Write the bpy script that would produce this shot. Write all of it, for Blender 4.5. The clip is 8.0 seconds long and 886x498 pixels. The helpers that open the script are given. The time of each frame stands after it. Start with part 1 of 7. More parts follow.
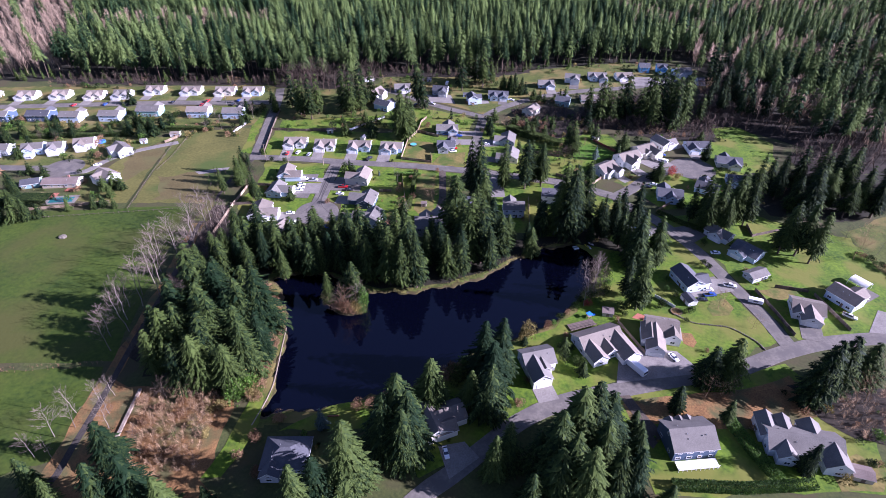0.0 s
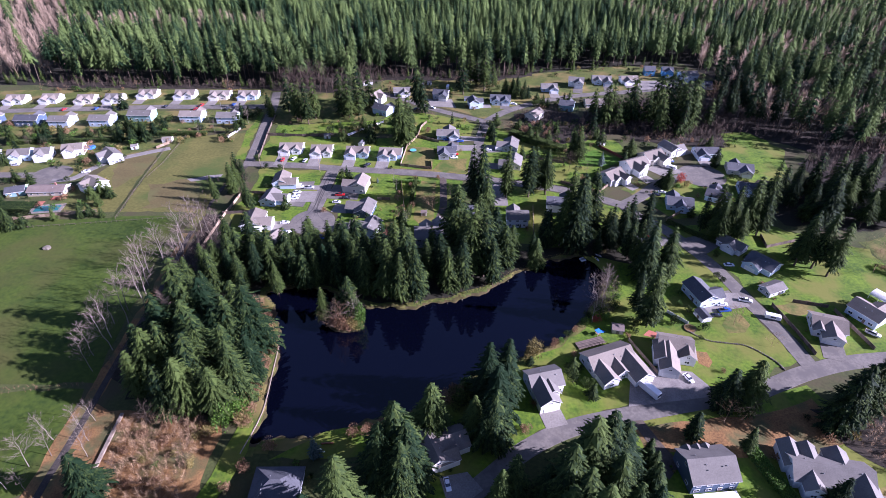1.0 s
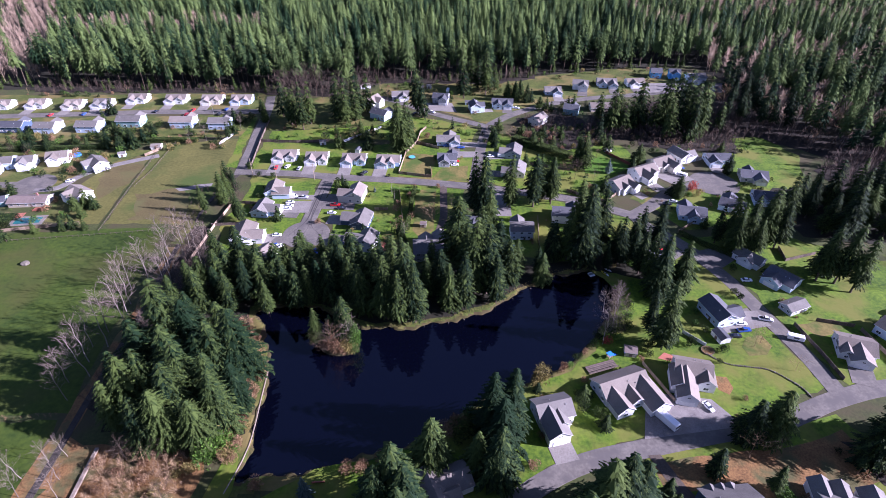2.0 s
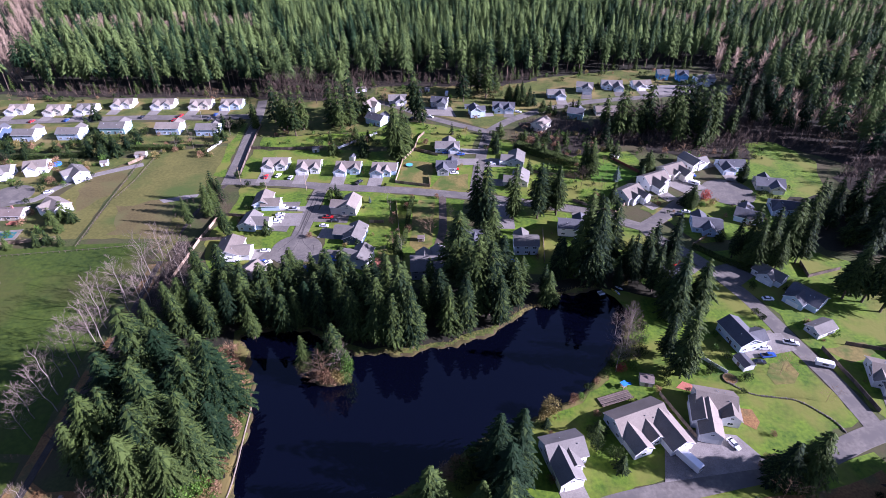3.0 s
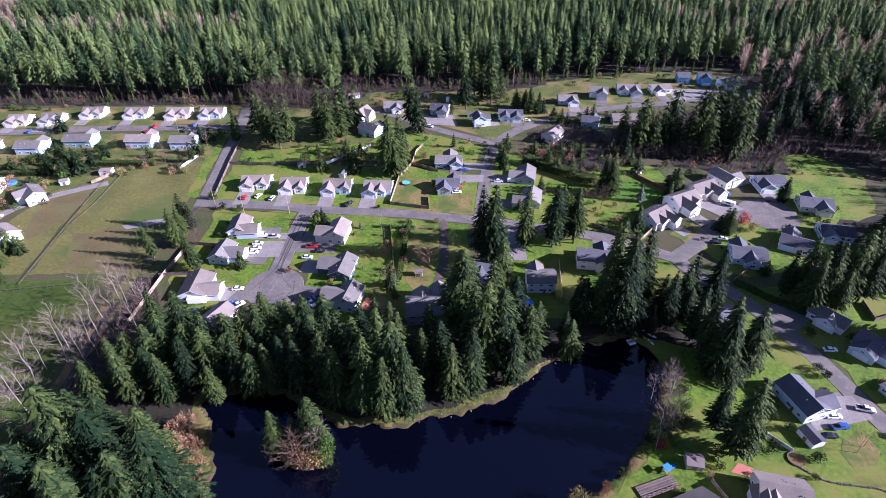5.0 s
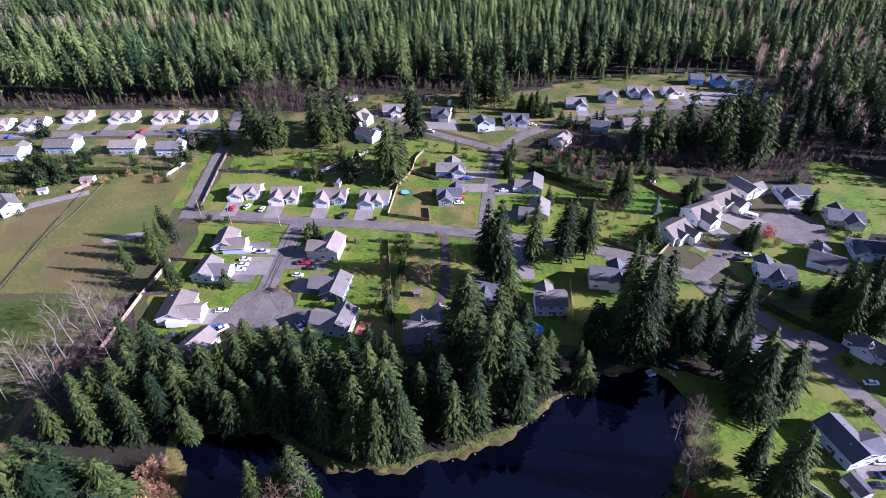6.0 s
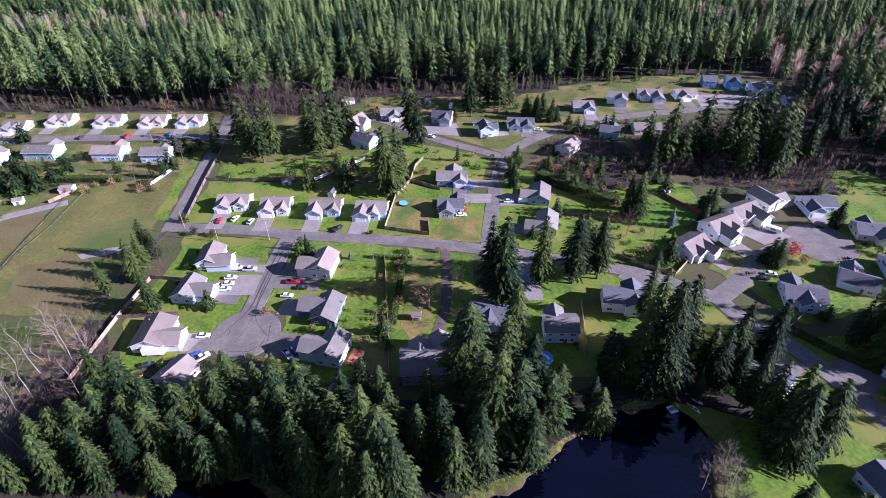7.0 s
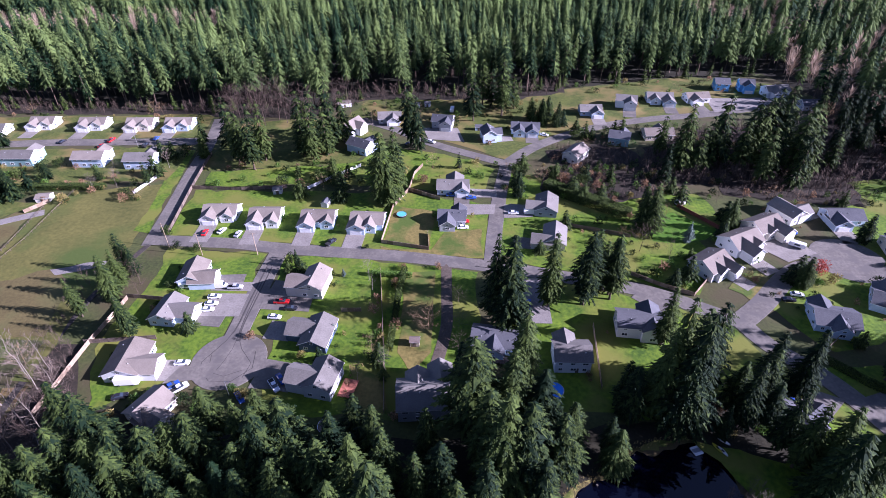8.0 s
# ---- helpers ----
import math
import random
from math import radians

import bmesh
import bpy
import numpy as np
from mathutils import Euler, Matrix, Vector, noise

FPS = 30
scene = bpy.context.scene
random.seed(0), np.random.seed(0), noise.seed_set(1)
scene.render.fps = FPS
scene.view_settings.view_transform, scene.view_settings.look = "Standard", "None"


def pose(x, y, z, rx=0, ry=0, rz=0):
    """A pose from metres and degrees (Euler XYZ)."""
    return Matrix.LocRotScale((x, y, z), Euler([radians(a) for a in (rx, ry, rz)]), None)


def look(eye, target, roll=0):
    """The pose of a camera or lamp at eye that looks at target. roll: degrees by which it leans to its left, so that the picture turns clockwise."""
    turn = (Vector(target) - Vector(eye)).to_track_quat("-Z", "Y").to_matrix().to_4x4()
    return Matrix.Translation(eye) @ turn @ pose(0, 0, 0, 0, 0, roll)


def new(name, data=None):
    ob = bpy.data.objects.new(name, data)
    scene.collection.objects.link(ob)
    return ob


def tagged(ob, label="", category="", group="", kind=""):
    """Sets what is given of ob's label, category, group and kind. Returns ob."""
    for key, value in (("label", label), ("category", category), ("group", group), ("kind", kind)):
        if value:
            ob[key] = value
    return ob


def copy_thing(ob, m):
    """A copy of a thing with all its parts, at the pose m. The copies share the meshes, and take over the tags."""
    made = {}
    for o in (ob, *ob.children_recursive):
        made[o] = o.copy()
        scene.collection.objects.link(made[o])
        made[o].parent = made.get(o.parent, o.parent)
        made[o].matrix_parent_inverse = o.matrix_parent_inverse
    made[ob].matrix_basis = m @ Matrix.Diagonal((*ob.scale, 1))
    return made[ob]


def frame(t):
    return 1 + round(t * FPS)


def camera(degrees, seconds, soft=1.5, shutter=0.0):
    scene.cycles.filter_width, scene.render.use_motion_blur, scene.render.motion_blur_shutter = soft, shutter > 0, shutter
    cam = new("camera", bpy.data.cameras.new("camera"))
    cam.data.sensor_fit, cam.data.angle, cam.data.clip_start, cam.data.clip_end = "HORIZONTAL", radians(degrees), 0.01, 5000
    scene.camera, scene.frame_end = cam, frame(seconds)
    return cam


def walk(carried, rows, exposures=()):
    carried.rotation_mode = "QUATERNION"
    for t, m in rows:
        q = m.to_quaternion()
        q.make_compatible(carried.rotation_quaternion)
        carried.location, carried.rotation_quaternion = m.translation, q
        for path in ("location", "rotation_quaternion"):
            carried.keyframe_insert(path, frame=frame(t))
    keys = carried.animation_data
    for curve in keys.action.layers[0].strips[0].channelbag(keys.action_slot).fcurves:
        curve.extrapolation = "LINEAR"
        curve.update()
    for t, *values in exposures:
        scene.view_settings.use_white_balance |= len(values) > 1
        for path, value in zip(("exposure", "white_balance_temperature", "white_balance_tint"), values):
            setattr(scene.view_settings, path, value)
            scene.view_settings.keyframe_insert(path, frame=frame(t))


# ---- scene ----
from mathutils import geometry

cam = camera(77.7, 8.0, 0.75)
PATH = [
    (0, (1.76, 1.64, 166.07), (-1.50, 117.93, 79.58), 0.0),
    (0.5, (1.41, 7.35, 164.41), (-1.78, 123.86, 78.21), 0.0),
    (1, (0.96, 14.15, 162.63), (-2.30, 130.80, 76.57), 0.0),
    (1.5, (0.76, 21.59, 160.96), (-2.65, 138.38, 75.05), -0.1),
    (3, (0.20, 47.88, 155.24), (-3.06, 164.61, 69.25), -0.4),
    (3.5, (0.21, 57.38, 153.26), (-3.27, 174.11, 67.28), -0.6),
    (4, (-0.01, 67.12, 150.89), (-3.56, 183.84, 64.83), -0.7),
    (4.5, (-0.34, 76.80, 148.74), (-3.89, 193.38, 62.54), -0.7),
    (6, (-0.72, 105.00, 141.63), (-4.92, 221.36, 55.28), -0.8),
    (6.5, (-1.01, 114.09, 139.81), (-5.29, 230.31, 53.24), -0.8),
    (7, (-1.23, 122.98, 137.67), (-5.65, 239.13, 50.96), -0.8),
    (7.5, (-1.56, 131.42, 135.52), (-5.99, 247.56, 48.81), -0.7),
    (8, (-2.10, 139.56, 133.61), (-6.45, 255.56, 46.76), -0.6),
]
walk(cam, [(t, look(eye, target, roll)) for t, eye, target, roll in PATH], [(0.0, 1.64, 5330, 44.5), (8.0, 1.64, 5330, 44.5)])

# ---- light: low winter sun from beyond the right, clear sky ----
SUN_ELEVATION, SUN_AZIMUTH = radians(24), radians(98)
world = bpy.data.worlds.new("sky")
scene.world = world
world.use_nodes = True
wn = world.node_tree.nodes
sky = wn.new("ShaderNodeTexSky")
sky.sky_type, sky.sun_disc = "NISHITA", False
sky.sun_elevation, sky.sun_rotation = SUN_ELEVATION, SUN_AZIMUTH
sky.air_density, sky.dust_density, sky.ozone_density = 1.0, 0.6, 1.5
wn["Background"].inputs["Strength"].default_value = 0.041
world.node_tree.links.new(sky.outputs["Color"], wn["Background"].inputs["Color"])
sun_way = Vector((math.sin(SUN_AZIMUTH) * math.cos(SUN_ELEVATION), math.cos(SUN_AZIMUTH) * math.cos(SUN_ELEVATION), math.sin(SUN_ELEVATION)))
sun = new("sun", bpy.data.lights.new("sun", "SUN"))
sun.data.energy, sun.data.angle, sun.data.color = 5.0, radians(0.6), (1.0, 0.95, 0.88)
sun.matrix_world = look(sun_way * 900, (0, 0, 0))

# ---- materials ----
def nodes_of(name):
    m = bpy.data.materials.new(name)
    m.use_nodes = True
    return m, m.node_tree.nodes, m.node_tree.links, m.node_tree.nodes["Principled BSDF"]


def surface(name, dark, light, rough=0.85, coarse=0.15, fine=2.5, bump=0.3, per_object=0.0, per_island=0.0, third=None, third_scale=0.03, metal=0.0, spec=0.3, thin=0.0, low=0.3, cells=0.0):
    """A surface between two colours: coarse patches, fine grain, relief, and a chance change by thing or by piece."""
    m, n, l, b = nodes_of(name)
    geo = n.new("ShaderNodeNewGeometry")
    big, small = n.new("ShaderNodeTexNoise"), n.new("ShaderNodeTexNoise")
    big.inputs["Scale"].default_value, small.inputs["Scale"].default_value = coarse, fine
    big.inputs["Detail"].default_value = 5.0
    small.inputs["Detail"].default_value = 6.0
    for t in (big, small):
        l.new(geo.outputs["Position"], t.inputs["Vector"])
    add = n.new("ShaderNodeMath")
    add.operation = "MULTIPLY_ADD"
    add.inputs[1].default_value = 0.55
    l.new(small.outputs["Fac"], add.inputs[0])
    half = n.new("ShaderNodeMath")
    half.operation = "MULTIPLY"
    half.inputs[1].default_value = 0.45
    l.new(big.outputs["Fac"], half.inputs[0])
    l.new(half.outputs[0], add.inputs[2])
    last = add.outputs[0]
    for amount, node, socket in ((per_object, "ShaderNodeObjectInfo", "Random"), (per_island, "", "Random Per Island")):
        if amount:
            src = n.new(node) if node else geo
            k = n.new("ShaderNodeMath")
            k.operation = "MULTIPLY_ADD"
            k.inputs[1].default_value = amount
            l.new(src.outputs[socket], k.inputs[0])
            s = n.new("ShaderNodeMath")
            s.operation = "SUBTRACT"
            s.inputs[1].default_value = amount / 2
            l.new(last, s.inputs[0])
            l.new(s.outputs[0], k.inputs[2])
            last = k.outputs[0]
    if cells:
        flat, cell, k = n.new("ShaderNodeVectorMath"), n.new("ShaderNodeTexVoronoi"), n.new("ShaderNodeMath")
        flat.operation = "MULTIPLY"
        flat.inputs[1].default_value = (1, 1, 0)
        l.new(geo.outputs["Position"], flat.inputs[0])
        l.new(flat.outputs[0], cell.inputs["Vector"])
        cell.inputs["Scale"].default_value = 0.11
        split = n.new("ShaderNodeSeparateColor")
        l.new(cell.outputs["Color"], split.inputs[0])
        k.operation = "MULTIPLY_ADD"
        k.inputs[1].default_value = cells
        l.new(split.outputs[0], k.inputs[0])
        s = n.new("ShaderNodeMath")
        s.operation = "SUBTRACT"
        s.inputs[1].default_value = cells / 2
        l.new(last, s.inputs[0])
        l.new(s.outputs[0], k.inputs[2])
        last = k.outputs[0]
    ramp = n.new("ShaderNodeValToRGB")
    ramp.color_ramp.elements[0].position, ramp.color_ramp.elements[1].position = low, 0.7
    ramp.color_ramp.elements[0].color, ramp.color_ramp.elements[1].color = (*dark, 1), (*light, 1)
    l.new(last, ramp.inputs["Fac"])
    colour = ramp.outputs["Color"]
    if third:
        t3 = n.new("ShaderNodeTexNoise")
        t3.inputs["Scale"].default_value, t3.inputs["Detail"].default_value = third_scale, 4.0
        l.new(geo.outputs["Position"], t3.inputs["Vector"])
        r3 = n.new("ShaderNodeValToRGB")
        r3.color_ramp.elements[0].position, r3.color_ramp.elements[1].position = 0.47, 0.62
        l.new(t3.outputs["Fac"], r3.inputs["Fac"])
        mix = n.new("ShaderNodeMix")
        mix.data_type = "RGBA"
        l.new(r3.outputs["Color"], mix.inputs["Factor"])
        l.new(colour, mix.inputs[6])
        mix.inputs[7].default_value = (*third, 1)
        colour = mix.outputs[2]
    l.new(colour, b.inputs["Base Color"])
    b.inputs["Roughness"].default_value, b.inputs["Metallic"].default_value = rough, metal
    b.inputs["Specular IOR Level"].default_value = spec
    if bump:
        bp = n.new("ShaderNodeBump")
        bp.inputs["Strength"].default_value, bp.inputs["Distance"].default_value = bump, 0.15
        l.new(small.outputs["Fac"], bp.inputs["Height"])
        l.new(bp.outputs["Normal"], b.inputs["Normal"])
    if thin:
        tr = n.new("ShaderNodeBsdfTranslucent")
        l.new(colour, tr.inputs["Color"])
        ms = n.new("ShaderNodeMixShader")
        ms.inputs["Fac"].default_value = thin
        l.new(b.outputs["BSDF"], ms.inputs[1])
        l.new(tr.outputs["BSDF"], ms.inputs[2])
        l.new(ms.outputs["Shader"], n["Material Output"].inputs["Surface"])
    return m


M_GROUND = surface("rough_grass", (0.024, 0.034, 0.009), (0.078, 0.090, 0.022), 0.95, 0.08, 0.9, 0.6, third=(0.062, 0.054, 0.022), third_scale=0.05)
M_LAWN = surface("lawn_grass", (0.034, 0.078, 0.004), (0.138, 0.215, 0.010), 0.95, 0.10, 0.7, 0.6, third=(0.135, 0.145, 0.022), third_scale=0.055, low=0.37)
M_YARD = surface("yard_grass", (0.030, 0.048, 0.007), (0.108, 0.126, 0.020), 0.95, 0.12, 0.8, 0.6, third=(0.150, 0.120, 0.036), third_scale=0.06)
M_STRAW = surface("straw_grass", (0.090, 0.080, 0.018), (0.215, 0.170, 0.048), 0.95, 0.12, 0.8, 0.6, third=(0.060, 0.095, 0.012), third_scale=0.09)
M_SOIL = surface("bare_soil", (0.070, 0.056, 0.019), (0.132, 0.108, 0.036), 0.95, 0.10, 0.9, 0.5, third=(0.10, 0.095, 0.03), third_scale=0.07)
M_FIELD = surface("field_grass", (0.021, 0.045, 0.002), (0.064, 0.098, 0.006), 0.95, 0.05, 0.5, 0.6, third=(0.060, 0.066, 0.011), third_scale=0.022, low=0.36)
M_GOLD = surface("dry_grass", (0.060, 0.066, 0.013), (0.140, 0.130, 0.030), 0.95, 0.05, 0.6, 0.6, third=(0.058, 0.086, 0.014), third_scale=0.028)
# needle litter, its colour taken near black to stand in for tree shade
M_SHADELITTER = surface("shaded_forest_floor", (0.007, 0.008, 0.004), (0.030, 0.027, 0.013), 0.97, 0.12, 1.2, 0.6)
M_LEAFLITTER = surface("leaf_litter", (0.080, 0.040, 0.015), (0.30, 0.165, 0.056), 0.97, 0.15, 1.5, 0.6, third=(0.09, 0.085, 0.03), third_scale=0.09)
# brown brush litter with the conifers' shade put into its dark colour
M_SHADEBRUSHFLOOR = surface("brush_floor", (0.011, 0.010, 0.006), (0.044, 0.034, 0.022), 0.97, 0.15, 0.8, 0.6)
M_BANK = surface("pond_bank_grass", (0.024, 0.026, 0.006), (0.090, 0.072, 0.020), 0.95, 0.2, 1.4, 0.6, third=(0.058, 0.042, 0.020), third_scale=0.2)
M_ASPHALT = surface("asphalt", (0.088, 0.080, 0.067), (0.182, 0.166, 0.139), 0.9, 0.10, 0.9, 0.15, third=(0.105, 0.097, 0.085), third_scale=0.16)
M_CONCRETE = surface("drive_concrete", (0.132, 0.121, 0.104), (0.256, 0.236, 0.204), 0.9, 0.2, 1.8, 0.1)
M_GRAVEL = surface("gravel", (0.12, 0.11, 0.10), (0.26, 0.24, 0.21), 0.95, 0.3, 3.0, 0.4)
M_WOOD = surface("fence_wood", (0.16, 0.115, 0.075), (0.34, 0.26, 0.18), 0.9, 0.6, 4.0, 0.2, per_object=0.4)
M_DARKWOOD = surface("weathered_wood", (0.07, 0.055, 0.045), (0.17, 0.13, 0.10), 0.9, 0.6, 4.0, 0.2, per_object=0.4)
M_REDWOOD = surface("red_cedar_deck", (0.28, 0.09, 0.055), (0.45, 0.17, 0.11), 0.8, 0.6, 4.0, 0.2)
M_WHITEPAINT = surface("white_paint", (0.70, 0.70, 0.68), (0.84, 0.84, 0.82), 0.6, 0.3, 2.0, 0.05)
M_BARK = surface("bark", (0.045, 0.032, 0.022), (0.12, 0.09, 0.065), 0.95, 0.6, 3.0, 0.5)
M_BIRCH = surface("pale_bark", (0.13, 0.112, 0.088), (0.29, 0.25, 0.20), 0.9, 0.8, 4.0, 0.3, per_object=0.3)
M_TWIG = surface("brown_twigs", (0.046, 0.034, 0.025), (0.130, 0.094, 0.068), 0.95, 0.15, 2.0, 0.0, per_island=0.5)
M_TWIGPALE = surface("pale_twigs", (0.125, 0.080, 0.042), (0.38, 0.255, 0.14), 0.95, 0.1, 2.0, 0.0, per_island=0.5)
M_ALDERTWIG = surface("grey_twigs", (0.095, 0.075, 0.058), (0.23, 0.185, 0.145), 0.95, 0.15, 2.0, 0.0, per_object=0.3, per_island=0.5)
M_ALDER = surface("alder_twigs", (0.25, 0.185, 0.125), (0.50, 0.38, 0.27), 0.95, 0.03, 0.5, 0.0, per_island=0.5, thin=0.2)
M_PATH = surface("trail_gravel", (0.028, 0.024, 0.019), (0.070, 0.060, 0.048), 0.95, 0.3, 2.0, 0.4)
M_FIR = surface("fir_needles", (0.005, 0.015, 0.006), (0.060, 0.088, 0.019), 0.75, 0.05, 1.0, 0.0, per_object=0.3, per_island=0.35, thin=0.05, spec=0.1, low=0.36)
M_CEDAR = surface("cedar_needles", (0.007, 0.020, 0.007), (0.060, 0.088, 0.020), 0.75, 0.05, 1.0, 0.0, per_object=0.4, per_island=0.35, thin=0.06, spec=0.1, low=0.36)
M_SPRUCE = surface("blue_spruce_needles", (0.030, 0.055, 0.045), (0.105, 0.150, 0.125), 0.75, 0.05, 1.0, 0.0, per_object=0.3, per_island=0.45, thin=0.2)
M_FOREST = surface("far_fir_needles", (0.012, 0.032, 0.013), (0.118, 0.168, 0.048), 0.8, 0.02, 0.3, 0.0, per_island=0.2, thin=0.16, spec=0.1, cells=0.55)
M_LEAFGREEN = surface("evergreen_leaves", (0.025, 0.06, 0.008), (0.11, 0.215, 0.025), 0.7, 0.3, 2.0, 0.0, per_object=0.4, per_island=0.5, thin=0.25)
M_LEAFYELLOW = surface("yellow_leaves", (0.15, 0.125, 0.035), (0.34, 0.275, 0.09), 0.8, 0.3, 2.0, 0.0, per_object=0.4, per_island=0.5, thin=0.25)
M_LEAFRUST = surface("rust_leaves", (0.13, 0.072, 0.036), (0.31, 0.19, 0.10), 0.8, 0.3, 2.0, 0.0, per_object=0.4, per_island=0.5, thin=0.25)
M_LEAFRED = surface("red_leaves", (0.20, 0.030, 0.020), (0.38, 0.08, 0.05), 0.8, 0.3, 2.0, 0.0, per_object=0.3, per_island=0.5, thin=0.25)
M_TIRE = surface("tyre_rubber", (0.015, 0.015, 0.015), (0.03, 0.03, 0.03), 0.9, 1, 5, 0)
M_PLASTICBLUE = surface("blue_plastic", (0.03, 0.17, 0.62), (0.06, 0.27, 0.78), 0.5, 0.5, 3, 0.05)
M_METAL = surface("grey_metal", (0.32, 0.33, 0.34), (0.5, 0.5, 0.5), 0.4, 1, 5, 0, metal=0.8)
M_DIRT = surface("packed_dirt", (0.052, 0.041, 0.030), (0.115, 0.092, 0.068), 0.95, 0.2, 1.6, 0.4)
M_TIMBER = surface("pale_timber", (0.19, 0.15, 0.11), (0.35, 0.285, 0.215), 0.9, 0.5, 3.0, 0.3)
M_STONE = surface("bank_stone", (0.06, 0.052, 0.040), (0.17, 0.150, 0.115), 0.9, 0.5, 3.0, 0.4, per_object=0.4, per_island=0.5)


def plain(name, colour, rough=0.4, metal=0.0, spec=0.5):
    m, n, l, b = nodes_of(name)
    b.inputs["Base Color"].default_value = (*colour, 1)
    b.inputs["Roughness"].default_value, b.inputs["Metallic"].default_value = rough, metal
    b.inputs["Specular IOR Level"].default_value = spec
    return m


M_GLASS = plain("window_glass", (0.03, 0.04, 0.055), 0.06, 0.0, 0.8)
M_SOLAR = plain("solar_panel", (0.012, 0.016, 0.04), 0.15, 0.0, 0.6)


def water_material():
    m, n, l, b = nodes_of("pond_water")
    b.inputs["Base Color"].default_value = (0.0010, 0.0014, 0.0048, 1)
    b.inputs["Roughness"].default_value = 0.02
    b.inputs["IOR"].default_value = 1.33
    b.inputs["Specular IOR Level"].default_value = 0.9
    geo, t, t2, bp = n.new("ShaderNodeNewGeometry"), n.new("ShaderNodeTexNoise"), n.new("ShaderNodeTexNoise"), n.new("ShaderNodeBump")
    t.inputs["Scale"].default_value, t.inputs["Detail"].default_value = 0.9, 4.0
    t2.inputs["Scale"].default_value = 0.05
    l.new(geo.outputs["Position"], t.inputs["Vector"])
    l.new(geo.outputs["Position"], t2.inputs["Vector"])
    mul = n.new("ShaderNodeMath")
    mul.operation = "MULTIPLY"
    l.new(t.outputs["Fac"], mul.inputs[0])
    l.new(t2.outputs["Fac"], mul.inputs[1])
    l.new(mul.outputs[0], bp.inputs["Height"])
    bp.inputs["Strength"].default_value, bp.inputs["Distance"].default_value = 0.10, 0.08
    l.new(bp.outputs["Normal"], b.inputs["Normal"])
    return m


def roof_material(name, dark, light):
    """Shingles: courses across the slope, chance tabs, weathered patches."""
    m = surface(name, dark, light, 0.88, 0.25, 3.0, 0.0, per_object=0.25)
    n, l = m.node_tree.nodes, m.node_tree.links
    b = n["Principled BSDF"]
    geo, sep, wave, bp = n.new("ShaderNodeNewGeometry"), n.new("ShaderNodeSeparateXYZ"), n.new("ShaderNodeMath"), n.new("ShaderNodeBump")
    l.new(geo.outputs["Position"], sep.inputs[0])
    wave.operation = "PINGPONG"
    wave.inputs[1].default_value = 0.09
    l.new(sep.outputs["Z"], wave.inputs[0])
    bp.inputs["Strength"].default_value, bp.inputs["Distance"].default_value = 0.4, 0.2
    l.new(wave.outputs[0], bp.inputs["Height"])
    l.new(bp.outputs["Normal"], b.inputs["Normal"])
    return m


ROOFS = {
    "tan": roof_material("tan_shingles", (0.132, 0.113, 0.092), (0.228, 0.198, 0.162)),
    "grey": roof_material("grey_shingles", (0.105, 0.098, 0.086), (0.190, 0.178, 0.158)),
    "slate": roof_material("slate_shingles", (0.05, 0.053, 0.06), (0.105, 0.108, 0.115)),
    "brown": roof_material("brown_shingles", (0.12, 0.09, 0.075), (0.21, 0.17, 0.145)),
}
WALLS = {}
for key, c in dict(white=(0.68, 0.69, 0.69), cream=(0.66, 0.62, 0.52), grey=(0.40, 0.42, 0.44), blue=(0.07, 0.105, 0.155), pale_blue=(0.48, 0.58, 0.68), teal=(0.22, 0.36, 0.36), tan=(0.46, 0.40, 0.31), sky_blue=(0.16, 0.42, 0.70)).items():
    WALLS[key] = surface(key + "_siding", tuple(v * 0.86 for v in c), c, 0.7, 0.4, 3.0, 0.08)
PAINTS = {k: plain(k + "_car_paint", c, 0.25) for k, c in dict(white=(0.8, 0.8, 0.8), red=(0.5, 0.02, 0.02), blue=(0.03, 0.08, 0.30), black=(0.02, 0.02, 0.025), silver=(0.45, 0.46, 0.48), green=(0.03, 0.10, 0.05)).items()}


# ---- builders ----
def mesh_of(name, bm, *materials):
    me = bpy.data.meshes.new(name)
    bmesh.ops.recalc_face_normals(bm, faces=bm.faces)
    bm.to_mesh(me)
    bm.free()
    for m in materials:
        me.materials.append(m)
    return me


def arrays_mesh(name, verts, faces, *materials):
    """A mesh from arrays: verts (n, 3), faces (m, 3 or 4)."""
    me = bpy.data.meshes.new(name)
    k = faces.shape[1]
    me.vertices.add(len(verts))
    me.vertices.foreach_set("co", np.ascontiguousarray(verts, dtype=np.float32).ravel())
    me.loops.add(faces.size)
    me.loops.foreach_set("vertex_index", np.ascontiguousarray(faces, dtype=np.int32).ravel())
    me.polygons.add(len(faces))
    me.polygons.foreach_set("loop_start", np.arange(0, faces.size, k, dtype=np.int32))
    me.update(calc_edges=True)
    for m in materials:
        me.materials.append(m)
    return me


def child(name, me, parent, m=None, label=""):
    ob = new(name, me)
    ob.parent = parent
    if m is not None:
        ob.matrix_basis = m
    if label:
        tagged(ob, label)
    return ob


def part(name, bm, material, parent, label="", m=None):
    return child(name, mesh_of(name, bm, material), parent, m, label)


def thing(name, m, label, category, group="", kind=""):
    ob = new(name)
    ob.empty_display_size = 0.5
    ob.matrix_basis = m
    return tagged(ob, label, category, group, kind)


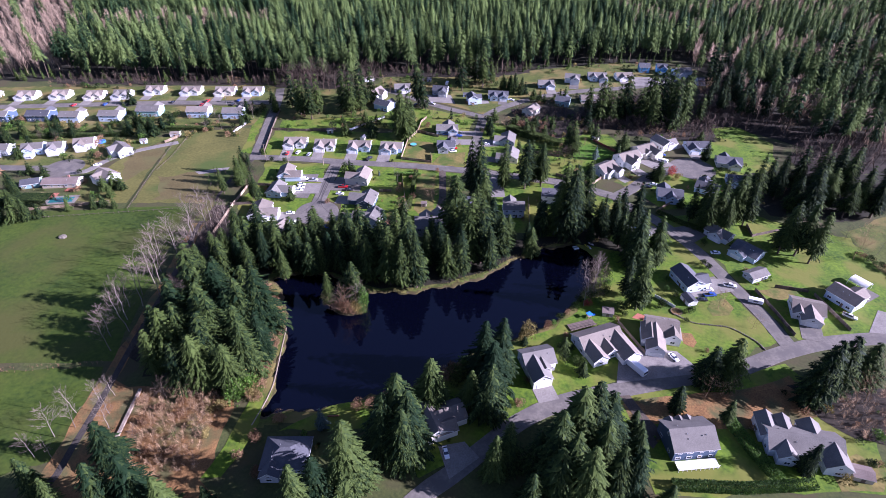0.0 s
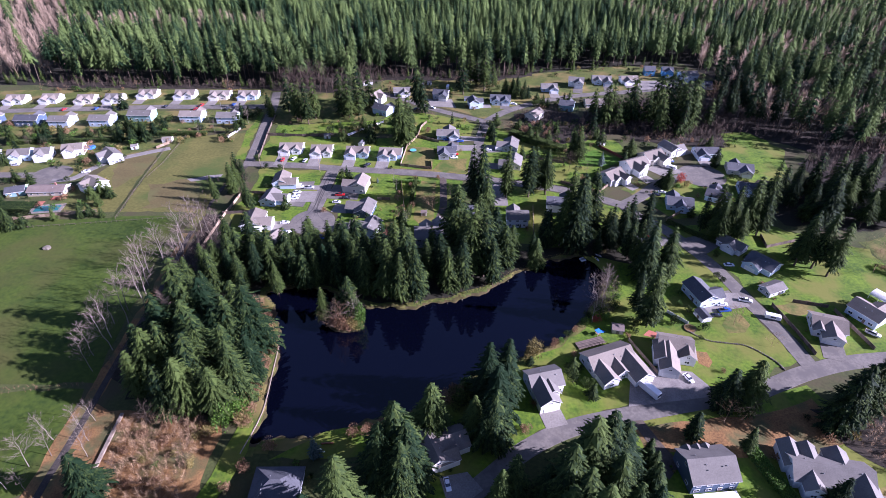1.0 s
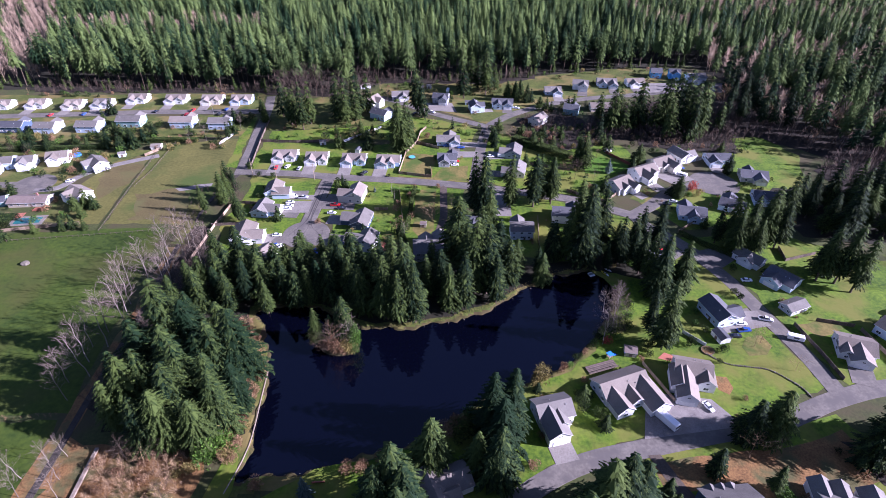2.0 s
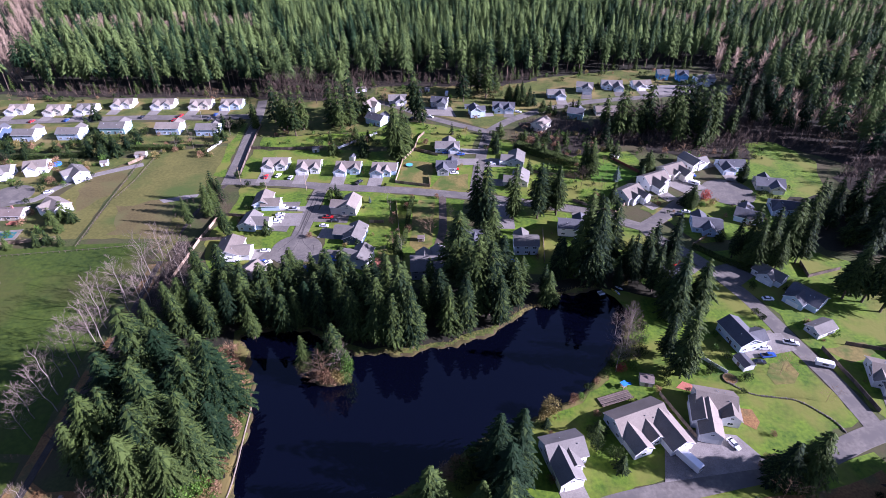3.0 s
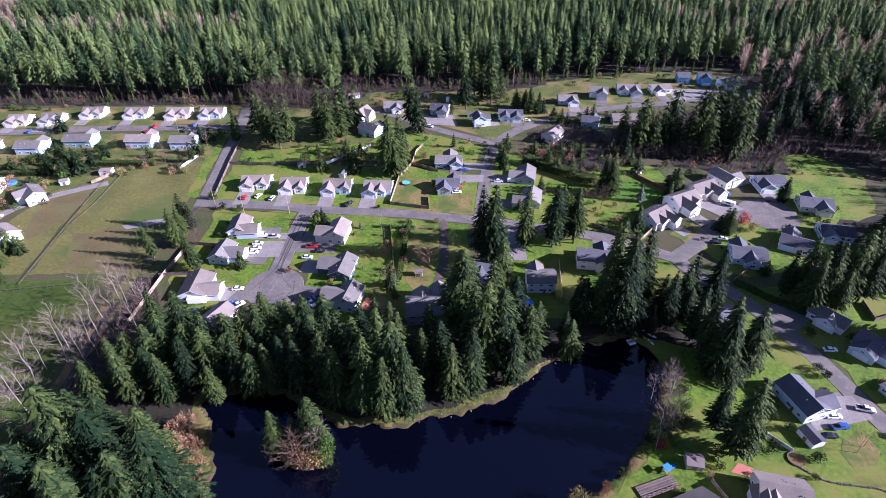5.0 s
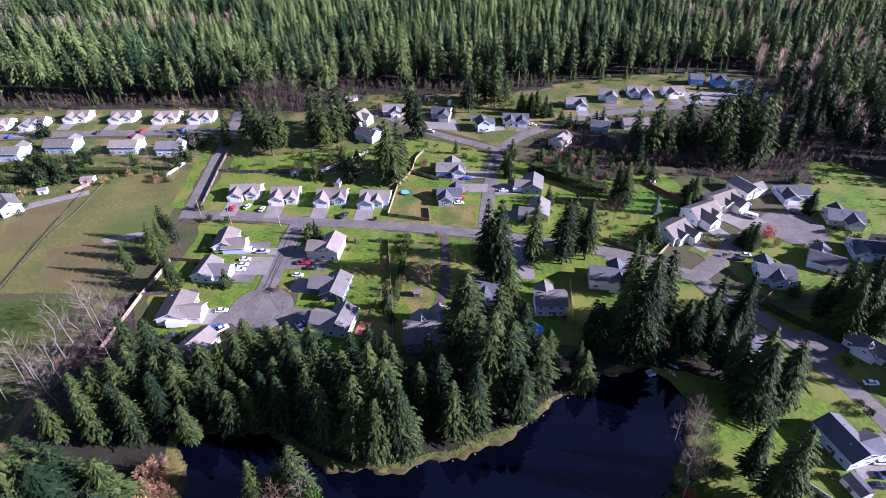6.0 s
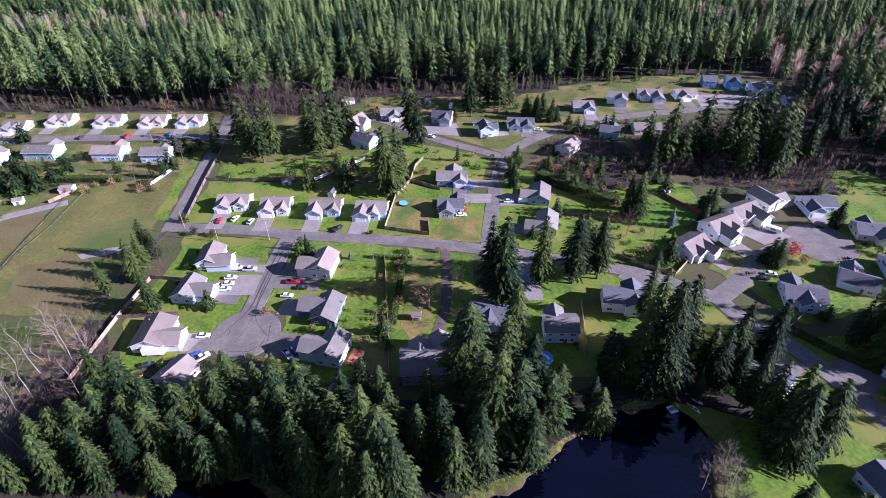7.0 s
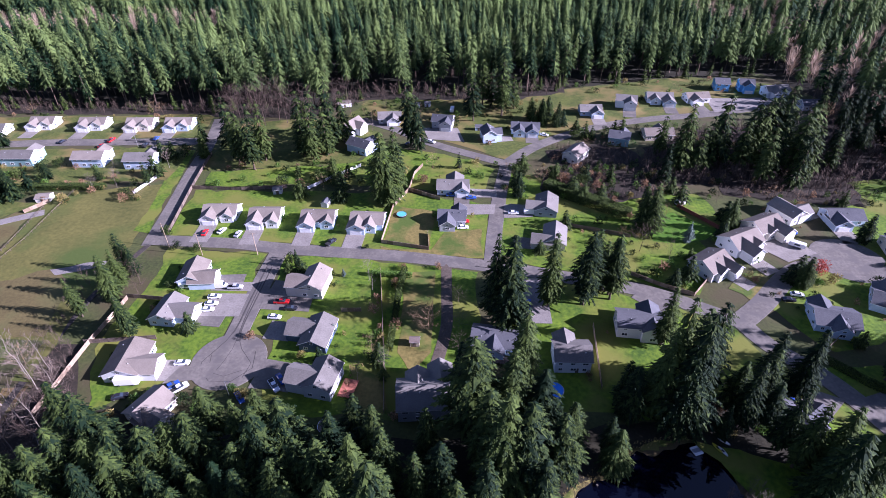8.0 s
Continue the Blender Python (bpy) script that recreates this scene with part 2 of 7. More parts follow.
def add_box(bm, cx, cy, cz, sx, sy, sz, bevel=0.0):
    r = bmesh.ops.create_cube(bm, size=1.0, matrix=Matrix.Translation((cx, cy, cz)) @ Matrix.Diagonal((sx, sy, sz, 1)))
    if bevel:
        es = list({e for v in r["verts"] for e in v.link_edges})
        bmesh.ops.bevel(bm, geom=es, offset=bevel, segments=2, affect="EDGES")
    return r["verts"]


def box(cx, cy, cz, sx, sy, sz, bevel=0.0):
    bm = bmesh.new()
    add_box(bm, cx, cy, cz, sx, sy, sz, bevel)
    return bm


def add_tube(bm, a, b, ra, rb, sides=6):
    a, b = Vector(a), Vector(b)
    d = b - a
    bmesh.ops.create_cone(bm, cap_ends=True, segments=sides, radius1=ra, radius2=rb, depth=d.length,
                          matrix=Matrix.Translation((a + b) / 2) @ d.to_track_quat("Z", "Y").to_matrix().to_4x4())


# ---- ground, pond ----
POND = [(-67, 123), (-66, 134), (-68, 154), (-69, 169), (-76, 186), (-84, 199), (-70, 205), (-55, 201), (-33, 190.5), (-20, 191.5), (-1.6, 196), (14, 203), (29, 215), (47, 227.5), (62, 231), (71, 226), (69, 212), (64, 200), (57, 188), (49, 177), (39, 170), (24, 162.5), (12.6, 156), (1, 148.5), (-11.5, 138.5), (-30, 131.5), (-48, 126.5)]


def edge_distance(px, py, poly):
    """Signed distance to a closed outline, less than nothing inside."""
    d = np.full(px.shape, 1e9)
    inside = np.zeros(px.shape, bool)
    for (ax, ay), (bx, by) in zip(poly, poly[1:] + poly[:1]):
        ex, ey = bx - ax, by - ay
        t = np.clip(((px - ax) * ex + (py - ay) * ey) / (ex * ex + ey * ey), 0, 1)
        d = np.minimum(d, np.hypot(px - ax - t * ex, py - ay - t * ey))
        cross = (ay > py) != (by > py)
        inside ^= cross & (px < ex * (py - ay) / ((by - ay) or 1e-9) + ax)
    return np.where(inside, -d, d)


def ground_sheet():
    xs = np.concatenate([[-4500, -2500, -1500, -900, -600], np.arange(-420, -96, 3.0), np.arange(-96, 81, 1.2), np.arange(84, 321, 3.0), [500, 900, 1500, 2500, 4500]])
    ys = np.concatenate([[-3500, -1500, -600, -200, 0], np.arange(60, 108, 3.0), np.arange(108, 243, 1.2), np.arange(246, 601, 3.0), [700, 1000, 1500, 2500, 4800]])
    gx, gy = np.meshgrid(xs, ys)
    wob = 1.3 * np.sin(gx * 0.31 + 1.0) * np.sin(gy * 0.27) + 0.8 * np.sin(gx * 0.9) * np.sin(gy * 0.77 + 2)
    d = edge_distance(gx, gy, POND) + wob
    island = np.hypot((gx + 44.5) / 6.4, (gy - 180) / 3.6) - 1.0
    dip = np.clip((0.8 - d) / 3.4, 0, 1)
    gz = -2.2 * dip * dip * (3 - 2 * dip)
    gz = np.maximum(gz, np.where(island < 0.35, -0.15 - 3.0 * np.clip(island, 0, 1), -9))
    v = np.stack([gx, gy, gz], -1).reshape(-1, 3)
    w = len(xs)
    i = (np.arange(len(ys) - 1)[:, None] * w + np.arange(w - 1)[None, :]).ravel()
    f = np.stack([i, i + 1, i + w + 1, i + w], -1)
    me = arrays_mesh("ground", v, f, M_GROUND, M_BANK, M_YARD)
    rim = d.ravel()[f].mean(1)
    me.polygons.foreach_set("material_index", np.where(rim < -4, 0, np.where(rim < 0.8, 1, np.where(rim < 5.5, 2, 0))).astype(np.int32))
    me.polygons.foreach_set("use_smooth", np.ones(len(f), bool))
    return tagged(new("ground", me), "rough winter grass and bare soil around the pond", "ground", kind="structure")


def patch(name, pts, z, material, label, category, ragged=0.0):
    """A sheet of ground cover with an uneven edge."""
    rng = random.Random(len(pts) * 7 + int(abs(pts[0][0])))
    bm = bmesh.new()
    vs = []
    for (ax, ay), (bx, by) in zip(pts, pts[1:] + pts[:1]):
        n = max(1, int(math.hypot(bx - ax, by - ay) / 5)) if ragged else 1
        for k in range(n):
            t = k / n
            vs.append(bm.verts.new((ax + (bx - ax) * t + rng.uniform(-ragged, ragged), ay + (by - ay) * t + rng.uniform(-ragged, ragged), z)))
    for tri in geometry.tessellate_polygon([[v.co.copy() for v in vs]]):
        f = bm.faces.new([vs[k] for k in tri])
        f.normal_update()
        if f.normal.z < 0:
            f.normal_flip()
    me = bpy.data.meshes.new(name)
    bm.to_mesh(me)
    bm.free()
    me.materials.append(material)
    return tagged(new(name, me), label, category, kind="structure")


def smooth_line(pts, step=4.0):
    p = [Vector((x, y, 0)) for x, y in pts]
    out = []
    for i in range(len(p) - 1):
        a, b, c, d = p[max(i - 1, 0)], p[i], p[i + 1], p[min(i + 2, len(p) - 1)]
        n = max(1, int((c - b).length / step))
        for k in range(n):
            t = k / n
            out.append(0.5 * (2 * b + (c - a) * t + (2 * a - 5 * b + 4 * c - d) * t * t + (3 * b - a - 3 * c + d) * t ** 3))
    return out + [p[-1]]


def road(name, pts, width, material, label, z=0.10, category="road"):
    z += 0.04
    line = smooth_line(pts)
    bm = bmesh.new()
    rows = []
    for i, q in enumerate(line):
        t = (line[min(i + 1, len(line) - 1)] - line[max(i - 1, 0)]).normalized()
        s = Vector((-t.y, t.x, 0)) * width / 2
        rows.append([bm.verts.new((c.x, c.y, zz)) for c, zz in ((q + s * 1.02, -0.05), (q + s, z - 0.02), (q, z), (q - s, z - 0.02), (q - s * 1.02, -0.05))])
    for r0, r1 in zip(rows, rows[1:]):
        for k in range(4):
            bm.faces.new((r0[k], r0[k + 1], r1[k + 1], r1[k]))
    return tagged(new(name, mesh_of(name, bm, material)), label, category, kind="structure")


def disc(name, x, y, r, material, label, z=0.11):
    bm = bmesh.new()
    bmesh.ops.create_cone(bm, cap_ends=True, segments=40, radius1=r, radius2=r - 0.1, depth=0.1, matrix=Matrix.Translation((x, y, z - 0.01)))
    return tagged(new(name, mesh_of(name, bm, material)), label, "road", kind="structure")


ground_sheet()
bm = bmesh.new()
bmesh.ops.create_grid(bm, x_segments=2, y_segments=2, size=1, matrix=Matrix.Translation((-5, 178, -0.62)) @ Matrix.Diagonal((100, 70, 1, 1)))
tagged(new("water", mesh_of("water", bm, water_material())), "still dark pond water that mirrors the sky", "water", kind="structure")

patch("field", [(-330, 205), (-229, 254), (-150, 262), (-141, 205), (-134, 147), (-260, 138)], 0.05, M_FIELD, "mown green pasture with long tree shadows", "field", 0.8)
patch("field", [(-300, 134), (-175, 140), (-135, 144), (-131, 104), (-200, 70), (-300, 70)], 0.05, M_FIELD, "mown green pasture beside the trail", "field", 0.8)
patch("meadow", [(-183, 264), (-194, 357), (-140, 370), (-138, 328), (-136, 265)], 0.05, M_GOLD, "dry straw-coloured meadow with green patches", "meadow", 0.8)
patch("meadow", [(-225, 266), (-186, 264), (-196, 345), (-215, 322)], 0.05, M_GOLD, "dry grass paddock beside a wire fence", "meadow", 0.8)
# litter sheets below carry the shade of the trees in their colour
patch("shaded_forest_floor", [(-900, 464), (-160, 453), (-92, 454), (-60, 480), (30, 481), (70, 499), (150, 516), (208, 526), (225, 470), (205, 404), (216, 364), (235, 345), (270, 290), (900, 300), (1200, 1900), (-1200, 1900)], 0.04, M_SHADELITTER, "needle litter darkened for shade under the conifer forest", "forest floor", 1.5)
patch("shaded_forest_floor", [(-128, 235), (-105, 238), (-60, 228), (0, 230), (60, 238), (62, 233), (47, 229), (29, 218), (14, 206), (-1, 199), (-20, 194.5), (-33, 194), (-55, 204), (-72, 209), (-88, 202), (-80, 184), (-72, 169), (-70, 140), (-82, 132), (-118, 140)], 0.04, M_SHADELITTER, "litter darkened for shade under the trees by the pond", "forest floor", 1.0)
patch("thicket_floor", [(-127, 137), (-78, 131), (-78, 100), (-60, 70), (-140, 70), (-127, 106)], 0.05, M_LEAFLITTER, "brown dead leaves and bramble litter", "leaf litter", 3.0)
patch("shaded_forest_floor", [(95, 380), (180, 372), (190, 420), (150, 440), (95, 410)], 0.04, M_SHADELITTER, "litter darkened for shade under the tall firs", "forest floor", 1.0)
patch("meadow", [(180, 374), (203, 378), (216, 350), (206, 322), (196, 311), (184, 318), (182, 348)], 0.095, M_LAWN, "bright green meadow clearing below the wood", "meadow", 1.5)
patch("shaded_forest_floor", [(176, 262), (176, 306), (196, 311), (240, 312), (300, 300), (300, 268), (240, 264), (205, 254)], 0.11, M_SHADELITTER, "litter darkened for shade under the eastern firs", "forest floor", 2.5)
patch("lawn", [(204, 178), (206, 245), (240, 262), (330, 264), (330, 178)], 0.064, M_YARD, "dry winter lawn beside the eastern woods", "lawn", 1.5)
patch("shaded_forest_floor", [(62, 231), (70, 246), (92, 246), (98, 234), (84, 226)], 0.1, M_SHADELITTER, "litter darkened for shade under the trees at the pond's end", "forest floor", 1.5)
patch("lawn", [(-135, 382), (-131, 438), (-95, 446), (-70, 440), (-45, 425), (-58, 388)], 0.052, M_YARD, "shaded grass under garden firs", "lawn", 1.5)
patch("soil_patch", [(-180, 293), (-160, 302), (-142, 288), (-141, 268), (-171, 267)], 0.062, M_SOIL, "bare reddish soil in the paddock", "soil", 2.5)
patch("soil_patch", [(-214, 322), (-200, 341), (-193, 338), (-190, 305), (-200, 290)], 0.062, M_SOIL, "bare soil in the grass paddock", "soil", 2.5)
patch("gravel_patch", [(-161, 301), (-150, 306), (-142, 307.5), (-142, 304), (-150, 301), (-158, 298.5)], 0.07, M_GRAVEL, "pale gravel spur in the meadow", "gravel", 0.6)
patch("verge", [(-141, 328), (-134.5, 327), (-137.5, 348), (-141.5, 380), (-144.5, 404), (-152, 404), (-147, 375)], 0.078, M_LAWN, "green roadside verge", "verge", 0.8)
patch("straw_lawn", [(-31.6, 350), (-13.2, 346), (-14.5, 319.2), (-33.7, 322)], 0.106, M_STRAW, "dry golden lawn inside a board fence", "lawn", 0.6)
patch("straw_lawn", [(-35, 319), (-13.6, 317), (-9, 330), (8, 332), (7, 313), (-10, 314), (-34, 317)], 0.104, M_STRAW, "dry golden lawn beside the street", "lawn", 0.8)
patch("straw_lawn", [(-22, 302), (-12, 304), (-11, 262), (-16, 252), (-22, 262)], 0.104, M_STRAW, "golden grass strip between hedge and lane", "lawn", 0.8)
patch("straw_lawn", [(23, 436), (42, 420), (60, 432), (40, 440)], 0.106, M_STRAW, "yellowed lawn beside the forest street", "lawn", 1.0)
patch("straw_lawn", [(-20, 236), (-34, 238), (-36, 256), (-27, 252)], 0.104, M_STRAW, "worn brown lawn behind a deck", "lawn", 1.0)
patch("straw_lawn", [(97, 296), (103, 288), (115, 300), (112, 306), (104, 304)], 0.104, M_STRAW, "yellowed corner lawn", "lawn", 1.0)
patch("lawn", [(79, 338), (91, 347), (106, 334), (99, 326), (87, 324), (77, 325)], 0.108, surface("watered_lawn", (0.024, 0.085, 0.003), (0.085, 0.180, 0.006), 0.95, 0.12, 0.8, 0.6), "bright watered lawn beside a red fence", "lawn", 0.5)
patch("lawn", [(-79, 98), (-73, 98), (-67.2, 119), (-69.2, 133), (-73.5, 134), (-74, 122)], 0.1, M_LAWN, "bright grass strip on the pond's bank", "lawn", 0.8)
patch("trail_verge", [(-134, 74), (-126.5, 95), (-127, 132), (-129, 200), (-134, 245), (-141, 245), (-136, 200), (-133, 132), (-133, 96)], 0.055, M_LEAFLITTER, "rust-brown leaves and grass beside the trail", "verge", 0.8)
patch("straw_lawn", [(117, 189), (124, 190.5), (125, 185), (121, 180), (114.6, 179), (113.5, 184)], 0.11, M_STRAW, "pale round bed of straw mulch on a lawn", "mulch", 0.5)
patch("straw_lawn", [(140, 197), (158, 200.5), (159, 195), (146, 190)], 0.11, M_STRAW, "worn golden lawn behind a house", "lawn", 0.8)
patch("straw_lawn", [(127, 109), (138, 113), (144, 107), (139, 100), (125, 100)], 0.112, M_STRAW, "dry brown yard behind a white house", "yard", 0.8)
patch("mulch_bed", [(97, 169), (101, 168), (102, 163), (99, 160), (96.5, 162)], 0.112, M_LEAFLITTER, "brown mulch bed beside a white house", "mulch", 0.4)
patch("patio", [(78.5, 177), (82, 180), (85.5, 178.5), (83, 175.5)], 0.114, M_REDWOOD, "small red brick patio behind a white house", "patio", 0.2)
patch("leaf_bed", [(64, 132), (82, 135), (113, 140), (132, 146), (136, 129), (120, 122), (92, 122), (66, 123)], 0.105, M_LEAFLITTER, "rust-brown fallen leaves beside the road", "leaf litter", 0.8)

for step, pts in enumerate((
        [(-126, 325), (-51, 319), (8, 312.5), (12, 352), (-30, 362), (-80, 362), (-128, 362)],
        [(-122, 317), (-80, 313), (-81, 268), (-90, 250), (-110, 236), (-122, 262), (-118, 300)],
        [(-71, 313), (-28, 309), (5, 304), (5, 240), (-60, 236), (-63, 250), (-63, 268), (-72, 270)],
        [(17, 302), (50, 294), (75, 285), (92, 276), (96, 262), (88, 244), (60, 238), (22, 240), (14, 262)],
        [(17, 384), (14, 316), (30, 307), (62, 299), (86, 292), (98, 316), (92, 360), (52, 372)],
        [(86, 362), (98, 330), (112, 340), (108, 362)],
        [(62, 233), (98, 262), (110, 248), (122, 222), (128, 196), (135, 165), (112, 153), (66, 142), (44, 136), (30, 130), (6, 110), (-8, 100), (-30, 118), (-60, 117), (-48, 125), (-12, 136), (14, 154), (40, 168), (52, 177), (67, 200), (74, 216)],
        [(112, 258), (160, 262), (206, 240), (206, 174), (144, 166), (137, 190), (132, 215)],
        [(62, 136), (112, 146), (132, 152), (150, 130), (144, 100), (66, 96)],
        [(100, 296), (108, 284), (120, 264), (165, 280), (200, 310), (210, 352), (165, 356), (160, 330), (130, 302)],
        [(-400, 441), (-150, 452), (-150, 420), (-300, 410), (-400, 405)],
        [(-400, 394), (-148, 409), (-146, 372), (-240, 360), (-400, 352)],
        [(-300, 345), (-200, 350), (-192, 358), (-228, 300), (-300, 309)],
        [(-128, 380), (-58, 390), (-40, 410), (4, 395), (14, 386), (8, 358), (-30, 366), (-60, 370), (-126, 366)],
        [(-70, 450), (-40, 436), (-16, 420), (22, 396), (70, 438), (170, 468), (205, 505), (150, 520), (70, 496), (30, 480), (-60, 480)])):
    patch("lawn", pts, 0.045 + 0.0031 * step, M_YARD if step in (10, 11, 12, 14) else M_LAWN, "winter lawn, bright green with worn patches", "lawn", 1.2)

road("road_main", [(-130, 322), (-113, 321), (-94, 320), (-74, 317), (-51, 315), (-28, 313), (2, 308.5), (30, 303), (50, 298), (64, 294.5), (76, 289), (93, 279)], 7.0, M_ASPHALT, "grey asphalt street between the houses")
road("road_east", [(94, 278), (106, 288), (119, 301), (130, 309), (147, 314)], 7.5, M_ASPHALT, "grey asphalt side street", 0.105)
disc("road_east_circle", 150, 314, 14, M_ASPHALT, "round asphalt turning place", 0.115)
road("road_south_link", [(94, 280), (99, 268), (112, 252), (124, 225), (131, 198), (136, 180), (139, 160)], 7.0, M_ASPHALT, "grey asphalt street with long shadows", 0.095)
road("road_south", [(-160, -30), (-90, 12), (-30, 70), (-9, 93), (2, 102), (13, 112), (26, 123), (43, 132), (65, 138), (88, 143.5), (112, 149), (136, 159), (160, 165.5), (200, 170)], 6.8, M_ASPHALT, "shaded asphalt street below the pond", 0.09)
road("road_west", [(-130, 318), (-133, 348), (-137, 380), (-140, 412), (-146, 445)], 6.5, M_ASPHALT, "straight asphalt street with a grass verge", 0.085)
road("road_north", [(-420, 398), (-352, 400), (-310, 404), (-259, 409), (-227, 412), (-195, 413), (-140, 415)], 8.0, M_ASPHALT, "grey asphalt street between two rows of houses", 0.09)
road("road_circle_lane", [(-75, 315), (-76, 299), (-76.5, 283), (-77, 266)], 7.5, M_ASPHALT, "asphalt street to a turning circle", 0.108)
disc("road_circle", -75.5, 257, 12, M_ASPHALT, "round asphalt turning circle with tyre marks", 0.118)
M_TYREMARK = surface("tyre_worn_asphalt", (0.036, 0.033, 0.029), (0.078, 0.071, 0.062), 0.85, 0.2, 1.2, 0.1)
for marks, wide in (([(-75, 305), (-75.6, 285), (-75.8, 270), (-73, 262), (-68, 256), (-69, 250)], 0.5), ([(-77, 305), (-77.6, 285), (-78, 270), (-81, 262), (-84, 256), (-82, 250)], 0.6), ([(-84, 255), (-79, 248.5), (-72, 248.5), (-67, 254), (-68, 261)], 0.55), ([(-82, 260), (-80, 252), (-75, 250.5), (-70, 253)], 0.4), ([(-76.3, 296), (-76.5, 276), (-76, 262), (-78, 253)], 0.35)):
    road("tyre_mark", marks, wide, M_TYREMARK, "dark tyre marks on the turning circle", 0.127, "tyre marks")
road("road_hill", [(10.5, 307), (12.7, 331), (16.4, 361), (21.4, 391)], 6.5, M_ASPHALT, "asphalt street going up to the forest", 0.102)
road("road_hill_west", [(21.4, 391), (8, 398.5), (-7, 407), (-22, 417), (-40, 432), (-61, 445)], 6.5, M_ASPHALT, "asphalt street along the forest edge", 0.096)
road("road_hill_east", [(20, 389), (39, 412), (73, 435), (108, 447.5), (144, 455), (180, 466)], 7.0, M_ASPHALT, "asphalt street along the forest edge", 0.099)
road("road_left_circle_lane", [(-420, 302), (-287, 303), (-265, 303), (-241, 305)], 6.5, M_ASPHALT, "grey asphalt side street", 0.09)
disc("road_left_circle", -246, 304, 12, M_ASPHALT, "round asphalt turning place", 0.1)
road("road_left_lane", [(-242, 298), (-230, 300), (-224, 315), (-212, 328), (-189, 342)], 5.0, M_GRAVEL, "pale gravel lane", 0.11)
road("gravel_lane", [(-7.2, 308), (-6.6, 291), (-6.3, 273), (-9.4, 255)], 4.0, M_DIRT, "long brown dirt drive between bare trees", 0.09, "driveway")
road("trail", [(-140, 70), (-128, 93), (-127.5, 108), (-128.3, 132), (-130, 156), (-132, 200), (-136, 240), (-137, 274), (-135, 298), (-130, 320)], 2.4, M_PATH, "straight grey gravel trail beside the field", 0.085, "trail")


# ---- houses ----
def prism_mesh(L, W, eave, rise):
    """Four walls with gables, open above, standing 0.3 m in the ground."""
    bm = bmesh.new()
    x, y = L / 2, W / 2
    lo = [bm.verts.new(p) for p in ((-x, -y, -0.3), (x, -y, -0.3), (x, y, -0.3), (-x, y, -0.3))]
    hi = [bm.verts.new(p) for p in ((-x, -y, eave), (x, -y, eave), (x, y, eave), (-x, y, eave))]
    r0, r1 = bm.verts.new((-x, 0, eave + rise)), bm.verts.new((x, 0, eave + rise))
    bm.faces.new((lo[0], lo[1], hi[1], hi[0]))
    bm.faces.new((lo[2], lo[3], hi[3], hi[2]))
    bm.faces.new((lo[1], lo[2], hi[2], r1, hi[1]))
    bm.faces.new((lo[3], lo[0], hi[0], r0, hi[3]))
    return bm


def gable_roof(L, W, eave, rise, over=0.5, thick=0.2):
    """Two slopes with eaves; the rim is of the second material."""
    bm = bmesh.new()
    y, k = W / 2 + over, rise / (W / 2)
    zb = eave + 0.03 - over * k
    sec = [(-y, zb), (0, eave + rise + 0.03), (y, zb), (y, zb + thick), (0, eave + rise + 0.03 + thick * 1.15), (-y, zb + thick)]
    ends = [[bm.verts.new((s * (L / 2 + over), a, b)) for a, b in sec] for s in (-1, 1)]
    for k2 in range(6):
        f = bm.faces.new((ends[0][k2], ends[0][(k2 + 1) % 6], ends[1][(k2 + 1) % 6], ends[1][k2]))
        f.material_index = 0 if k2 in (3, 4) else 1
    for e in ends:
        bm.faces.new((e[0], e[1], e[4], e[5])).material_index = 1
        bm.faces.new((e[1], e[2], e[3], e[4])).material_index = 1
    return bm


def hip_roof(L, W, eave, rise, over=0.6, thick=0.2):
    bm = bmesh.new()
    x, y, r = L / 2 + over, W / 2 + over, max(L / 2 - W / 2, 0.3)
    lo = [bm.verts.new(p) for p in ((-x, -y, eave), (x, -y, eave), (x, y, eave), (-x, y, eave))]
    up = [bm.verts.new((v.co.x, v.co.y, eave + thick)) for v in lo]
    a, b = bm.verts.new((-r, 0, eave + rise)), bm.verts.new((r, 0, eave + rise))
    bm.faces.new(lo).material_index = 1
    for i in range(4):
        bm.faces.new((lo[i], lo[(i + 1) % 4], up[(i + 1) % 4], up[i])).material_index = 1
    bm.faces.new((up[0], up[1], b, a))
    bm.faces.new((up[1], up[2], b))
    bm.faces.new((up[2], up[3], a, b))
    bm.faces.new((up[3], up[0], a))
    return bm


def ring(w, h, border, depth):
    bm = bmesh.new()
    add_box(bm, 0, 0, h / 2 - border / 2, w, depth, border)
    add_box(bm, 0, 0, -h / 2 + border / 2, w, depth, border)
    for s in (-1, 1):
        add_box(bm, s * (w / 2 - border / 2), 0, 0, border, depth, h - 2 * border)
    add_box(bm, 0, 0, 0, border * 0.6, depth * 0.7, h - 2 * border)
    return bm


ME_FRAME = mesh_of("window_frame", ring(1.5, 1.25, 0.11, 0.14), M_WHITEPAINT)
ME_PANE = mesh_of("pane", box(0, 0.0, 0, 1.3, 0.05, 1.05), M_GLASS)
bm = bmesh.new()
add_box(bm, 0, 0, 0, 4.9, 0.1, 2.2)
ME_GARAGE = mesh_of("garage_door", bm, M_WHITEPAINT)
ME_SECTION = mesh_of("panel", box(0, 0, 0, 4.7, 0.06, 0.47, 0.02), M_WHITEPAINT)
ME_DOOR = mesh_of("door", box(0, 0, 0, 1.0, 0.1, 2.1), M_DARKWOOD)
bm = bmesh.new()
add_tube(bm, (0, 0, -0.5), (0, 0, 0.3), 0.11, 0.11, 8)
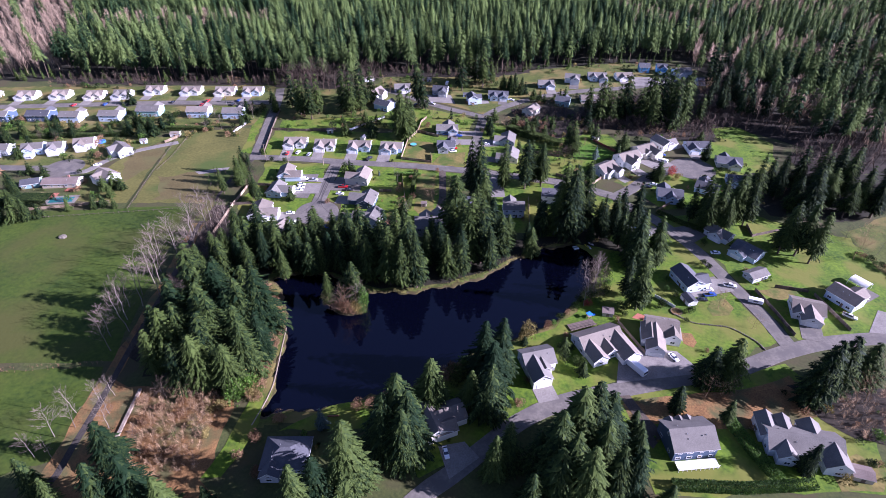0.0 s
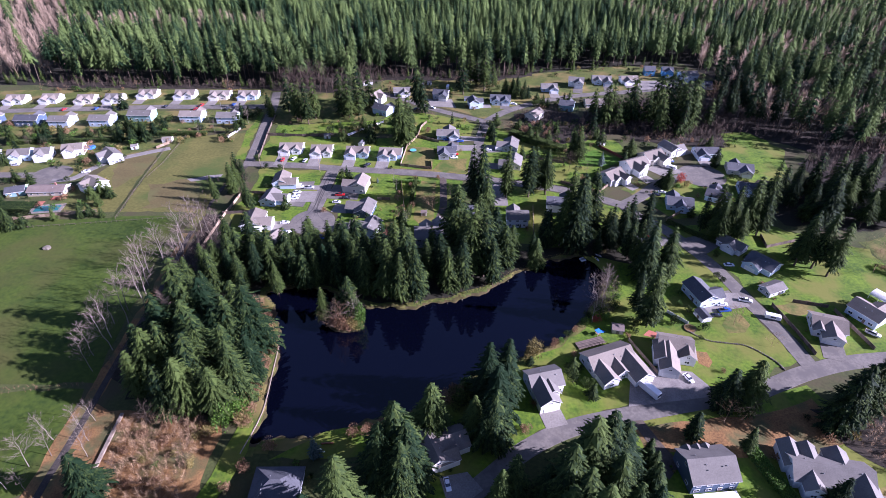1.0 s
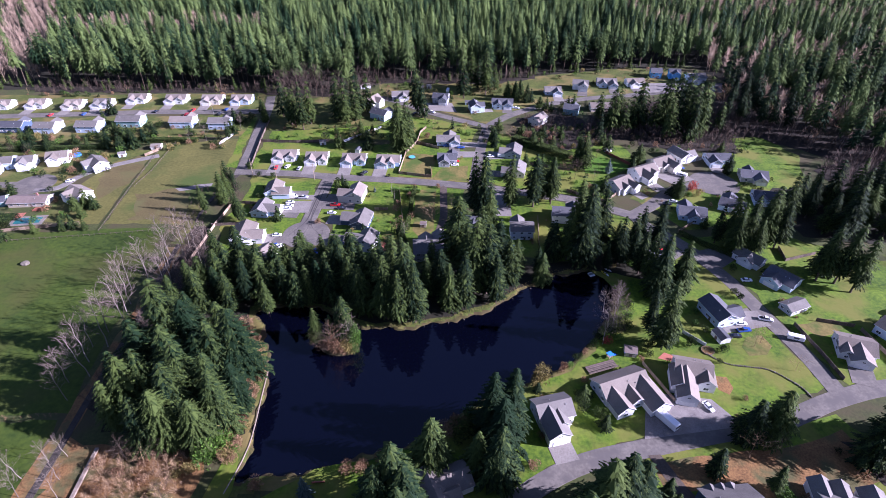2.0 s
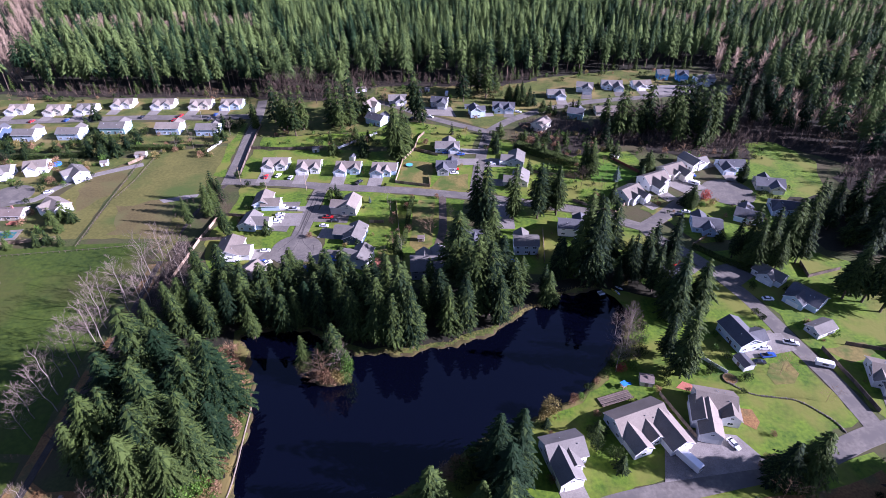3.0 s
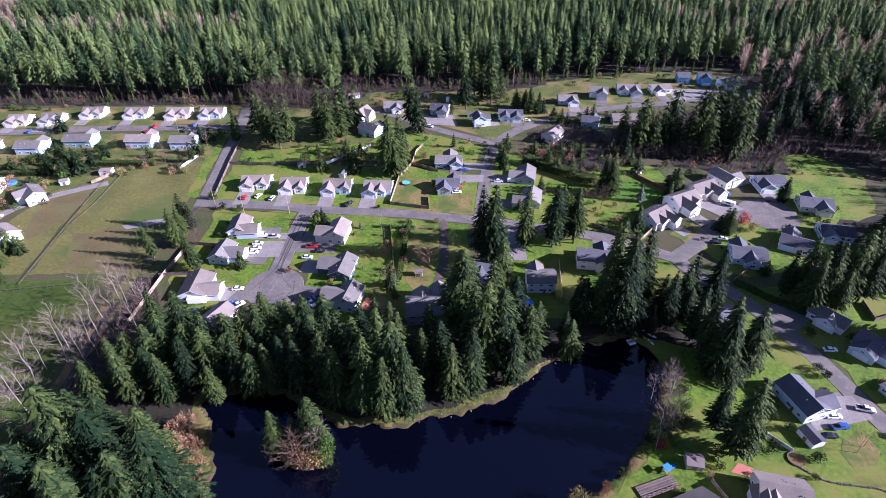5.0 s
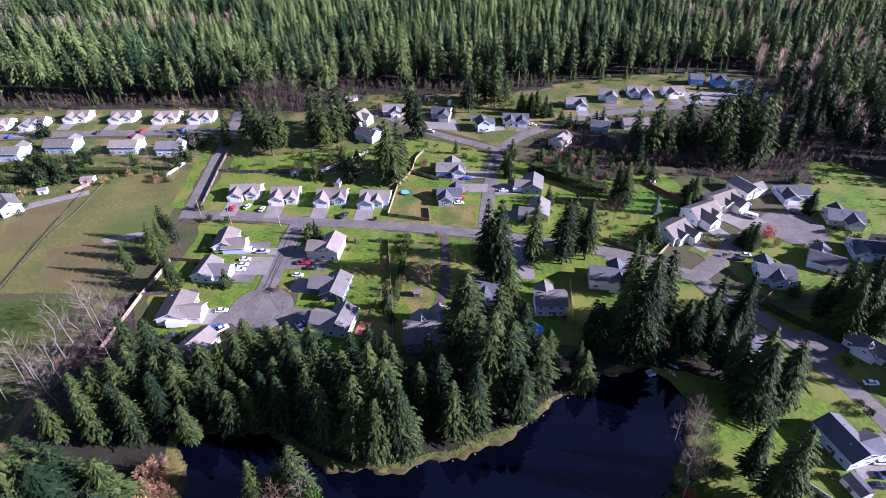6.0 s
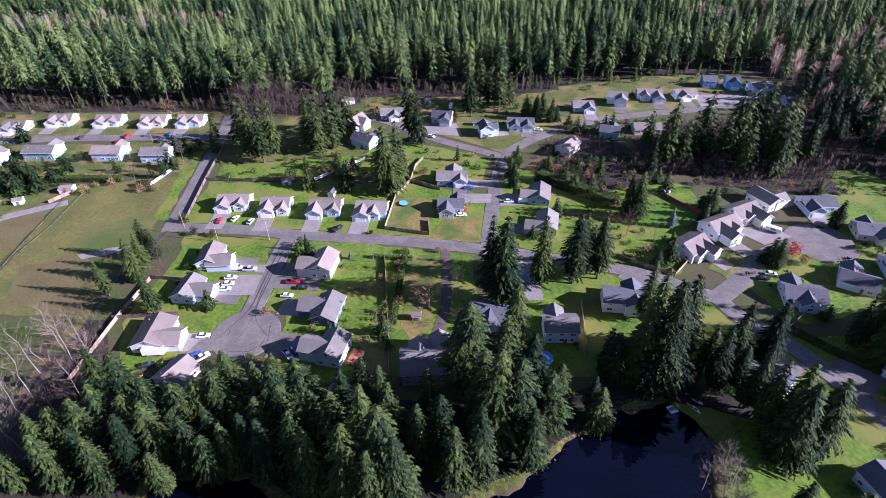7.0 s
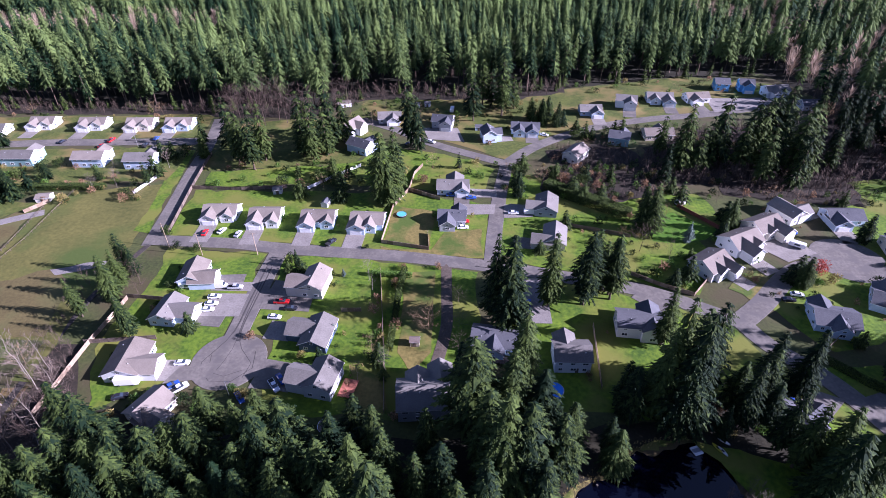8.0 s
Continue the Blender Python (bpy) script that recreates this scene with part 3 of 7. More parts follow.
add_tube(bm, (0, 0, 0.27), (0, 0, 0.42), 0.2, 0.12, 8)
ME_VENT = mesh_of("roof_vent", bm, M_METAL)
bm = bmesh.new()
add_box(bm, 0, 0, 0, 0.9, 0.7, 2.0)
add_box(bm, 0, 0, 1.05, 1.05, 0.85, 0.14)
ME_CHIMNEY = mesh_of("chimney", bm, surface("chimney_brick", (0.20, 0.09, 0.07), (0.36, 0.2, 0.16), 0.9, 1, 4, 0.2))
HOMES = []
WALL_WORDS = dict(white="white", cream="cream", grey="grey", blue="dark blue", pale_blue="pale blue", teal="teal green", tan="tan", sky_blue="bright blue")
ROOF_WORDS = dict(tan="tan shingle", grey="grey shingle", slate="slate shingle", brown="brown shingle")


def put_window(parent, x, y, z, turn, sx=1.0, sz=1.0):
    w = child("window", ME_FRAME, parent, pose(x, y, z, 0, 0, turn) @ Matrix.Diagonal((sx, 1, sz, 1)))
    child("pane", ME_PANE, w)
    return w


def house(x, y, yaw, L, W, wall, roof, eave=3.2, rise=2.35, wings=(), hip=False, chimney=False, beside="", seed=0, drive=0.0, vents=2, solar=False):
    """A house: walls, roof, windows, and wings (u along the ridge, side, width, length out, garage or not)."""
    rng = random.Random(seed or int(x * 7 + y * 13))
    L, W = L * 0.96, W * 0.94
    label = WALL_WORDS[wall] + " house, " + ROOF_WORDS[roof] + " roof, " + (beside or "on a lawn")
    h = thing("house", pose(x, y, 0, 0, 0, yaw), label, "house", "houses of the estate")
    part("wall", prism_mesh(L, W, eave, 0.01 if hip else rise), WALLS[wall], h)
    bmr = hip_roof(L, W, eave, rise) if hip else gable_roof(L, W, eave, rise)
    rf = child("roof", mesh_of("roof", bmr, ROOFS[roof], M_WHITEPAINT), h)
    taken = [(u * L / 2, s, w) for u, s, w, o, g in wings]
    levels = (1.65, 4.25) if eave > 4.6 else (1.65,)
    for lv in levels:
        for s in (-1, 1):
            n = max(2, int(L / 3.6))
            for k in range(n):
                wx = -L / 2 + (k + 0.5) * L / n + rng.uniform(-0.3, 0.3)
                if any(sd == s and abs(wx - c) < w / 2 + 0.8 for c, sd, w in taken) and lv < 3:
                    continue
                if rng.random() < 0.15:
                    continue
                put_window(h, wx, s * (W / 2 + 0.03), lv, 0 if s < 0 else 180, rng.choice((0.8, 1.0, 1.3)))
            if lv < 3:
                for k in range(2):
                    put_window(h, s * (L / 2 + 0.03), (k - 0.5) * W * 0.5, lv, 90 * s)
    if not hip and rise > 2.2:
        for s in (-1, 1):
            put_window(h, s * (L / 2 + 0.03), 0, eave + rise * 0.38, 90 * s, 0.8, 0.8)
    dx = L * 0.12
    child("door", ME_DOOR, h, pose(dx, -W / 2 - 0.04, 1.05))
    for k in range(vents):
        vx, vy = rng.uniform(-0.35, 0.35) * L, rng.choice((-1, 1)) * rng.uniform(0.12, 0.3) * W
        child("roof_vent", ME_VENT, rf, pose(vx, vy, eave + rise * (1 - abs(vy) / (W / 2)) + 0.2) if not hip else pose(vx * 0.4, vy * 0.5, eave + rise * 0.7))
    if chimney:
        child("chimney", ME_CHIMNEY, h, pose(L * 0.22, W * 0.1, eave + rise + 0.3))
    for u, s, w, out, garage in wings:
        wl = W / 2 + out
        wr = min(rise * 0.92, w * 0.36)
        c = pose(u * L / 2, s * wl / 2, 0, 0, 0, -90 if s < 0 else 90)
        wg = child("wing", mesh_of("wing", prism_mesh(wl, w, eave - 0.12, wr), WALLS[wall]), h, c)
        child("roof", mesh_of("wing_roof", gable_roof(wl, w, eave - 0.12, wr, 0.42, 0.18), ROOFS[roof], M_WHITEPAINT), wg)
        if garage:
            gd = child("garage_door", ME_GARAGE, wg, pose(wl / 2 + 0.05, 0, 1.1, 0, 0, 90) @ Matrix.Diagonal((min(1.0, (w - 0.8) / 4.9), 1, 1, 1)))
            for r in range(4):
                child("panel", ME_SECTION, gd, pose(0, -0.07, -0.8 + r * 0.53))
        else:
            put_window(wg, wl / 2 + 0.04, 0, 1.6, 90, 1.3)
        put_window(wg, wl / 2 + 0.04, 0, eave + 0.2, 90, 0.8, 0.6)
        if garage and drive:
            d = pose(x, y, 0, 0, 0, yaw) @ Vector((u * L / 2, s * (W / 2 + out + drive / 2), 0))
            ob = new("driveway", mesh_of("driveway", box(0, 0, 0, drive + 1.0, w + 0.6, 0.16, 0.02), rng.choice((M_CONCRETE, M_CONCRETE, M_ASPHALT))))
            ob.matrix_basis = pose(d.x, d.y, 0.075, 0, 0, yaw + 90)
            tagged(ob, "concrete drive in front of a garage", "driveway", kind="structure")
    HOMES.append((x, y, yaw, L, W, [(u * L / 2, sd) for u, sd, *_ in wings]))
    if solar:
        k = rise / (W / 2)
        child("solar_panel", mesh_of("solar_panel", box(0, 0, 0, L * 0.5, W * 0.3, 0.08), M_SOLAR), rf,
              pose(0, -W * 0.25, eave + rise * 0.5 + 0.34, math.degrees(math.atan(k)), 0, 0), "black solar panels")
    return h


G = True
# north side of the main street
house(-107, 341, 1, 15, 9.5, "white", "tan", wings=[(-0.55, -1, 7, 3.5, G), (0.5, -1, 5.5, 1.6, False)], drive=12, beside="beside the street")
house(-86.5, 338.5, 1, 13.5, 10, "white", "tan", wings=[(-0.5, -1, 7, 4, G), (0.6, -1, 5, 2.6, False)], drive=10, beside="beside the street")
house(-63, 337, -1, 14.5, 10, "pale_blue", "tan", wings=[(-0.6, -1, 7, 4, G), (0.62, -1, 5.5, 1.4, False)], drive=9, beside="beside the street")
house(-41.5, 335.5, -3, 14.5, 10, "pale_blue", "tan", wings=[(-0.55, -1, 7.5, 4, G), (0.2, -1, 5.5, 2.4, False)], drive=9, beside="beside the street")
house(-5.5, 364.5, -1, 15, 10, "pale_blue", "grey", wings=[(0.1, 1, 8, 4, False), (0.6, -1, 6.5, 2, G)], drive=6, beside="behind a board fence")
house(-5.5, 338.5, -1, 12, 9, "grey", "slate", wings=[(-0.3, -1, 6.5, 4, False), (0.5, 1, 6.5, 2, G)], beside="behind a board fence")
house(36.3, 348.5, -99, 13.5, 10, "grey", "grey", wings=[(0.3, -1, 7, 4, G)], drive=7, beside="beside the hill street")
house(36.8, 324.5, -100, 13.5, 9.5, "cream", "grey", wings=[(0.6, -1, 7, 4.5, G)], drive=7, beside="at the street corner")
# round the turning circle
house(-102.5, 298, -86, 12.5, 9.5, "pale_blue", "tan", wings=[(0.55, 1, 8, 5, G)], drive=9, beside="beside the turning circle street")
house(-103.4, 277.5, -95, 12, 9, "pale_blue", "grey", wings=[(0.0, 1, 7.5, 6, G)], drive=9, beside="beside the turning circle street")
house(-105.8, 254.2, -87, 14, 11.5, "white", "tan", eave=3.4, wings=[(0.35, 1, 8, 5, G)], drive=7, beside="beside the turning circle")
house(-91, 237, -116, 11, 9.5, "cream", "tan", wings=[(0.5, 1, 7, 4, G)], drive=6, beside="below the turning circle")
house(-55, 293, -97, 12.5, 9, "cream", "tan", eave=4.6, wings=[(0.35, -1, 7.5, 5, G)], drive=7, beside="beside the turning circle street")
house(-48.5, 267.5, -97, 13.5, 9.5, "blue", "grey", wings=[(-0.2, -1, 8, 6, G)], drive=8, beside="beside the turning circle")
house(-42.8, 248, -101, 11.5, 9, "white", "grey", eave=4.7, wings=[(0.2, -1, 7.5, 6, G)], drive=5, beside="with a red cedar deck")
house(-12, 241.5, 5, 15.5, 12, "grey", "grey", eave=5.2, rise=3.2, wings=[(-0.2, 1, 7, 2.5, False), (0.7, 1, 7, 5, G)], beside="under tall firs")
house(9.7, 266.5, -8, 15, 10, "pale_blue", "slate", wings=[(0.0, -1, 7, 3, False)], beside="under tall firs")
house(33.3, 259, 0, 11.5, 9.5, "white", "grey", eave=5.2, rise=2.4, wings=[(-0.3, 1, 6.5, 3, G)], beside="above the pond")
house(58, 274, -6, 15, 9.5, "white", "slate", eave=4.8, wings=[(0.55, -1, 7, 1.5, False), (0.5, 1, 7, 3, G)], beside="at the bend of the street")
# east side
house(93.4, 307, 36, 13, 11.5, "white", "tan", eave=4.2, rise=2.8, wings=[(-0.25, -1, 5, 1.6, False), (0.6, -1, 5.5, 4, G)], drive=6, beside="beside the east street", vents=4)
house(110.5, 322, 28, 15, 11, "white", "tan", eave=4.2, rise=2.8, wings=[(-0.3, -1, 6.5, 5.5, G), (0.45, -1, 4.5, 1.6, False)], drive=7, beside="beside the east street")
house(124, 333, 28, 14, 11, "cream", "tan", eave=4.2, rise=2.8, wings=[(-0.2, -1, 4.5, 1.2, False), (0.55, -1, 6.5, 5, G)], drive=7, beside="beside the east street")
house(139.2, 344.5, -64, 13, 9.5, "white", "grey", eave=4.2, wings=[(0.5, 1, 7, 3, G)], drive=6, beside="beside the turning place")
house(161.5, 342, 1, 15, 10, "pale_blue", "slate", wings=[(-0.5, -1, 7.5, 4, G)], drive=8, beside="beside the turning place")
house(124.6, 278.5, -11, 14, 11, "pale_blue", "slate", wings=[(0.1, -1, 6, 2.5, False), (-0.4, 1, 7, 3, G)], beside="inside the street bend")
house(149, 286.5, -30, 13, 10, "pale_blue", "slate", wings=[(-0.4, 1, 7, 4, G)], beside="beside clipped yews")
house(174, 320, -11, 15, 11, "cream", "slate", wings=[(0.4, -1, 7, 3, G), (-0.2, 1, 6, 2, False)], beside="beside a sunny meadow")
house(171, 296, -12, 14, 10, "pale_blue", "slate", wings=[(-0.5, -1, 7, 3, G)], beside="among firs")
house(138.5, 239.5, -52, 13, 7.5, "white", "grey", wings=[(0.1, -1, 7, 2, G)], beside="beside the sloping street")
house(147, 224.5, -52, 13, 10.5, "pale_blue", "slate", wings=[(-0.3, -1, 8, 3, G)], beside="beside the sloping street")
house(109.5, 201.5, -74, 14, 9.5, "pale_blue", "slate", eave=4.2, wings=[(0.45, 1, 7, 3, G)], drive=8, beside="beside parked cars")
house(143.5, 206.5, 24, 10, 6.5, "grey", "grey", eave=2.7, rise=1.4, beside="among stored goods", vents=1)
house(155.5, 183.5, -18, 13, 11, "white", "tan", wings=[(0.1, -1, 8, 5, G), (-0.6, -1, 5, 1.5, False)], drive=8, beside="on a fenced corner lawn")
house(176, 190.5, -60, 13, 10, "pale_blue", "tan", eave=4.2, wings=[(0.3, 1, 7, 3, G)], drive=10, beside="beside a white carport")
# south side of the pond
house(88, 169, -12, 13, 10.5, "white", "tan", eave=4.0, rise=3.0, wings=[(-0.75, -1, 6.5, 5, False), (-0.45, -1, 7, 10, G), (0.7, -1, 6, 2, False)], beside="beside a wide gravel drive", vents=4)
house(60.5, 162, 22, 19, 11, "white", "tan", eave=3.4, rise=3.0, wings=[(0.75, -1, 8, 9, G), (-0.6, -1, 6.5, 6, False), (0.1, -1, 5, 4, False)], beside="beside the pond")
house(34.3, 150, 16, 12.5, 10, "white", "grey", eave=4.4, rise=2.8, wings=[(-0.35, -1, 7.5, 7, G), (0.1, -1, 5, 3, False)], drive=6, beside="beside the pond")
house(-5.5, 119.5, -66, 13, 11, "cream", "tan", eave=3.6, rise=3.0, wings=[(-0.2, 1, 9, 7, False), (0.55, 1, 6, 2, False)], beside="under firs near the pond", vents=1)
house(-53, 106, 2, 15, 12, "grey", "slate", hip=True, eave=3.2, rise=3.4, wings=[(-0.55, -1, 6, 3, False)], beside="on the pond shore")
house(81.5, 115.5, 7, 15.5, 13, "blue", "grey", eave=5.4, rise=3.6, wings=[(-0.55, 1, 3, 0.5, False), (-0.1, 1, 3, 0.5, False), (0.3, 1, 3, 0.5, False)], beside="with a white back deck", vents=5)
house(119.5, 115, -9, 24, 11, "white", "grey", eave=4.0, rise=3.2, wings=[(-0.85, 1, 6, 4, False), (-0.4, 1, 6, 3.5, False), (0.35, 1, 7, 3, False), (-0.55, -1, 6, 3, False), (0.75, -1, 8, 4, False)], beside="beside a clipped hedge", vents=4)
# north-west rows
for hx, hy, hl, wl, rf in ((-245, 434.5, 14, "white", "tan"), (-215, 434, 15.5, "white", "tan"), (-187, 433.5, 15.5, "cream", "tan"), (-164.5, 434, 15.5, "pale_blue", "tan"), (-342, 420, 14.5, "white", "tan"), (-316, 422.5, 13, "white", "tan"), (-288, 422, 13, "cream", "tan"), (-267, 424, 13, "white", "grey"), (-372, 419, 14, "cream", "tan")):
    house(hx, hy, 2, hl, 10, wl, rf, wings=[(-0.55, -1, 7, 4, G), (0.4, -1, 6, 2, False)], drive=8, beside="below the forest edge")
for hx, hy, hl, wl, rf in ((-229.5, 389, 17, "teal", "grey"), (-192, 388.5, 16, "pale_blue", "tan"), (-165, 387, 15, "pale_blue", "grey"), (-254, 379.5, 15, "pale_blue", "grey"), (-282, 377, 14.5, "pale_blue", "grey"), (-306, 378, 17, "blue", "slate"), (-335, 376, 15, "blue", "grey")):
    house(hx, hy, 1, hl, 10, wl, rf, eave=4.7, rise=2.2, wings=[(0.45, 1, 7, 4, G)], beside="with a back garden")
for hx, hy, yw, hl, wl, rf in ((-277, 325, 13, 13, "pale_blue", "grey"), (-263, 327, 13, 9, "white", "grey"), (-247.5, 333.5, 14, 12.5, "white", "tan"), (-218.5, 325, -42, 13, "white", "grey"), (-209.5, 289.5, -30, 12.5, "white", "tan"), (-297, 323, 1, 12, "white", "grey")):
    house(hx, hy, yw, hl, 9.5, wl, rf, eave=4.4, rise=2.3, wings=[(-0.3, -1, 6.5, 3, G)], beside="beside the side street")
house(-234, 283.5, 5, 21, 9, "tan", "brown", eave=2.8, rise=1.6, beside="behind a swimming pool", chimney=True)
house(-252, 282, 20, 10, 8, "teal", "slate", eave=2.8, rise=1.6, beside="behind a dark hedge")
# along the forest edge
house(-63.5, 428, 62, 13, 9, "white", "tan", eave=4.4, rise=3, wings=[(0.2, -1, 7, 3, G)], beside="at the forest edge")
house(-55, 405, -30, 13, 9, "pale_blue", "slate", eave=4.4, wings=[(0.4, 1, 7, 3, G)], beside="behind a white fence")
house(-44, 444, 6, 13.5, 9, "grey", "grey", wings=[(0.3, -1, 7, 4, G)], beside="at the forest edge")
house(-12.5, 437.5, -10, 12, 9, "grey", "slate", eave=4.2, wings=[(0.5, -1, 6.5, 4, G)], drive=6, beside="at the forest edge")
house(13, 419.5, -80, 10, 8, "pale_blue", "slate", eave=4.8, wings=[(0.2, 1, 6, 3, G)], drive=6, beside="beside the forest street")
house(34, 430, -4, 16, 9, "pale_blue", "slate", wings=[(-0.4, -1, 6.5, 4, False), (0.5, -1, 6.5, 4, G)], drive=6, beside="beside the forest street")
house(57, 397.5, 53, 13, 9, "cream", "tan", eave=4.4, beside="on the brushy slope")
house(83.5, 416.5, -18, 11, 9, "teal", "slate", eave=4.4, wings=[(0.3, 1, 6, 2, False)], beside="below the forest street")
house(75, 456, 1, 13, 9, "pale_blue", "grey", wings=[(0.5, -1, 7, 4, G)], drive=8, beside="at the forest edge")
house(99, 468, -12, 12.5, 9, "white", "grey", eave=4.6, wings=[(0.4, -1, 7, 4, G)], drive=9, beside="at the forest edge")
house(121.5, 476, -5, 16, 9.5, "pale_blue", "grey", wings=[(-0.4, -1, 6, 3, False), (0.6, -1, 7, 6, G)], drive=9, beside="at the forest edge")
house(144.5, 476.5, 6, 14.5, 9.5, "white", "tan", wings=[(-0.3, -1, 7, 4, G)], drive=9, beside="at the forest edge")
house(167, 496.5, -6, 9, 8.5, "sky_blue", "slate", eave=5, beside="at the forest edge")
house(182, 495, -8, 9, 8.5, "sky_blue", "slate", eave=5, wings=[(0.2, -1, 6.5, 3, G)], beside="at the forest edge")
house(197, 486, 8, 15, 9.5, "white", "grey", eave=4.4, wings=[(-0.3, -1, 6.5, 4, G)], beside="at the forest edge")
house(209, 465, 0, 12, 9, "grey", "slate", beside="behind tall firs")
house(106, 423.5, 3, 16, 9.5, "tan", "tan", wings=[(0.3, 1, 6, 2, False)], beside="below the forest street")
house(92, 237, -55, 14, 10, "grey", "slate", wings=[(0.3, 1, 7, 4, G)], beside="under firs by the pond")


# ---- trees ----
def skirt(out, rng, z, reach, n, droop, ragged=0.25, fill=1.1):
    """A whorl of drooping boughs that closes into an uneven skirt: two triangles a bough."""
    a0 = rng.uniform(0, 6.28)
    for k in range(n):
        a, h = a0 + 6.283 * k / n + rng.uniform(-0.2, 0.2), 3.1416 / n * fill
        r = reach * rng.uniform(1 - ragged, 1 + ragged)
        fall = r * droop * rng.uniform(0.75, 1.3)
        root = Vector((0.08 * r * math.cos(a), 0.08 * r * math.sin(a), z))
        tip = Vector((r * math.cos(a), r * math.sin(a), z - fall))
        lo, hi = (Vector((0.66 * r * math.cos(a + e), 0.66 * r * math.sin(a + e), z - fall * rng.uniform(0.62, 0.8))) for e in (-h, h))
        out.append((root, lo, tip))
        out.append((root, tip, hi))


def crown_tris(seed, low=0.12, radius=0.15, whorls=34, per=9, sprays=6, power=0.85, droop=0.35, upturn=0.0, grain=1.0):
    """A crown one metre tall: a dark inner body, and uneven boughs fringed on both sides with small hanging sprays."""
    rng = random.Random(seed)
    tris = []
    bulge = [rng.uniform(0.7, 1.22) for _ in range(18)]
    body = max(7, whorls // 3)
    for w in range(body):
        f = w / body
        skirt(tris, rng, low + (1 - low) * (f + 0.9 / body), radius * 0.74 * ((1 - f) ** power + 0.02) * (0.7 + 0.3 * min(1, f * 4)), 8 if f < 0.6 else 6, 0.75)
    for w in range(whorls):
        f = min(0.985, max(0.0, (w + rng.uniform(-0.45, 0.45)) / whorls))
        z = low + (1 - low) * f
        reach = radius * (max(1 - f, 0.0) ** power + 0.03) * (0.6 + 0.4 * min(1, f * 5))
        n = max(4, int(per * (0.45 + 0.55 * (1 - f))))
        a0 = rng.uniform(0, 6.28)
        for k in range(n):
            a = a0 + 6.283 * k / n + rng.uniform(-0.35, 0.35)
            sector = bulge[int((a % 6.283) / 6.284 * 6) + 6 * min(2, int(f * 3))]
            lb = reach * sector * rng.choice((0.72, 0.9, 1.0, 1.08, 1.2)) * rng.uniform(0.92, 1.08)
            d = Vector((math.cos(a), math.sin(a), 0))
            lift = rng.uniform(-0.15, 0.2) + upturn
            m = max(4, sprays if f < 0.6 else sprays * 2 // 3)
            for s in range(m):
                t = 0.5 + 0.5 * (s // 2 * 2 + 1) / m
                p = d * lb * t * 0.9 + Vector((0, 0, z + lb * (lift * t - droop * t * t)))
                turn = (1 if s % 2 else -1) * rng.uniform(0.3, 0.95) if s < m - 1 else rng.uniform(-0.15, 0.15)
                size = (lb * rng.uniform(0.105, 0.18) * (1.2 - 0.4 * t) + 0.005) * grain
                q = Vector((math.cos(a + turn), math.sin(a + turn), -rng.uniform(0.35, 1.1)))
                side = Vector((-math.sin(a + turn), math.cos(a + turn), rng.uniform(-0.6, 0.6))) * size * rng.uniform(0.26, 0.42)
                root = p - q * size * 0.25
                tris.append((root + side, root - side, p + q * size * 0.8))
    for k in range(14):
        a, z = k * 2.4, 0.985 - 0.008 * k
        q, side = Vector((math.cos(a) * 0.5, math.sin(a) * 0.5, 0.55)) * 0.024, Vector((-math.sin(a), math.cos(a), 0)) * 0.005
        p = Vector((0, 0, z))
        tris.append((p + side, p - side, p + q))
    return np.array([[tuple(p) for p in q] for q in tris], dtype=np.float32)


def conifer_crown(name, seed, material, *shape):
    v = crown_tris(seed, *shape).reshape(-1, 3)
    return arrays_mesh(name, v, np.arange(len(v)).reshape(-1, 3), material)


def trunk_mesh(name, r=0.013, top=0.93, material=None, sides=7):
    bm = bmesh.new()
    add_tube(bm, (0, 0, -0.02), (0, 0, 0.06), r * 1.35, r, sides)
    add_tube(bm, (0, 0, 0.06), (0, 0, top), r, 0.0015, sides)
    return mesh_of(name, bm, material or M_BARK)


ME_TRUNK = trunk_mesh("trunk")
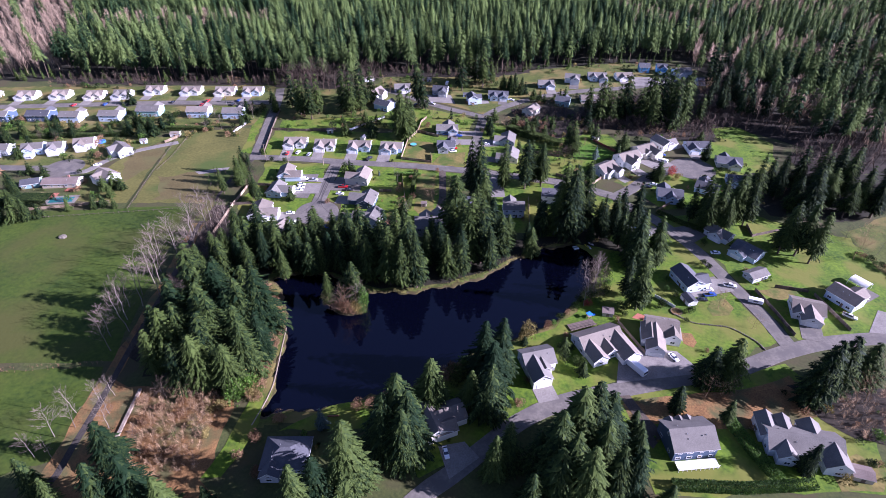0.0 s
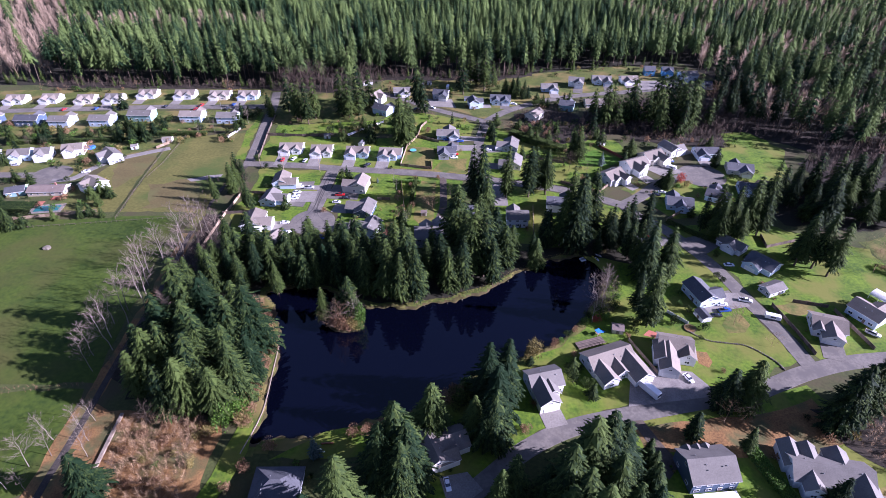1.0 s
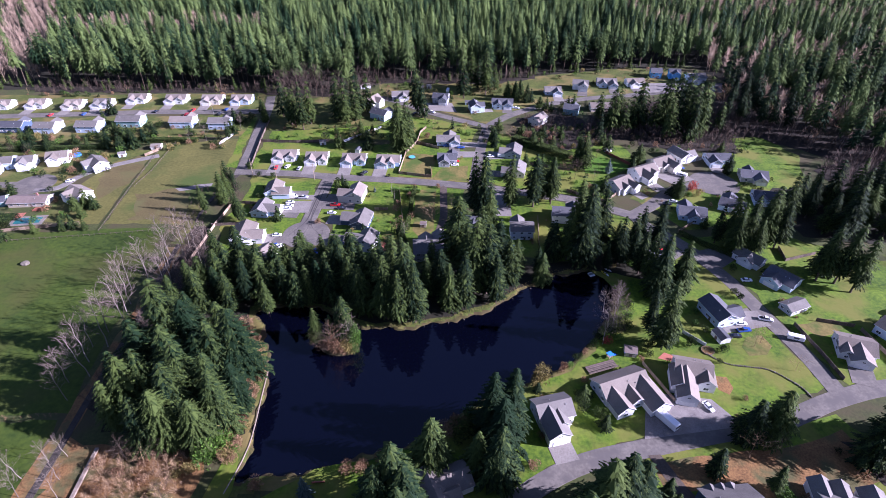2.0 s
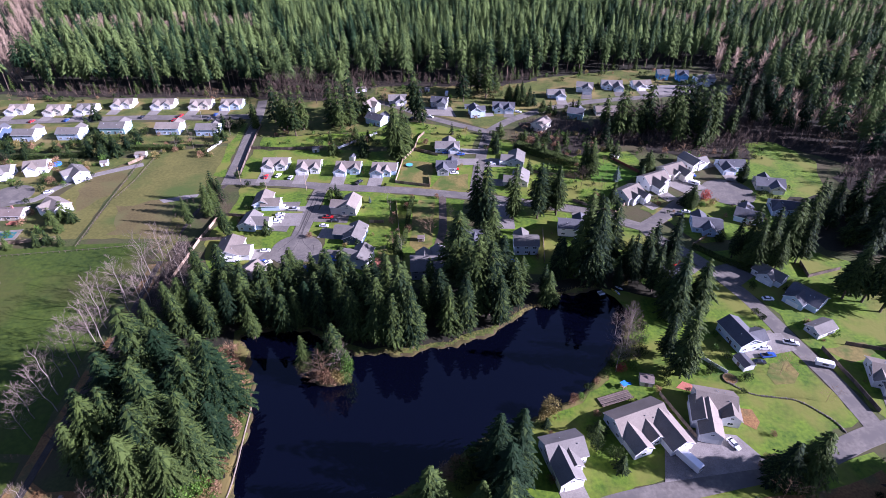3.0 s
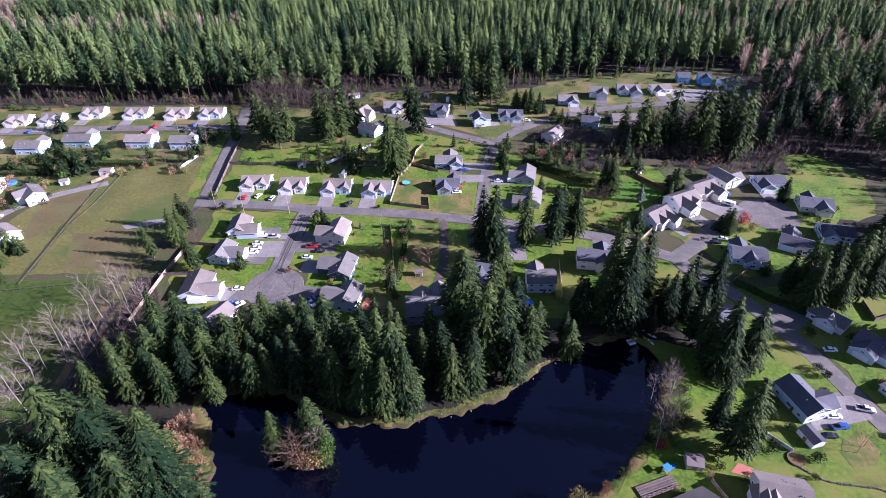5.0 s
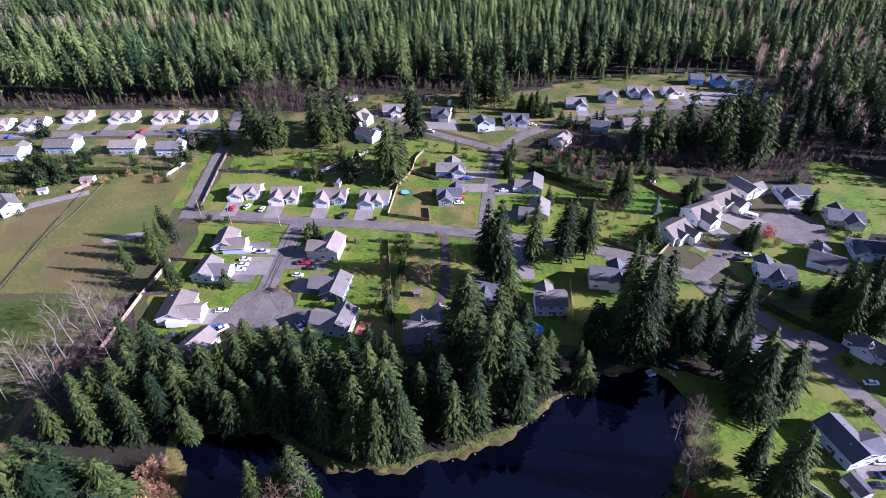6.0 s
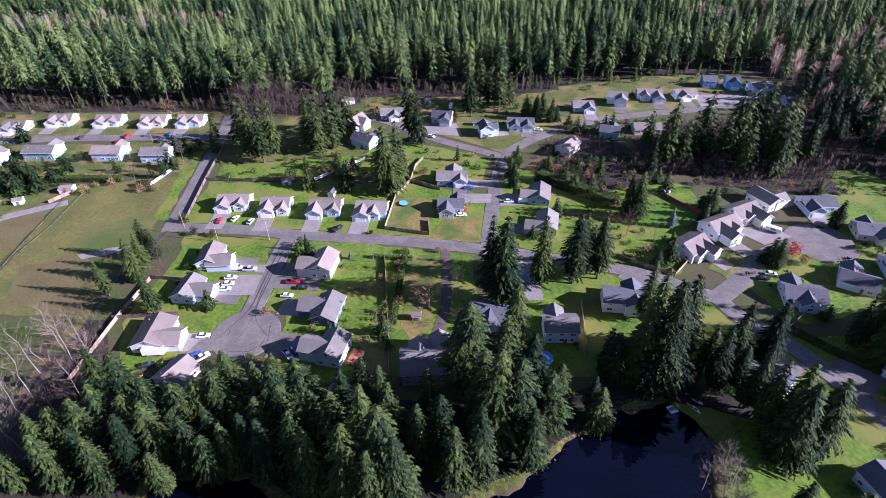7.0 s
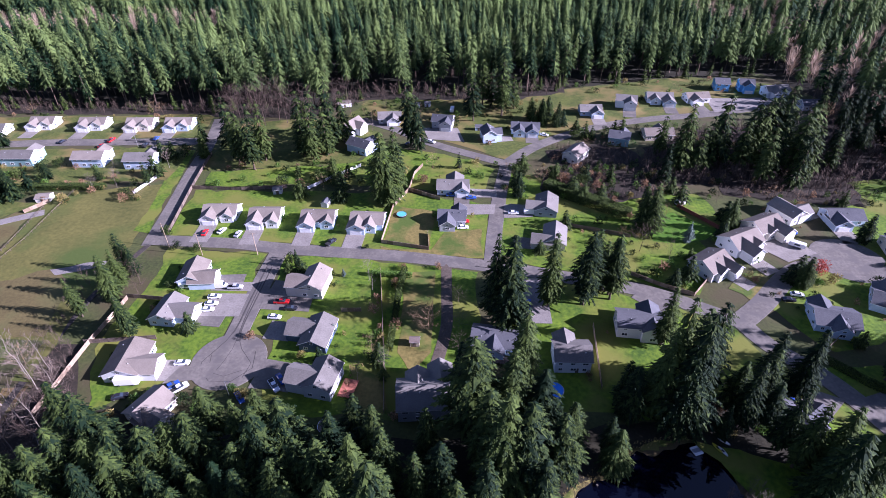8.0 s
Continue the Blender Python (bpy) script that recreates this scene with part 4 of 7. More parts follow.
CROWNS = {
    "fir": [conifer_crown("fir_crown", k, M_FIR, low, wide, 42, 12, 10, power) for k, low, wide, power in ((11, 0.09, 0.19, 0.62), (12, 0.14, 0.17, 0.66), (13, 0.08, 0.205, 0.56), (15, 0.20, 0.175, 0.52), (16, 0.12, 0.18, 0.55))],
    "far_fir": [conifer_crown("fir_crown", k, M_FIR, low, 0.19, 20, 8, 8, power, 0.35, 0.0, 1.8) for k, low, power in ((17, 0.12, 0.6), (18, 0.2, 0.55), (19, 0.08, 0.66))],
    "cedar": [conifer_crown("cedar_crown", k, M_CEDAR, 0.04, wide, 44, 14, 14, power, 0.5, 0.0, 0.75) for k, wide, power in ((21, 0.25, 0.6), (22, 0.225, 0.65), (23, 0.27, 0.55))],
    "broad": [conifer_crown("broad_fir_crown", k, M_FIR, 0.05, wide, 40, 16, 10, power, 0.3) for k, wide, power in ((31, 0.275, 0.5), (32, 0.25, 0.55))],
    "small_broad": [conifer_crown("broad_fir_crown", k, M_FIR, 0.03, wide, 16, 10, 9, 0.55, 0.3, 0.0, 1.7) for k, wide in ((33, 0.37), (34, 0.32))],
    "spruce": [conifer_crown("spruce_crown", 41, M_SPRUCE, 0.05, 0.25, 26, 11, 12, 0.85, 0.2)],
    "grove": [conifer_crown("grove_crown", k, m, 0.1, wide, 44, 14, 14, power, 0.35, 0.0, 0.72) for k, m, wide, power in ((51, M_CEDAR, 0.225, 0.5), (52, M_CEDAR, 0.21, 0.55), (53, M_FIR, 0.22, 0.5), (54, M_CEDAR, 0.19, 0.6))],
}
TREE_NAMES = dict(fir="fir_tree", cedar="cedar_tree", broad="garden_conifer", spruce="spruce_tree", grove="pine_tree")
TREE_WORDS = dict(fir="tall dark green fir", cedar="dense yellow-green cedar", broad="broad dark green conifer", spruce="blue-grey spruce", grove="tall green conifer")


def conifer(x, y, h, kind, where="", seed=None):
    rng = random.Random(seed if seed is not None else int(x * 31 + y * 17))
    s = h * rng.uniform(0.97, 1.05)
    fat = {"fir": rng.uniform(1.15, 1.5) if y < 235 and x < 40 or x > 180 else rng.uniform(1.0, 1.3), "grove": rng.uniform(1.2, 1.5), "cedar": rng.uniform(1.05, 1.3)}.get(kind, rng.uniform(0.95, 1.2))
    m = pose(x, y, 0, rng.uniform(-1.5, 1.5), rng.uniform(-1.5, 1.5), rng.uniform(0, 360)) @ Matrix.Diagonal((s * fat, s * fat, s, 1))
    t = thing(TREE_NAMES[kind], m, TREE_WORDS[kind] + (" " + where if where else ""), TREE_NAMES[kind].replace("_", " "), "conifers")
    child("trunk", ME_TRUNK, t)
    child("crown", rng.choice(CROWNS["far_fir" if kind == "fir" and y > 340 else "small_broad" if kind == "broad" and h < 13 else kind]), t)
    return t


# the grove on the pond's west bank
for x, y, h in ((-105, 172, 39), (-97, 172, 31), (-82, 159, 34), (-77, 163, 34), (-96, 156, 34), (-111, 162, 31), (-112, 142, 23), (-103, 149, 31), (-90, 142, 31), (-87, 158, 29), (-73, 149, 25), (-76, 141, 28), (-80, 134, 24), (-91, 135, 27), (-99, 134, 24), (-107, 146, 29), (-89, 149, 34), (-81, 148, 29), (-114, 151, 25), (-116, 170, 26), (-100, 180, 28), (-88, 177, 26), (-110, 183, 26)):
    conifer(x, y, h, "grove", "on the pond's bank")
# near trees south of the pond
for x, y, h in ((-110, 103, 22), (-93, 88, 26), (-103, 86, 26), (-83, 85, 23), (-117, 85, 20), (-129, 92, 18), (-73, 89, 12), (-30, 96, 35), (-44, 86, 29), (-39, 91, 26), (-16, 114, 33), (-12, 110, 33), (-21, 110, 28), (-14, 106, 28), (-6, 129, 25), (13, 142, 30), (19, 144, 30), (16, 135, 26), (14, 125, 26), (8, 129, 20), (20, 106, 22), (15, 102, 20)):
    conifer(x, y, h, "cedar", "beside the south street")
for x, y, h in ((34, 103, 33), (42, 110, 33), (48, 113, 33), (53, 114, 28), (39, 98, 30), (43, 93, 30), (52, 96, 26), (57, 96, 26), (33, 101, 24), (29, 104, 21), (34, 95, 27), (49, 104, 28), (60, 104, 22), (26, 92, 18), (68, 92, 14)):
    conifer(x, y, h, "cedar", "in the roadside grove")
for x, y, h in ((97, 141, 22), (82, 129, 14)):
    conifer(x, y, h, "broad", "beside the street")
for x, y, h in ((-58, 208, 21), (-90, 213, 23), (-99, 203, 22), (-107, 208, 22), (-66, 203, 19), (-80, 217, 18), (-52, 222, 18)):
    conifer(x, y, h, "grove", "in the dense bank grove")
conifer(-44, 118, 11, "spruce", "on the pond shore")
conifer(35, 101, 24, "spruce", "in the roadside grove")
# far bank of the pond
for x, y, h in ((-93, 219, 31), (-84, 213, 27), (-77, 214, 25), (-72, 206, 23), (-66, 217, 26), (-60, 214, 18), (-50, 216, 31), (-44, 220, 28), (-55, 213, 23), (-44, 208, 23), (-33, 219, 26), (-25, 206, 36), (-20, 199, 36), (-16, 195, 31), (-28, 197, 31), (-12, 210, 23), (-6, 212, 26), (2, 230, 38), (16, 244, 36), (9, 214, 38), (14, 214, 36), (18, 208, 26), (24, 221, 23)):
    conifer(x, y, h, "fir", "on the far bank of the pond")
for x, y, h in ((-100, 208, 26), (-88, 206, 24), (-58, 224, 24), (-68, 211, 22), (-38, 200, 26), (-34, 209, 28), (-48, 226, 22), (-20, 215, 26), (4, 205, 28), (6, 222, 32), (-2, 203, 24), (12, 233, 32), (20, 232, 26), (28, 228, 20), (-103, 218, 22), (-22, 194, 28), (-39, 211, 26)):
    conifer(x, y, h, "fir", "on the far bank of the pond")
for x, y, h in ((-106, 200, 24), (-112, 206, 22), (-98, 213, 26), (-82, 208, 24), (-78, 199, 18), (-94, 200, 22), (-68, 228, 22), (-62, 206, 20), (-73, 217, 22), (-110, 230, 20), (-52, 206, 22), (-116, 198, 20), (-56, 230, 20), (-30, 230, 18), (-10, 224, 20), (-24, 224, 22), (-42, 203, 20)):
    conifer(x, y, h, "fir", "in the dense bank grove")
for x, y, h in ((-93, 270, 9), (-67, 301, 6), (-62, 301, 8), (-46, 257, 7), (-27, 257, 9), (-28, 225, 12), (-25, 251, 6), (112, 341, 10), (121, 300, 9), (77, 297, 8), (168, 353, 9), (88, 313, 6), (24, 368, 9), (50, 365, 8), (58, 374, 9), (30, 316, 7), (96, 364, 9), (-57, 376, 8), (-66, 382, 9), (40, 440, 12), (50, 446, 11), (56, 438, 10), (-44, 385, 8), (128, 268, 7), (62, 428, 9), (82, 424, 10)):
    conifer(x, y, h, "broad", "in a garden")
conifer(-44, 270, 5, "spruce", "behind a blue house")
conifer(-46, 300, 4, "spruce", "beside a drive")
for x, y, h in ((45, 242, 20), (38, 226, 16), (-1, 247, 22)):
    conifer(x, y, h, "fir", "behind the pond houses")
conifer(39, 223, 16, "cedar", "on the pond's end")
for x, y, h in ((10, 277, 38), (14, 273, 38), (29, 285, 31), (42, 286, 33), (52, 289, 29), (56, 242, 44), (59, 236, 42), (53, 239, 33), (51, 297, 20)):
    conifer(x, y, h, "fir", "standing alone above the lawns")
for x, y, h in ((76, 236, 26), (90, 251, 23), (86, 224, 26), (92, 222, 28), (81.5, 183, 32), (79, 192, 22), (84, 243, 24), (64, 246, 34)):
    conifer(x, y, h, "fir", "between the houses")
for x, y, h in ((135, 256, 28), (139, 248, 31), (149, 252, 33), (164, 264, 36), (134, 248, 26), (128, 254, 23), (153, 259, 26), (161, 264, 26), (141, 249, 24), (133, 245, 22), (142, 243, 22), (163, 226, 29), (170, 224, 33), (174, 218, 31), (167, 231, 28)):
    conifer(x, y, h, "fir", "above the sloping street")
for x, y, h in ((200, 289, 28), (184, 278, 24), (211, 288, 29), (219, 285, 29), (183, 287, 22), (221, 263, 26), (213, 260, 24), (237, 298, 26), (208, 270, 26), (194, 261, 24), (188, 266, 22), (230, 275, 25), (205, 280, 25), (226, 295, 27)):
    conifer(x, y, h, "fir", "in the eastern woods")
# beyond the street
for x, y, h in ((-134, 276, 18), (-65, 305, 9), (-112, 387, 28), (-103, 393, 30), (-106, 383, 26), (-86, 406, 32), (-80, 406, 35), (-76, 422, 35), (-71, 410, 28), (-34, 372, 28), (-29, 411, 35), (-25, 406, 30), (-30, 364, 22), (-3, 386, 9), (5, 444, 28), (22, 452, 35), (25, 376, 8), (78, 346, 16), (81, 338, 14), (44, 442, 14), (101, 389, 14), (-117, 397, 24), (-84, 398, 27)):
    conifer(x, y, h, "fir", "behind the gardens")
for x, y, h in ((106, 386, 35), (125, 392, 37), (140, 391, 32), (143, 390, 35), (153, 400, 35), (159, 402, 37), (156, 379, 35), (170, 397, 35), (119, 389, 28), (104, 387, 28), (148, 380, 32), (139, 372, 30), (153, 368, 32), (134, 386, 26), (113, 384, 24), (165, 388, 33), (162, 376, 30), (146, 404, 32)):
    conifer(x, y, h, "fir", "on the wooded knoll")
for x, y, h in ((126, 305, 9), (114, 338, 10), (97, 354, 12), (-153, 396, 9), (-136, 396, 14), (-235, 464, 12), (106, 328, 10), (-144, 414, 12), (65, 119, 7)):
    conifer(x, y, h, "broad", "in a garden")
for x, y, h in ((-42, 182, 24), (-53.5, 182, 18), (-48, 183, 14), (-45, 183, 16)):
    conifer(x, y, h, "fir", "on the small island")

# more trees among the gardens
for x, y, h in ((-310, 345, 9), (-300, 349, 11), (-290, 351, 10), (-280, 356, 11), (-271, 358, 9), (-228, 366, 13), (-222, 363, 12), (-214, 358, 13), (-208, 362, 11), (-253, 408, 12), (-229, 352, 9), (-251, 293, 9), (-205, 277, 10), (-201, 281, 11), (-196, 279, 8), (-198, 270, 9), (-262, 296, 9), (-258, 274, 14), (-250, 266, 13), (-246, 256, 13), (-293, 365, 8), (-318, 364, 9), (-180, 372, 8), (-206, 372, 9)):
    conifer(x, y, h, "broad", "in the north-western gardens")
for x, y, h, kind, where in (
        (-129, 299, 19, "fir", "beside the meadow"), (-125, 298, 16, "fir", "beside the meadow"), (-127, 291, 18, "fir", "beside the meadow"), (-111, 266, 21, "fir", "behind a white house"), (-127, 285, 20, "fir", "beside the trail"), (-115, 270, 18, "fir", "beside the trail"),
        (-157, 393, 11, "broad", "beside the west street"), (-153, 376, 11, "broad", "beside the west street"), (-152, 366, 13, "fir", "beside the west street"), (-249, 390, 13, "fir", "beside the north street"),
        (-116, 391, 27, "fir", "in the dense garden grove"), (-110, 399, 28, "fir", "in the dense garden grove"), (-78, 394, 29, "fir", "in the dense garden grove"), (-72, 400, 28, "fir", "in the dense garden grove"), (-66, 415, 28, "fir", "in the dense garden grove"), (-126, 406, 28, "fir", "in the dense garden grove"),
        (-36.3, 355, 33, "broad", "beside a board fence"), (-57, 354, 12, "broad", "behind a white fence"), (-76, 357, 11, "broad", "behind a white fence"), (24.4, 359, 13, "broad", "beside the hill street"), (44, 440, 15, "broad", "beside the forest street"),
        (74, 333, 21, "fir", "beside a shed"), (77.5, 331, 23, "fir", "beside a shed"), (94.6, 373, 20, "fir", "below the knoll"), (110.5, 333, 16, "broad", "behind the east houses"), (91, 325, 10, "spruce", "behind a white house"), (83, 300, 12, "broad", "beside a board fence"), (45, 438, 14, "broad", "beside the forest street"), (53, 436.5, 15, "broad", "beside the forest street"), (39, 447, 13, "broad", "at the forest edge"), (48, 445, 15, "broad", "at the forest edge"), (66, 421.5, 10, "broad", "beside the forest street"), (69.5, 420, 8, "broad", "beside the forest street"), (86, 423, 12, "broad", "beside a teal house"), (11, 466, 28, "fir", "at the forest edge"), (23, 458, 31, "fir", "at the forest edge"), (16, 464, 25, "fir", "at the forest edge"), (30, 462, 22, "fir", "at the forest edge"), (-58, 366, 9, "broad", "behind a white fence"), (-62, 369, 8, "broad", "behind a white fence"), (-82, 377, 7, "broad", "behind a garden fence"), (100, 400, 22, "fir", "below the knoll"), (114, 402, 26, "fir", "on the wooded knoll"), (128, 400, 28, "fir", "on the wooded knoll"), (177, 384, 22, "fir", "on the wooded knoll"), (123.8, 297, 14, "broad", "at the turning place"), (45.3, 291, 28, "fir", "beside the main street"), (52, 291.5, 26, "fir", "beside the main street"), (161.5, 325.5, 14, "broad", "at the turning place"), (42.4, 333, 10, "broad", "behind a board fence"), (64, 267, 25, "fir", "beside the main street"), (65, 250, 31, "fir", "behind the pond houses"), (71, 250, 33, "fir", "behind the pond houses"),
        (50, 360, 10, "broad", "on the brushy slope"), (54, 355, 10, "broad", "on the brushy slope"), (70, 374, 9, "broad", "on the brushy slope"), (62, 357, 9, "broad", "on the brushy slope"), (44, 376, 9, "broad", "on the brushy slope"), (29, 386, 9, "broad", "on the brushy slope"),
        (77.5, 235, 18, "fir", "at the pond's end"), (83, 236, 19, "fir", "at the pond's end"), (76, 242, 20, "fir", "at the pond's end"), (70, 232, 15, "fir", "at the pond's end"), (84, 229, 27, "fir", "at the pond's end"), (88, 214, 29, "cedar", "at the pond's end"), (99, 218, 27, "cedar", "beside the sloping street"), (96.5, 246, 28, "fir", "beside the sloping street"), (46.5, 239, 22, "broad", "above the pond"),
        (204.6, 276, 32, "fir", "in the eastern woods"), (222, 281, 32, "fir", "in the eastern woods"), (192, 290, 22, "fir", "in the eastern woods"), (190, 256, 34, "fir", "in the eastern woods"), (235, 270, 26, "fir", "in the eastern woods"), (228, 260, 29, "fir", "in the eastern woods"), (250, 275, 27, "fir", "in the eastern woods"), (256, 292, 25, "fir", "in the eastern woods"),
        (147, 260, 24, "fir", "above the sloping street"), (155, 250, 26, "fir", "above the sloping street"),
        (30.6, 160, 5, "broad", "beside the pond"), (46.4, 157, 8, "broad", "beside a pond house"), (51.8, 145, 7, "broad", "beside a gravel drive"), (104.7, 142.5, 24, "broad", "beside the south street"), (133, 134, 33, "broad", "beside the south street"), (143, 140, 27, "broad", "beside the south street"), (155, 143, 22, "broad", "beside the south street"),
        (-244, 243, 13, "broad", "beside the pasture"), (-237, 243.5, 12, "broad", "beside the pasture"), (-231, 245, 13, "broad", "beside the pasture"), (-226, 248, 9, "broad", "beside the pasture"), (-255, 262, 10, "broad", "behind a teal house"), (-282, 316, 11, "broad", "beside the side street"), (-285, 332, 10, "broad", "beside the side street"), (-197, 260, 8, "broad", "beside the paddock"), (-190, 258.5, 7, "broad", "beside the paddock"), (-231, 361, 9, "broad", "in the gardens"), (-221, 359, 11, "broad", "in the gardens"), (-210, 353.5, 12, "broad", "in the gardens"), (-309, 337, 10, "broad", "in the gardens"), (-301, 336, 9, "broad", "in the gardens"), (-227, 353, 12, "broad", "in the gardens"), (-217, 349, 12, "broad", "in the gardens"), (-201, 258, 9, "broad", "beside the paddock"), (-214, 255, 8, "broad", "beside the paddock"), (65, 121, 10, "cedar", "beside the south street"), (64, 114, 14, "cedar", "beside the south street"), (98, 123.5, 13, "fir", "beside the south street"), (117, 106, 15, "broad", "behind a white house"), (-278, 347, 9, "broad", "in the gardens"), (-264, 348, 9, "broad", "in the gardens"), (-296, 346, 9, "broad", "in the gardens"), (-240, 352, 8, "broad", "in the gardens"), (-250, 356, 9, "broad", "in the gardens")):
    conifer(x, y, h, kind, where)


# ---- far forest ----
def low_conifer(seed, whorls=11, low=0.3, radius=0.125, power=0.75, per=9):
    """A far fir one metre tall: skirts of drooping boughs, wide below and pointed above."""
    rng = random.Random(seed)
    tris = []
    for w in range(whorls):
        f = w / whorls
        z = low + (1 - low) * (f + 1.15 / whorls * (1 - 0.3 * f)) + rng.uniform(-0.01, 0.01)
        skirt(tris, rng, min(z, 1.0), radius * ((1 - f) ** power * (0.72 + 0.28 * min(1, f * 5)) + 0.012), max(5, int(per * (1 - 0.5 * f))), 0.85, 0.3, 0.8)
    return np.array([[tuple(p) for p in q] for q in tris], dtype=np.float32)


def low_trunk():
    q = []
    for k in range(3):
        a, b = 2.094 * k, 2.094 * (k + 1)
        r = 0.011
        q.append(((r * math.cos(a), r * math.sin(a), -0.02), (r * math.cos(b), r * math.sin(b), -0.02), (0.4 * r * math.cos(b), 0.4 * r * math.sin(b), 0.7), (0.4 * r * math.cos(a), 0.4 * r * math.sin(a), 0.7)))
    return np.array(q, dtype=np.float32)


def bare_cloud(seed, n=70, wide=0.2, low=0.15, thin=0.011):
    """A leafless crown: thin upright slivers that spread from a stem."""
    rng = random.Random(seed)
    q = [((-0.012, 0, -0.02), (0.012, 0, -0.02), (0.006, 0, 0.75), (-0.006, 0, 0.75)), ((0, -0.012, -0.02), (0, 0.012, -0.02), (0, 0.006, 0.75), (0, -0.006, 0.75))]
    for k in range(n):
        a, z = rng.uniform(0, 6.28), low + rng.random() ** 0.8 * (0.8 - low)
        r = wide * math.sin(min(1, (z + 0.25)) * 2.6) * rng.uniform(0.5, 1.1)
        s = Vector((math.cos(a) * r * 0.15, math.sin(a) * r * 0.15, z))
        e = Vector((math.cos(a) * r, math.sin(a) * r, min(1.0, z + rng.uniform(0.1, 0.28))))
        side = Vector((-math.sin(a), math.cos(a), 0)) * thin
        m = (s + e) / 2 + Vector((0, 0, 0.02))
        q.append((tuple(s), tuple(m + side), tuple(e), tuple(m - side)))
    return np.array(q, dtype=np.float32)


def scatter(name, templates, places, material, label, category, seed=0, tilt=0.03):
    """One mesh of many scaled and turned copies of some templates."""
    rng = np.random.default_rng(seed)
    pick = rng.integers(0, len(templates), len(places))
    chunks = []
    for k, t in enumerate(templates):
        p = places[pick == k]
        if not len(p):
            continue
        a = rng.uniform(0, 6.283, len(p))
        c, s = np.cos(a)[:, None, None], np.sin(a)[:, None, None]
        h = p[:, 3][:, None, None]
        fat = (h[:, :, 0] * rng.uniform(0.85, 1.2, (len(p), 1)))[:, :, None]
        x, y, z = t[None, :, :, 0], t[None, :, :, 1], t[None, :, :, 2]
        lx, ly = rng.normal(0, tilt, (2, len(p), 1, 1))
        X = (x * c - y * s) * fat + p[:, 0][:, None, None] + z * h * lx
        Y = (x * s + y * c) * fat + p[:, 1][:, None, None] + z * h * ly
        Z = z * h + p[:, 2][:, None, None]
        chunks.append(np.stack([X, Y, Z], -1).reshape(-1, 3))
    v = np.concatenate(chunks)
    me = arrays_mesh(name, v, np.arange(len(v)).reshape(-1, templates[0].shape[1]), material)
    return tagged(new(name, me), label, category, kind="stuff")


def fill(poly, spacing, seed, hmin, hmax, keep=1.0):
    rng = np.random.default_rng(seed)
    p = np.array(poly)
    gx, gy = np.meshgrid(np.arange(p[:, 0].min(), p[:, 0].max(), spacing), np.arange(p[:, 1].min(), p[:, 1].max(), spacing))
    x = (gx + rng.uniform(-0.45, 0.45, gx.shape) * spacing).ravel()
    y = (gy + rng.uniform(-0.45, 0.45, gx.shape) * spacing).ravel()
    ok = (edge_distance(x, y, poly) < 0) & (rng.random(x.shape) < keep)
    x, y = x[ok], y[ok]
    return np.stack([x, y, np.zeros_like(x), rng.uniform(hmin, hmax, x.shape)], -1)


def noise_patch(x, y):
    return np.sin(x * 0.021 + 1.3) * np.sin(y * 0.034 + x * 0.008) + 0.4 * np.sin(x * 0.06 + y * 0.05)


LOW = [low_conifer(s, 12, 0.26 + 0.06 * (s % 3), 0.170 + 0.016 * (s % 3), 0.85 + 0.1 * (s % 2), 10) for s in range(6)]
NEAR = [crown_tris(s, 0.26 + 0.10 * (s % 3), 0.175 + 0.02 * (s % 2), 20, 9, 8, 0.8, 0.4, 0.0, 1.6) for s in range(40, 46)]
TRUNKS = [low_trunk()]
WOODS = [(-420, 464), (-160, 457), (-92, 459), (-60, 485), (30, 486), (70, 502), (150, 519), (210, 530), (216, 470), (213, 415), (226, 372), (248, 350), (266, 328), (520, 420), (640, 860), (-700, 860)]
woods = fill(WOODS, 10.4, 5, 26, 38)
clear = ((woods[:, 0] < -330 - (woods[:, 1] - 440) * 0.48) | ((abs(woods[:, 1] - 628 - woods[:, 0] * 0.06) < 20) & (woods[:, 0] < -200))) & (np.random.default_rng(4).random(len(woods)) < 0.94)
right_bare = (woods[:, 0] > 190) & (woods[:, 1] < 860) & (np.random.default_rng(6).random(len(woods)) < np.where(woods[:, 1] < 440, 0.42, np.where(noise_patch(woods[:, 0], woods[:, 1]) > 0.1, 0.6, 0.2)))
firs = woods[~clear & ~right_bare]
close = (firs[:, 1] < 500) | ((firs[:, 1] < 530) & (firs[:, 0] > -80) & (firs[:, 0] < 220))
scatter("forest_edge", NEAR, firs[close], M_FOREST, "dark green conifers along the forest edge", "forest", 17)
slope = fill([(184, 392), (206, 382), (224, 374), (228, 412), (216, 462), (200, 452), (188, 428)], 9.5, 41, 18, 31, 0.85)
scatter("slope_firs", NEAR, slope, M_FIR, "dark firs on the slope above the meadow", "woods", 43)
scatter("forest_trunks", TRUNKS, slope, M_BARK, "brown trunks on the slope above the meadow", "woods", 43)
UNDER = [crown_tris(s, 0.04, 0.26, 11, 7, 6, 0.6, 0.3, 0.0, 2.0) for s in range(70, 73)]
under = fill([(-420, 458), (-160, 452), (-92, 453), (-60, 479), (30, 480), (70, 496), (150, 512), (208, 522), (210, 532), (150, 526), (66, 508), (30, 492), (-62, 492), (-94, 466), (-160, 464), (-420, 472)], 7.5, 23, 4, 12, 0.6)
scatter("forest_understory", UNDER, under, M_FIR, "young conifers and evergreen brush at the forest edge", "understory", 19)
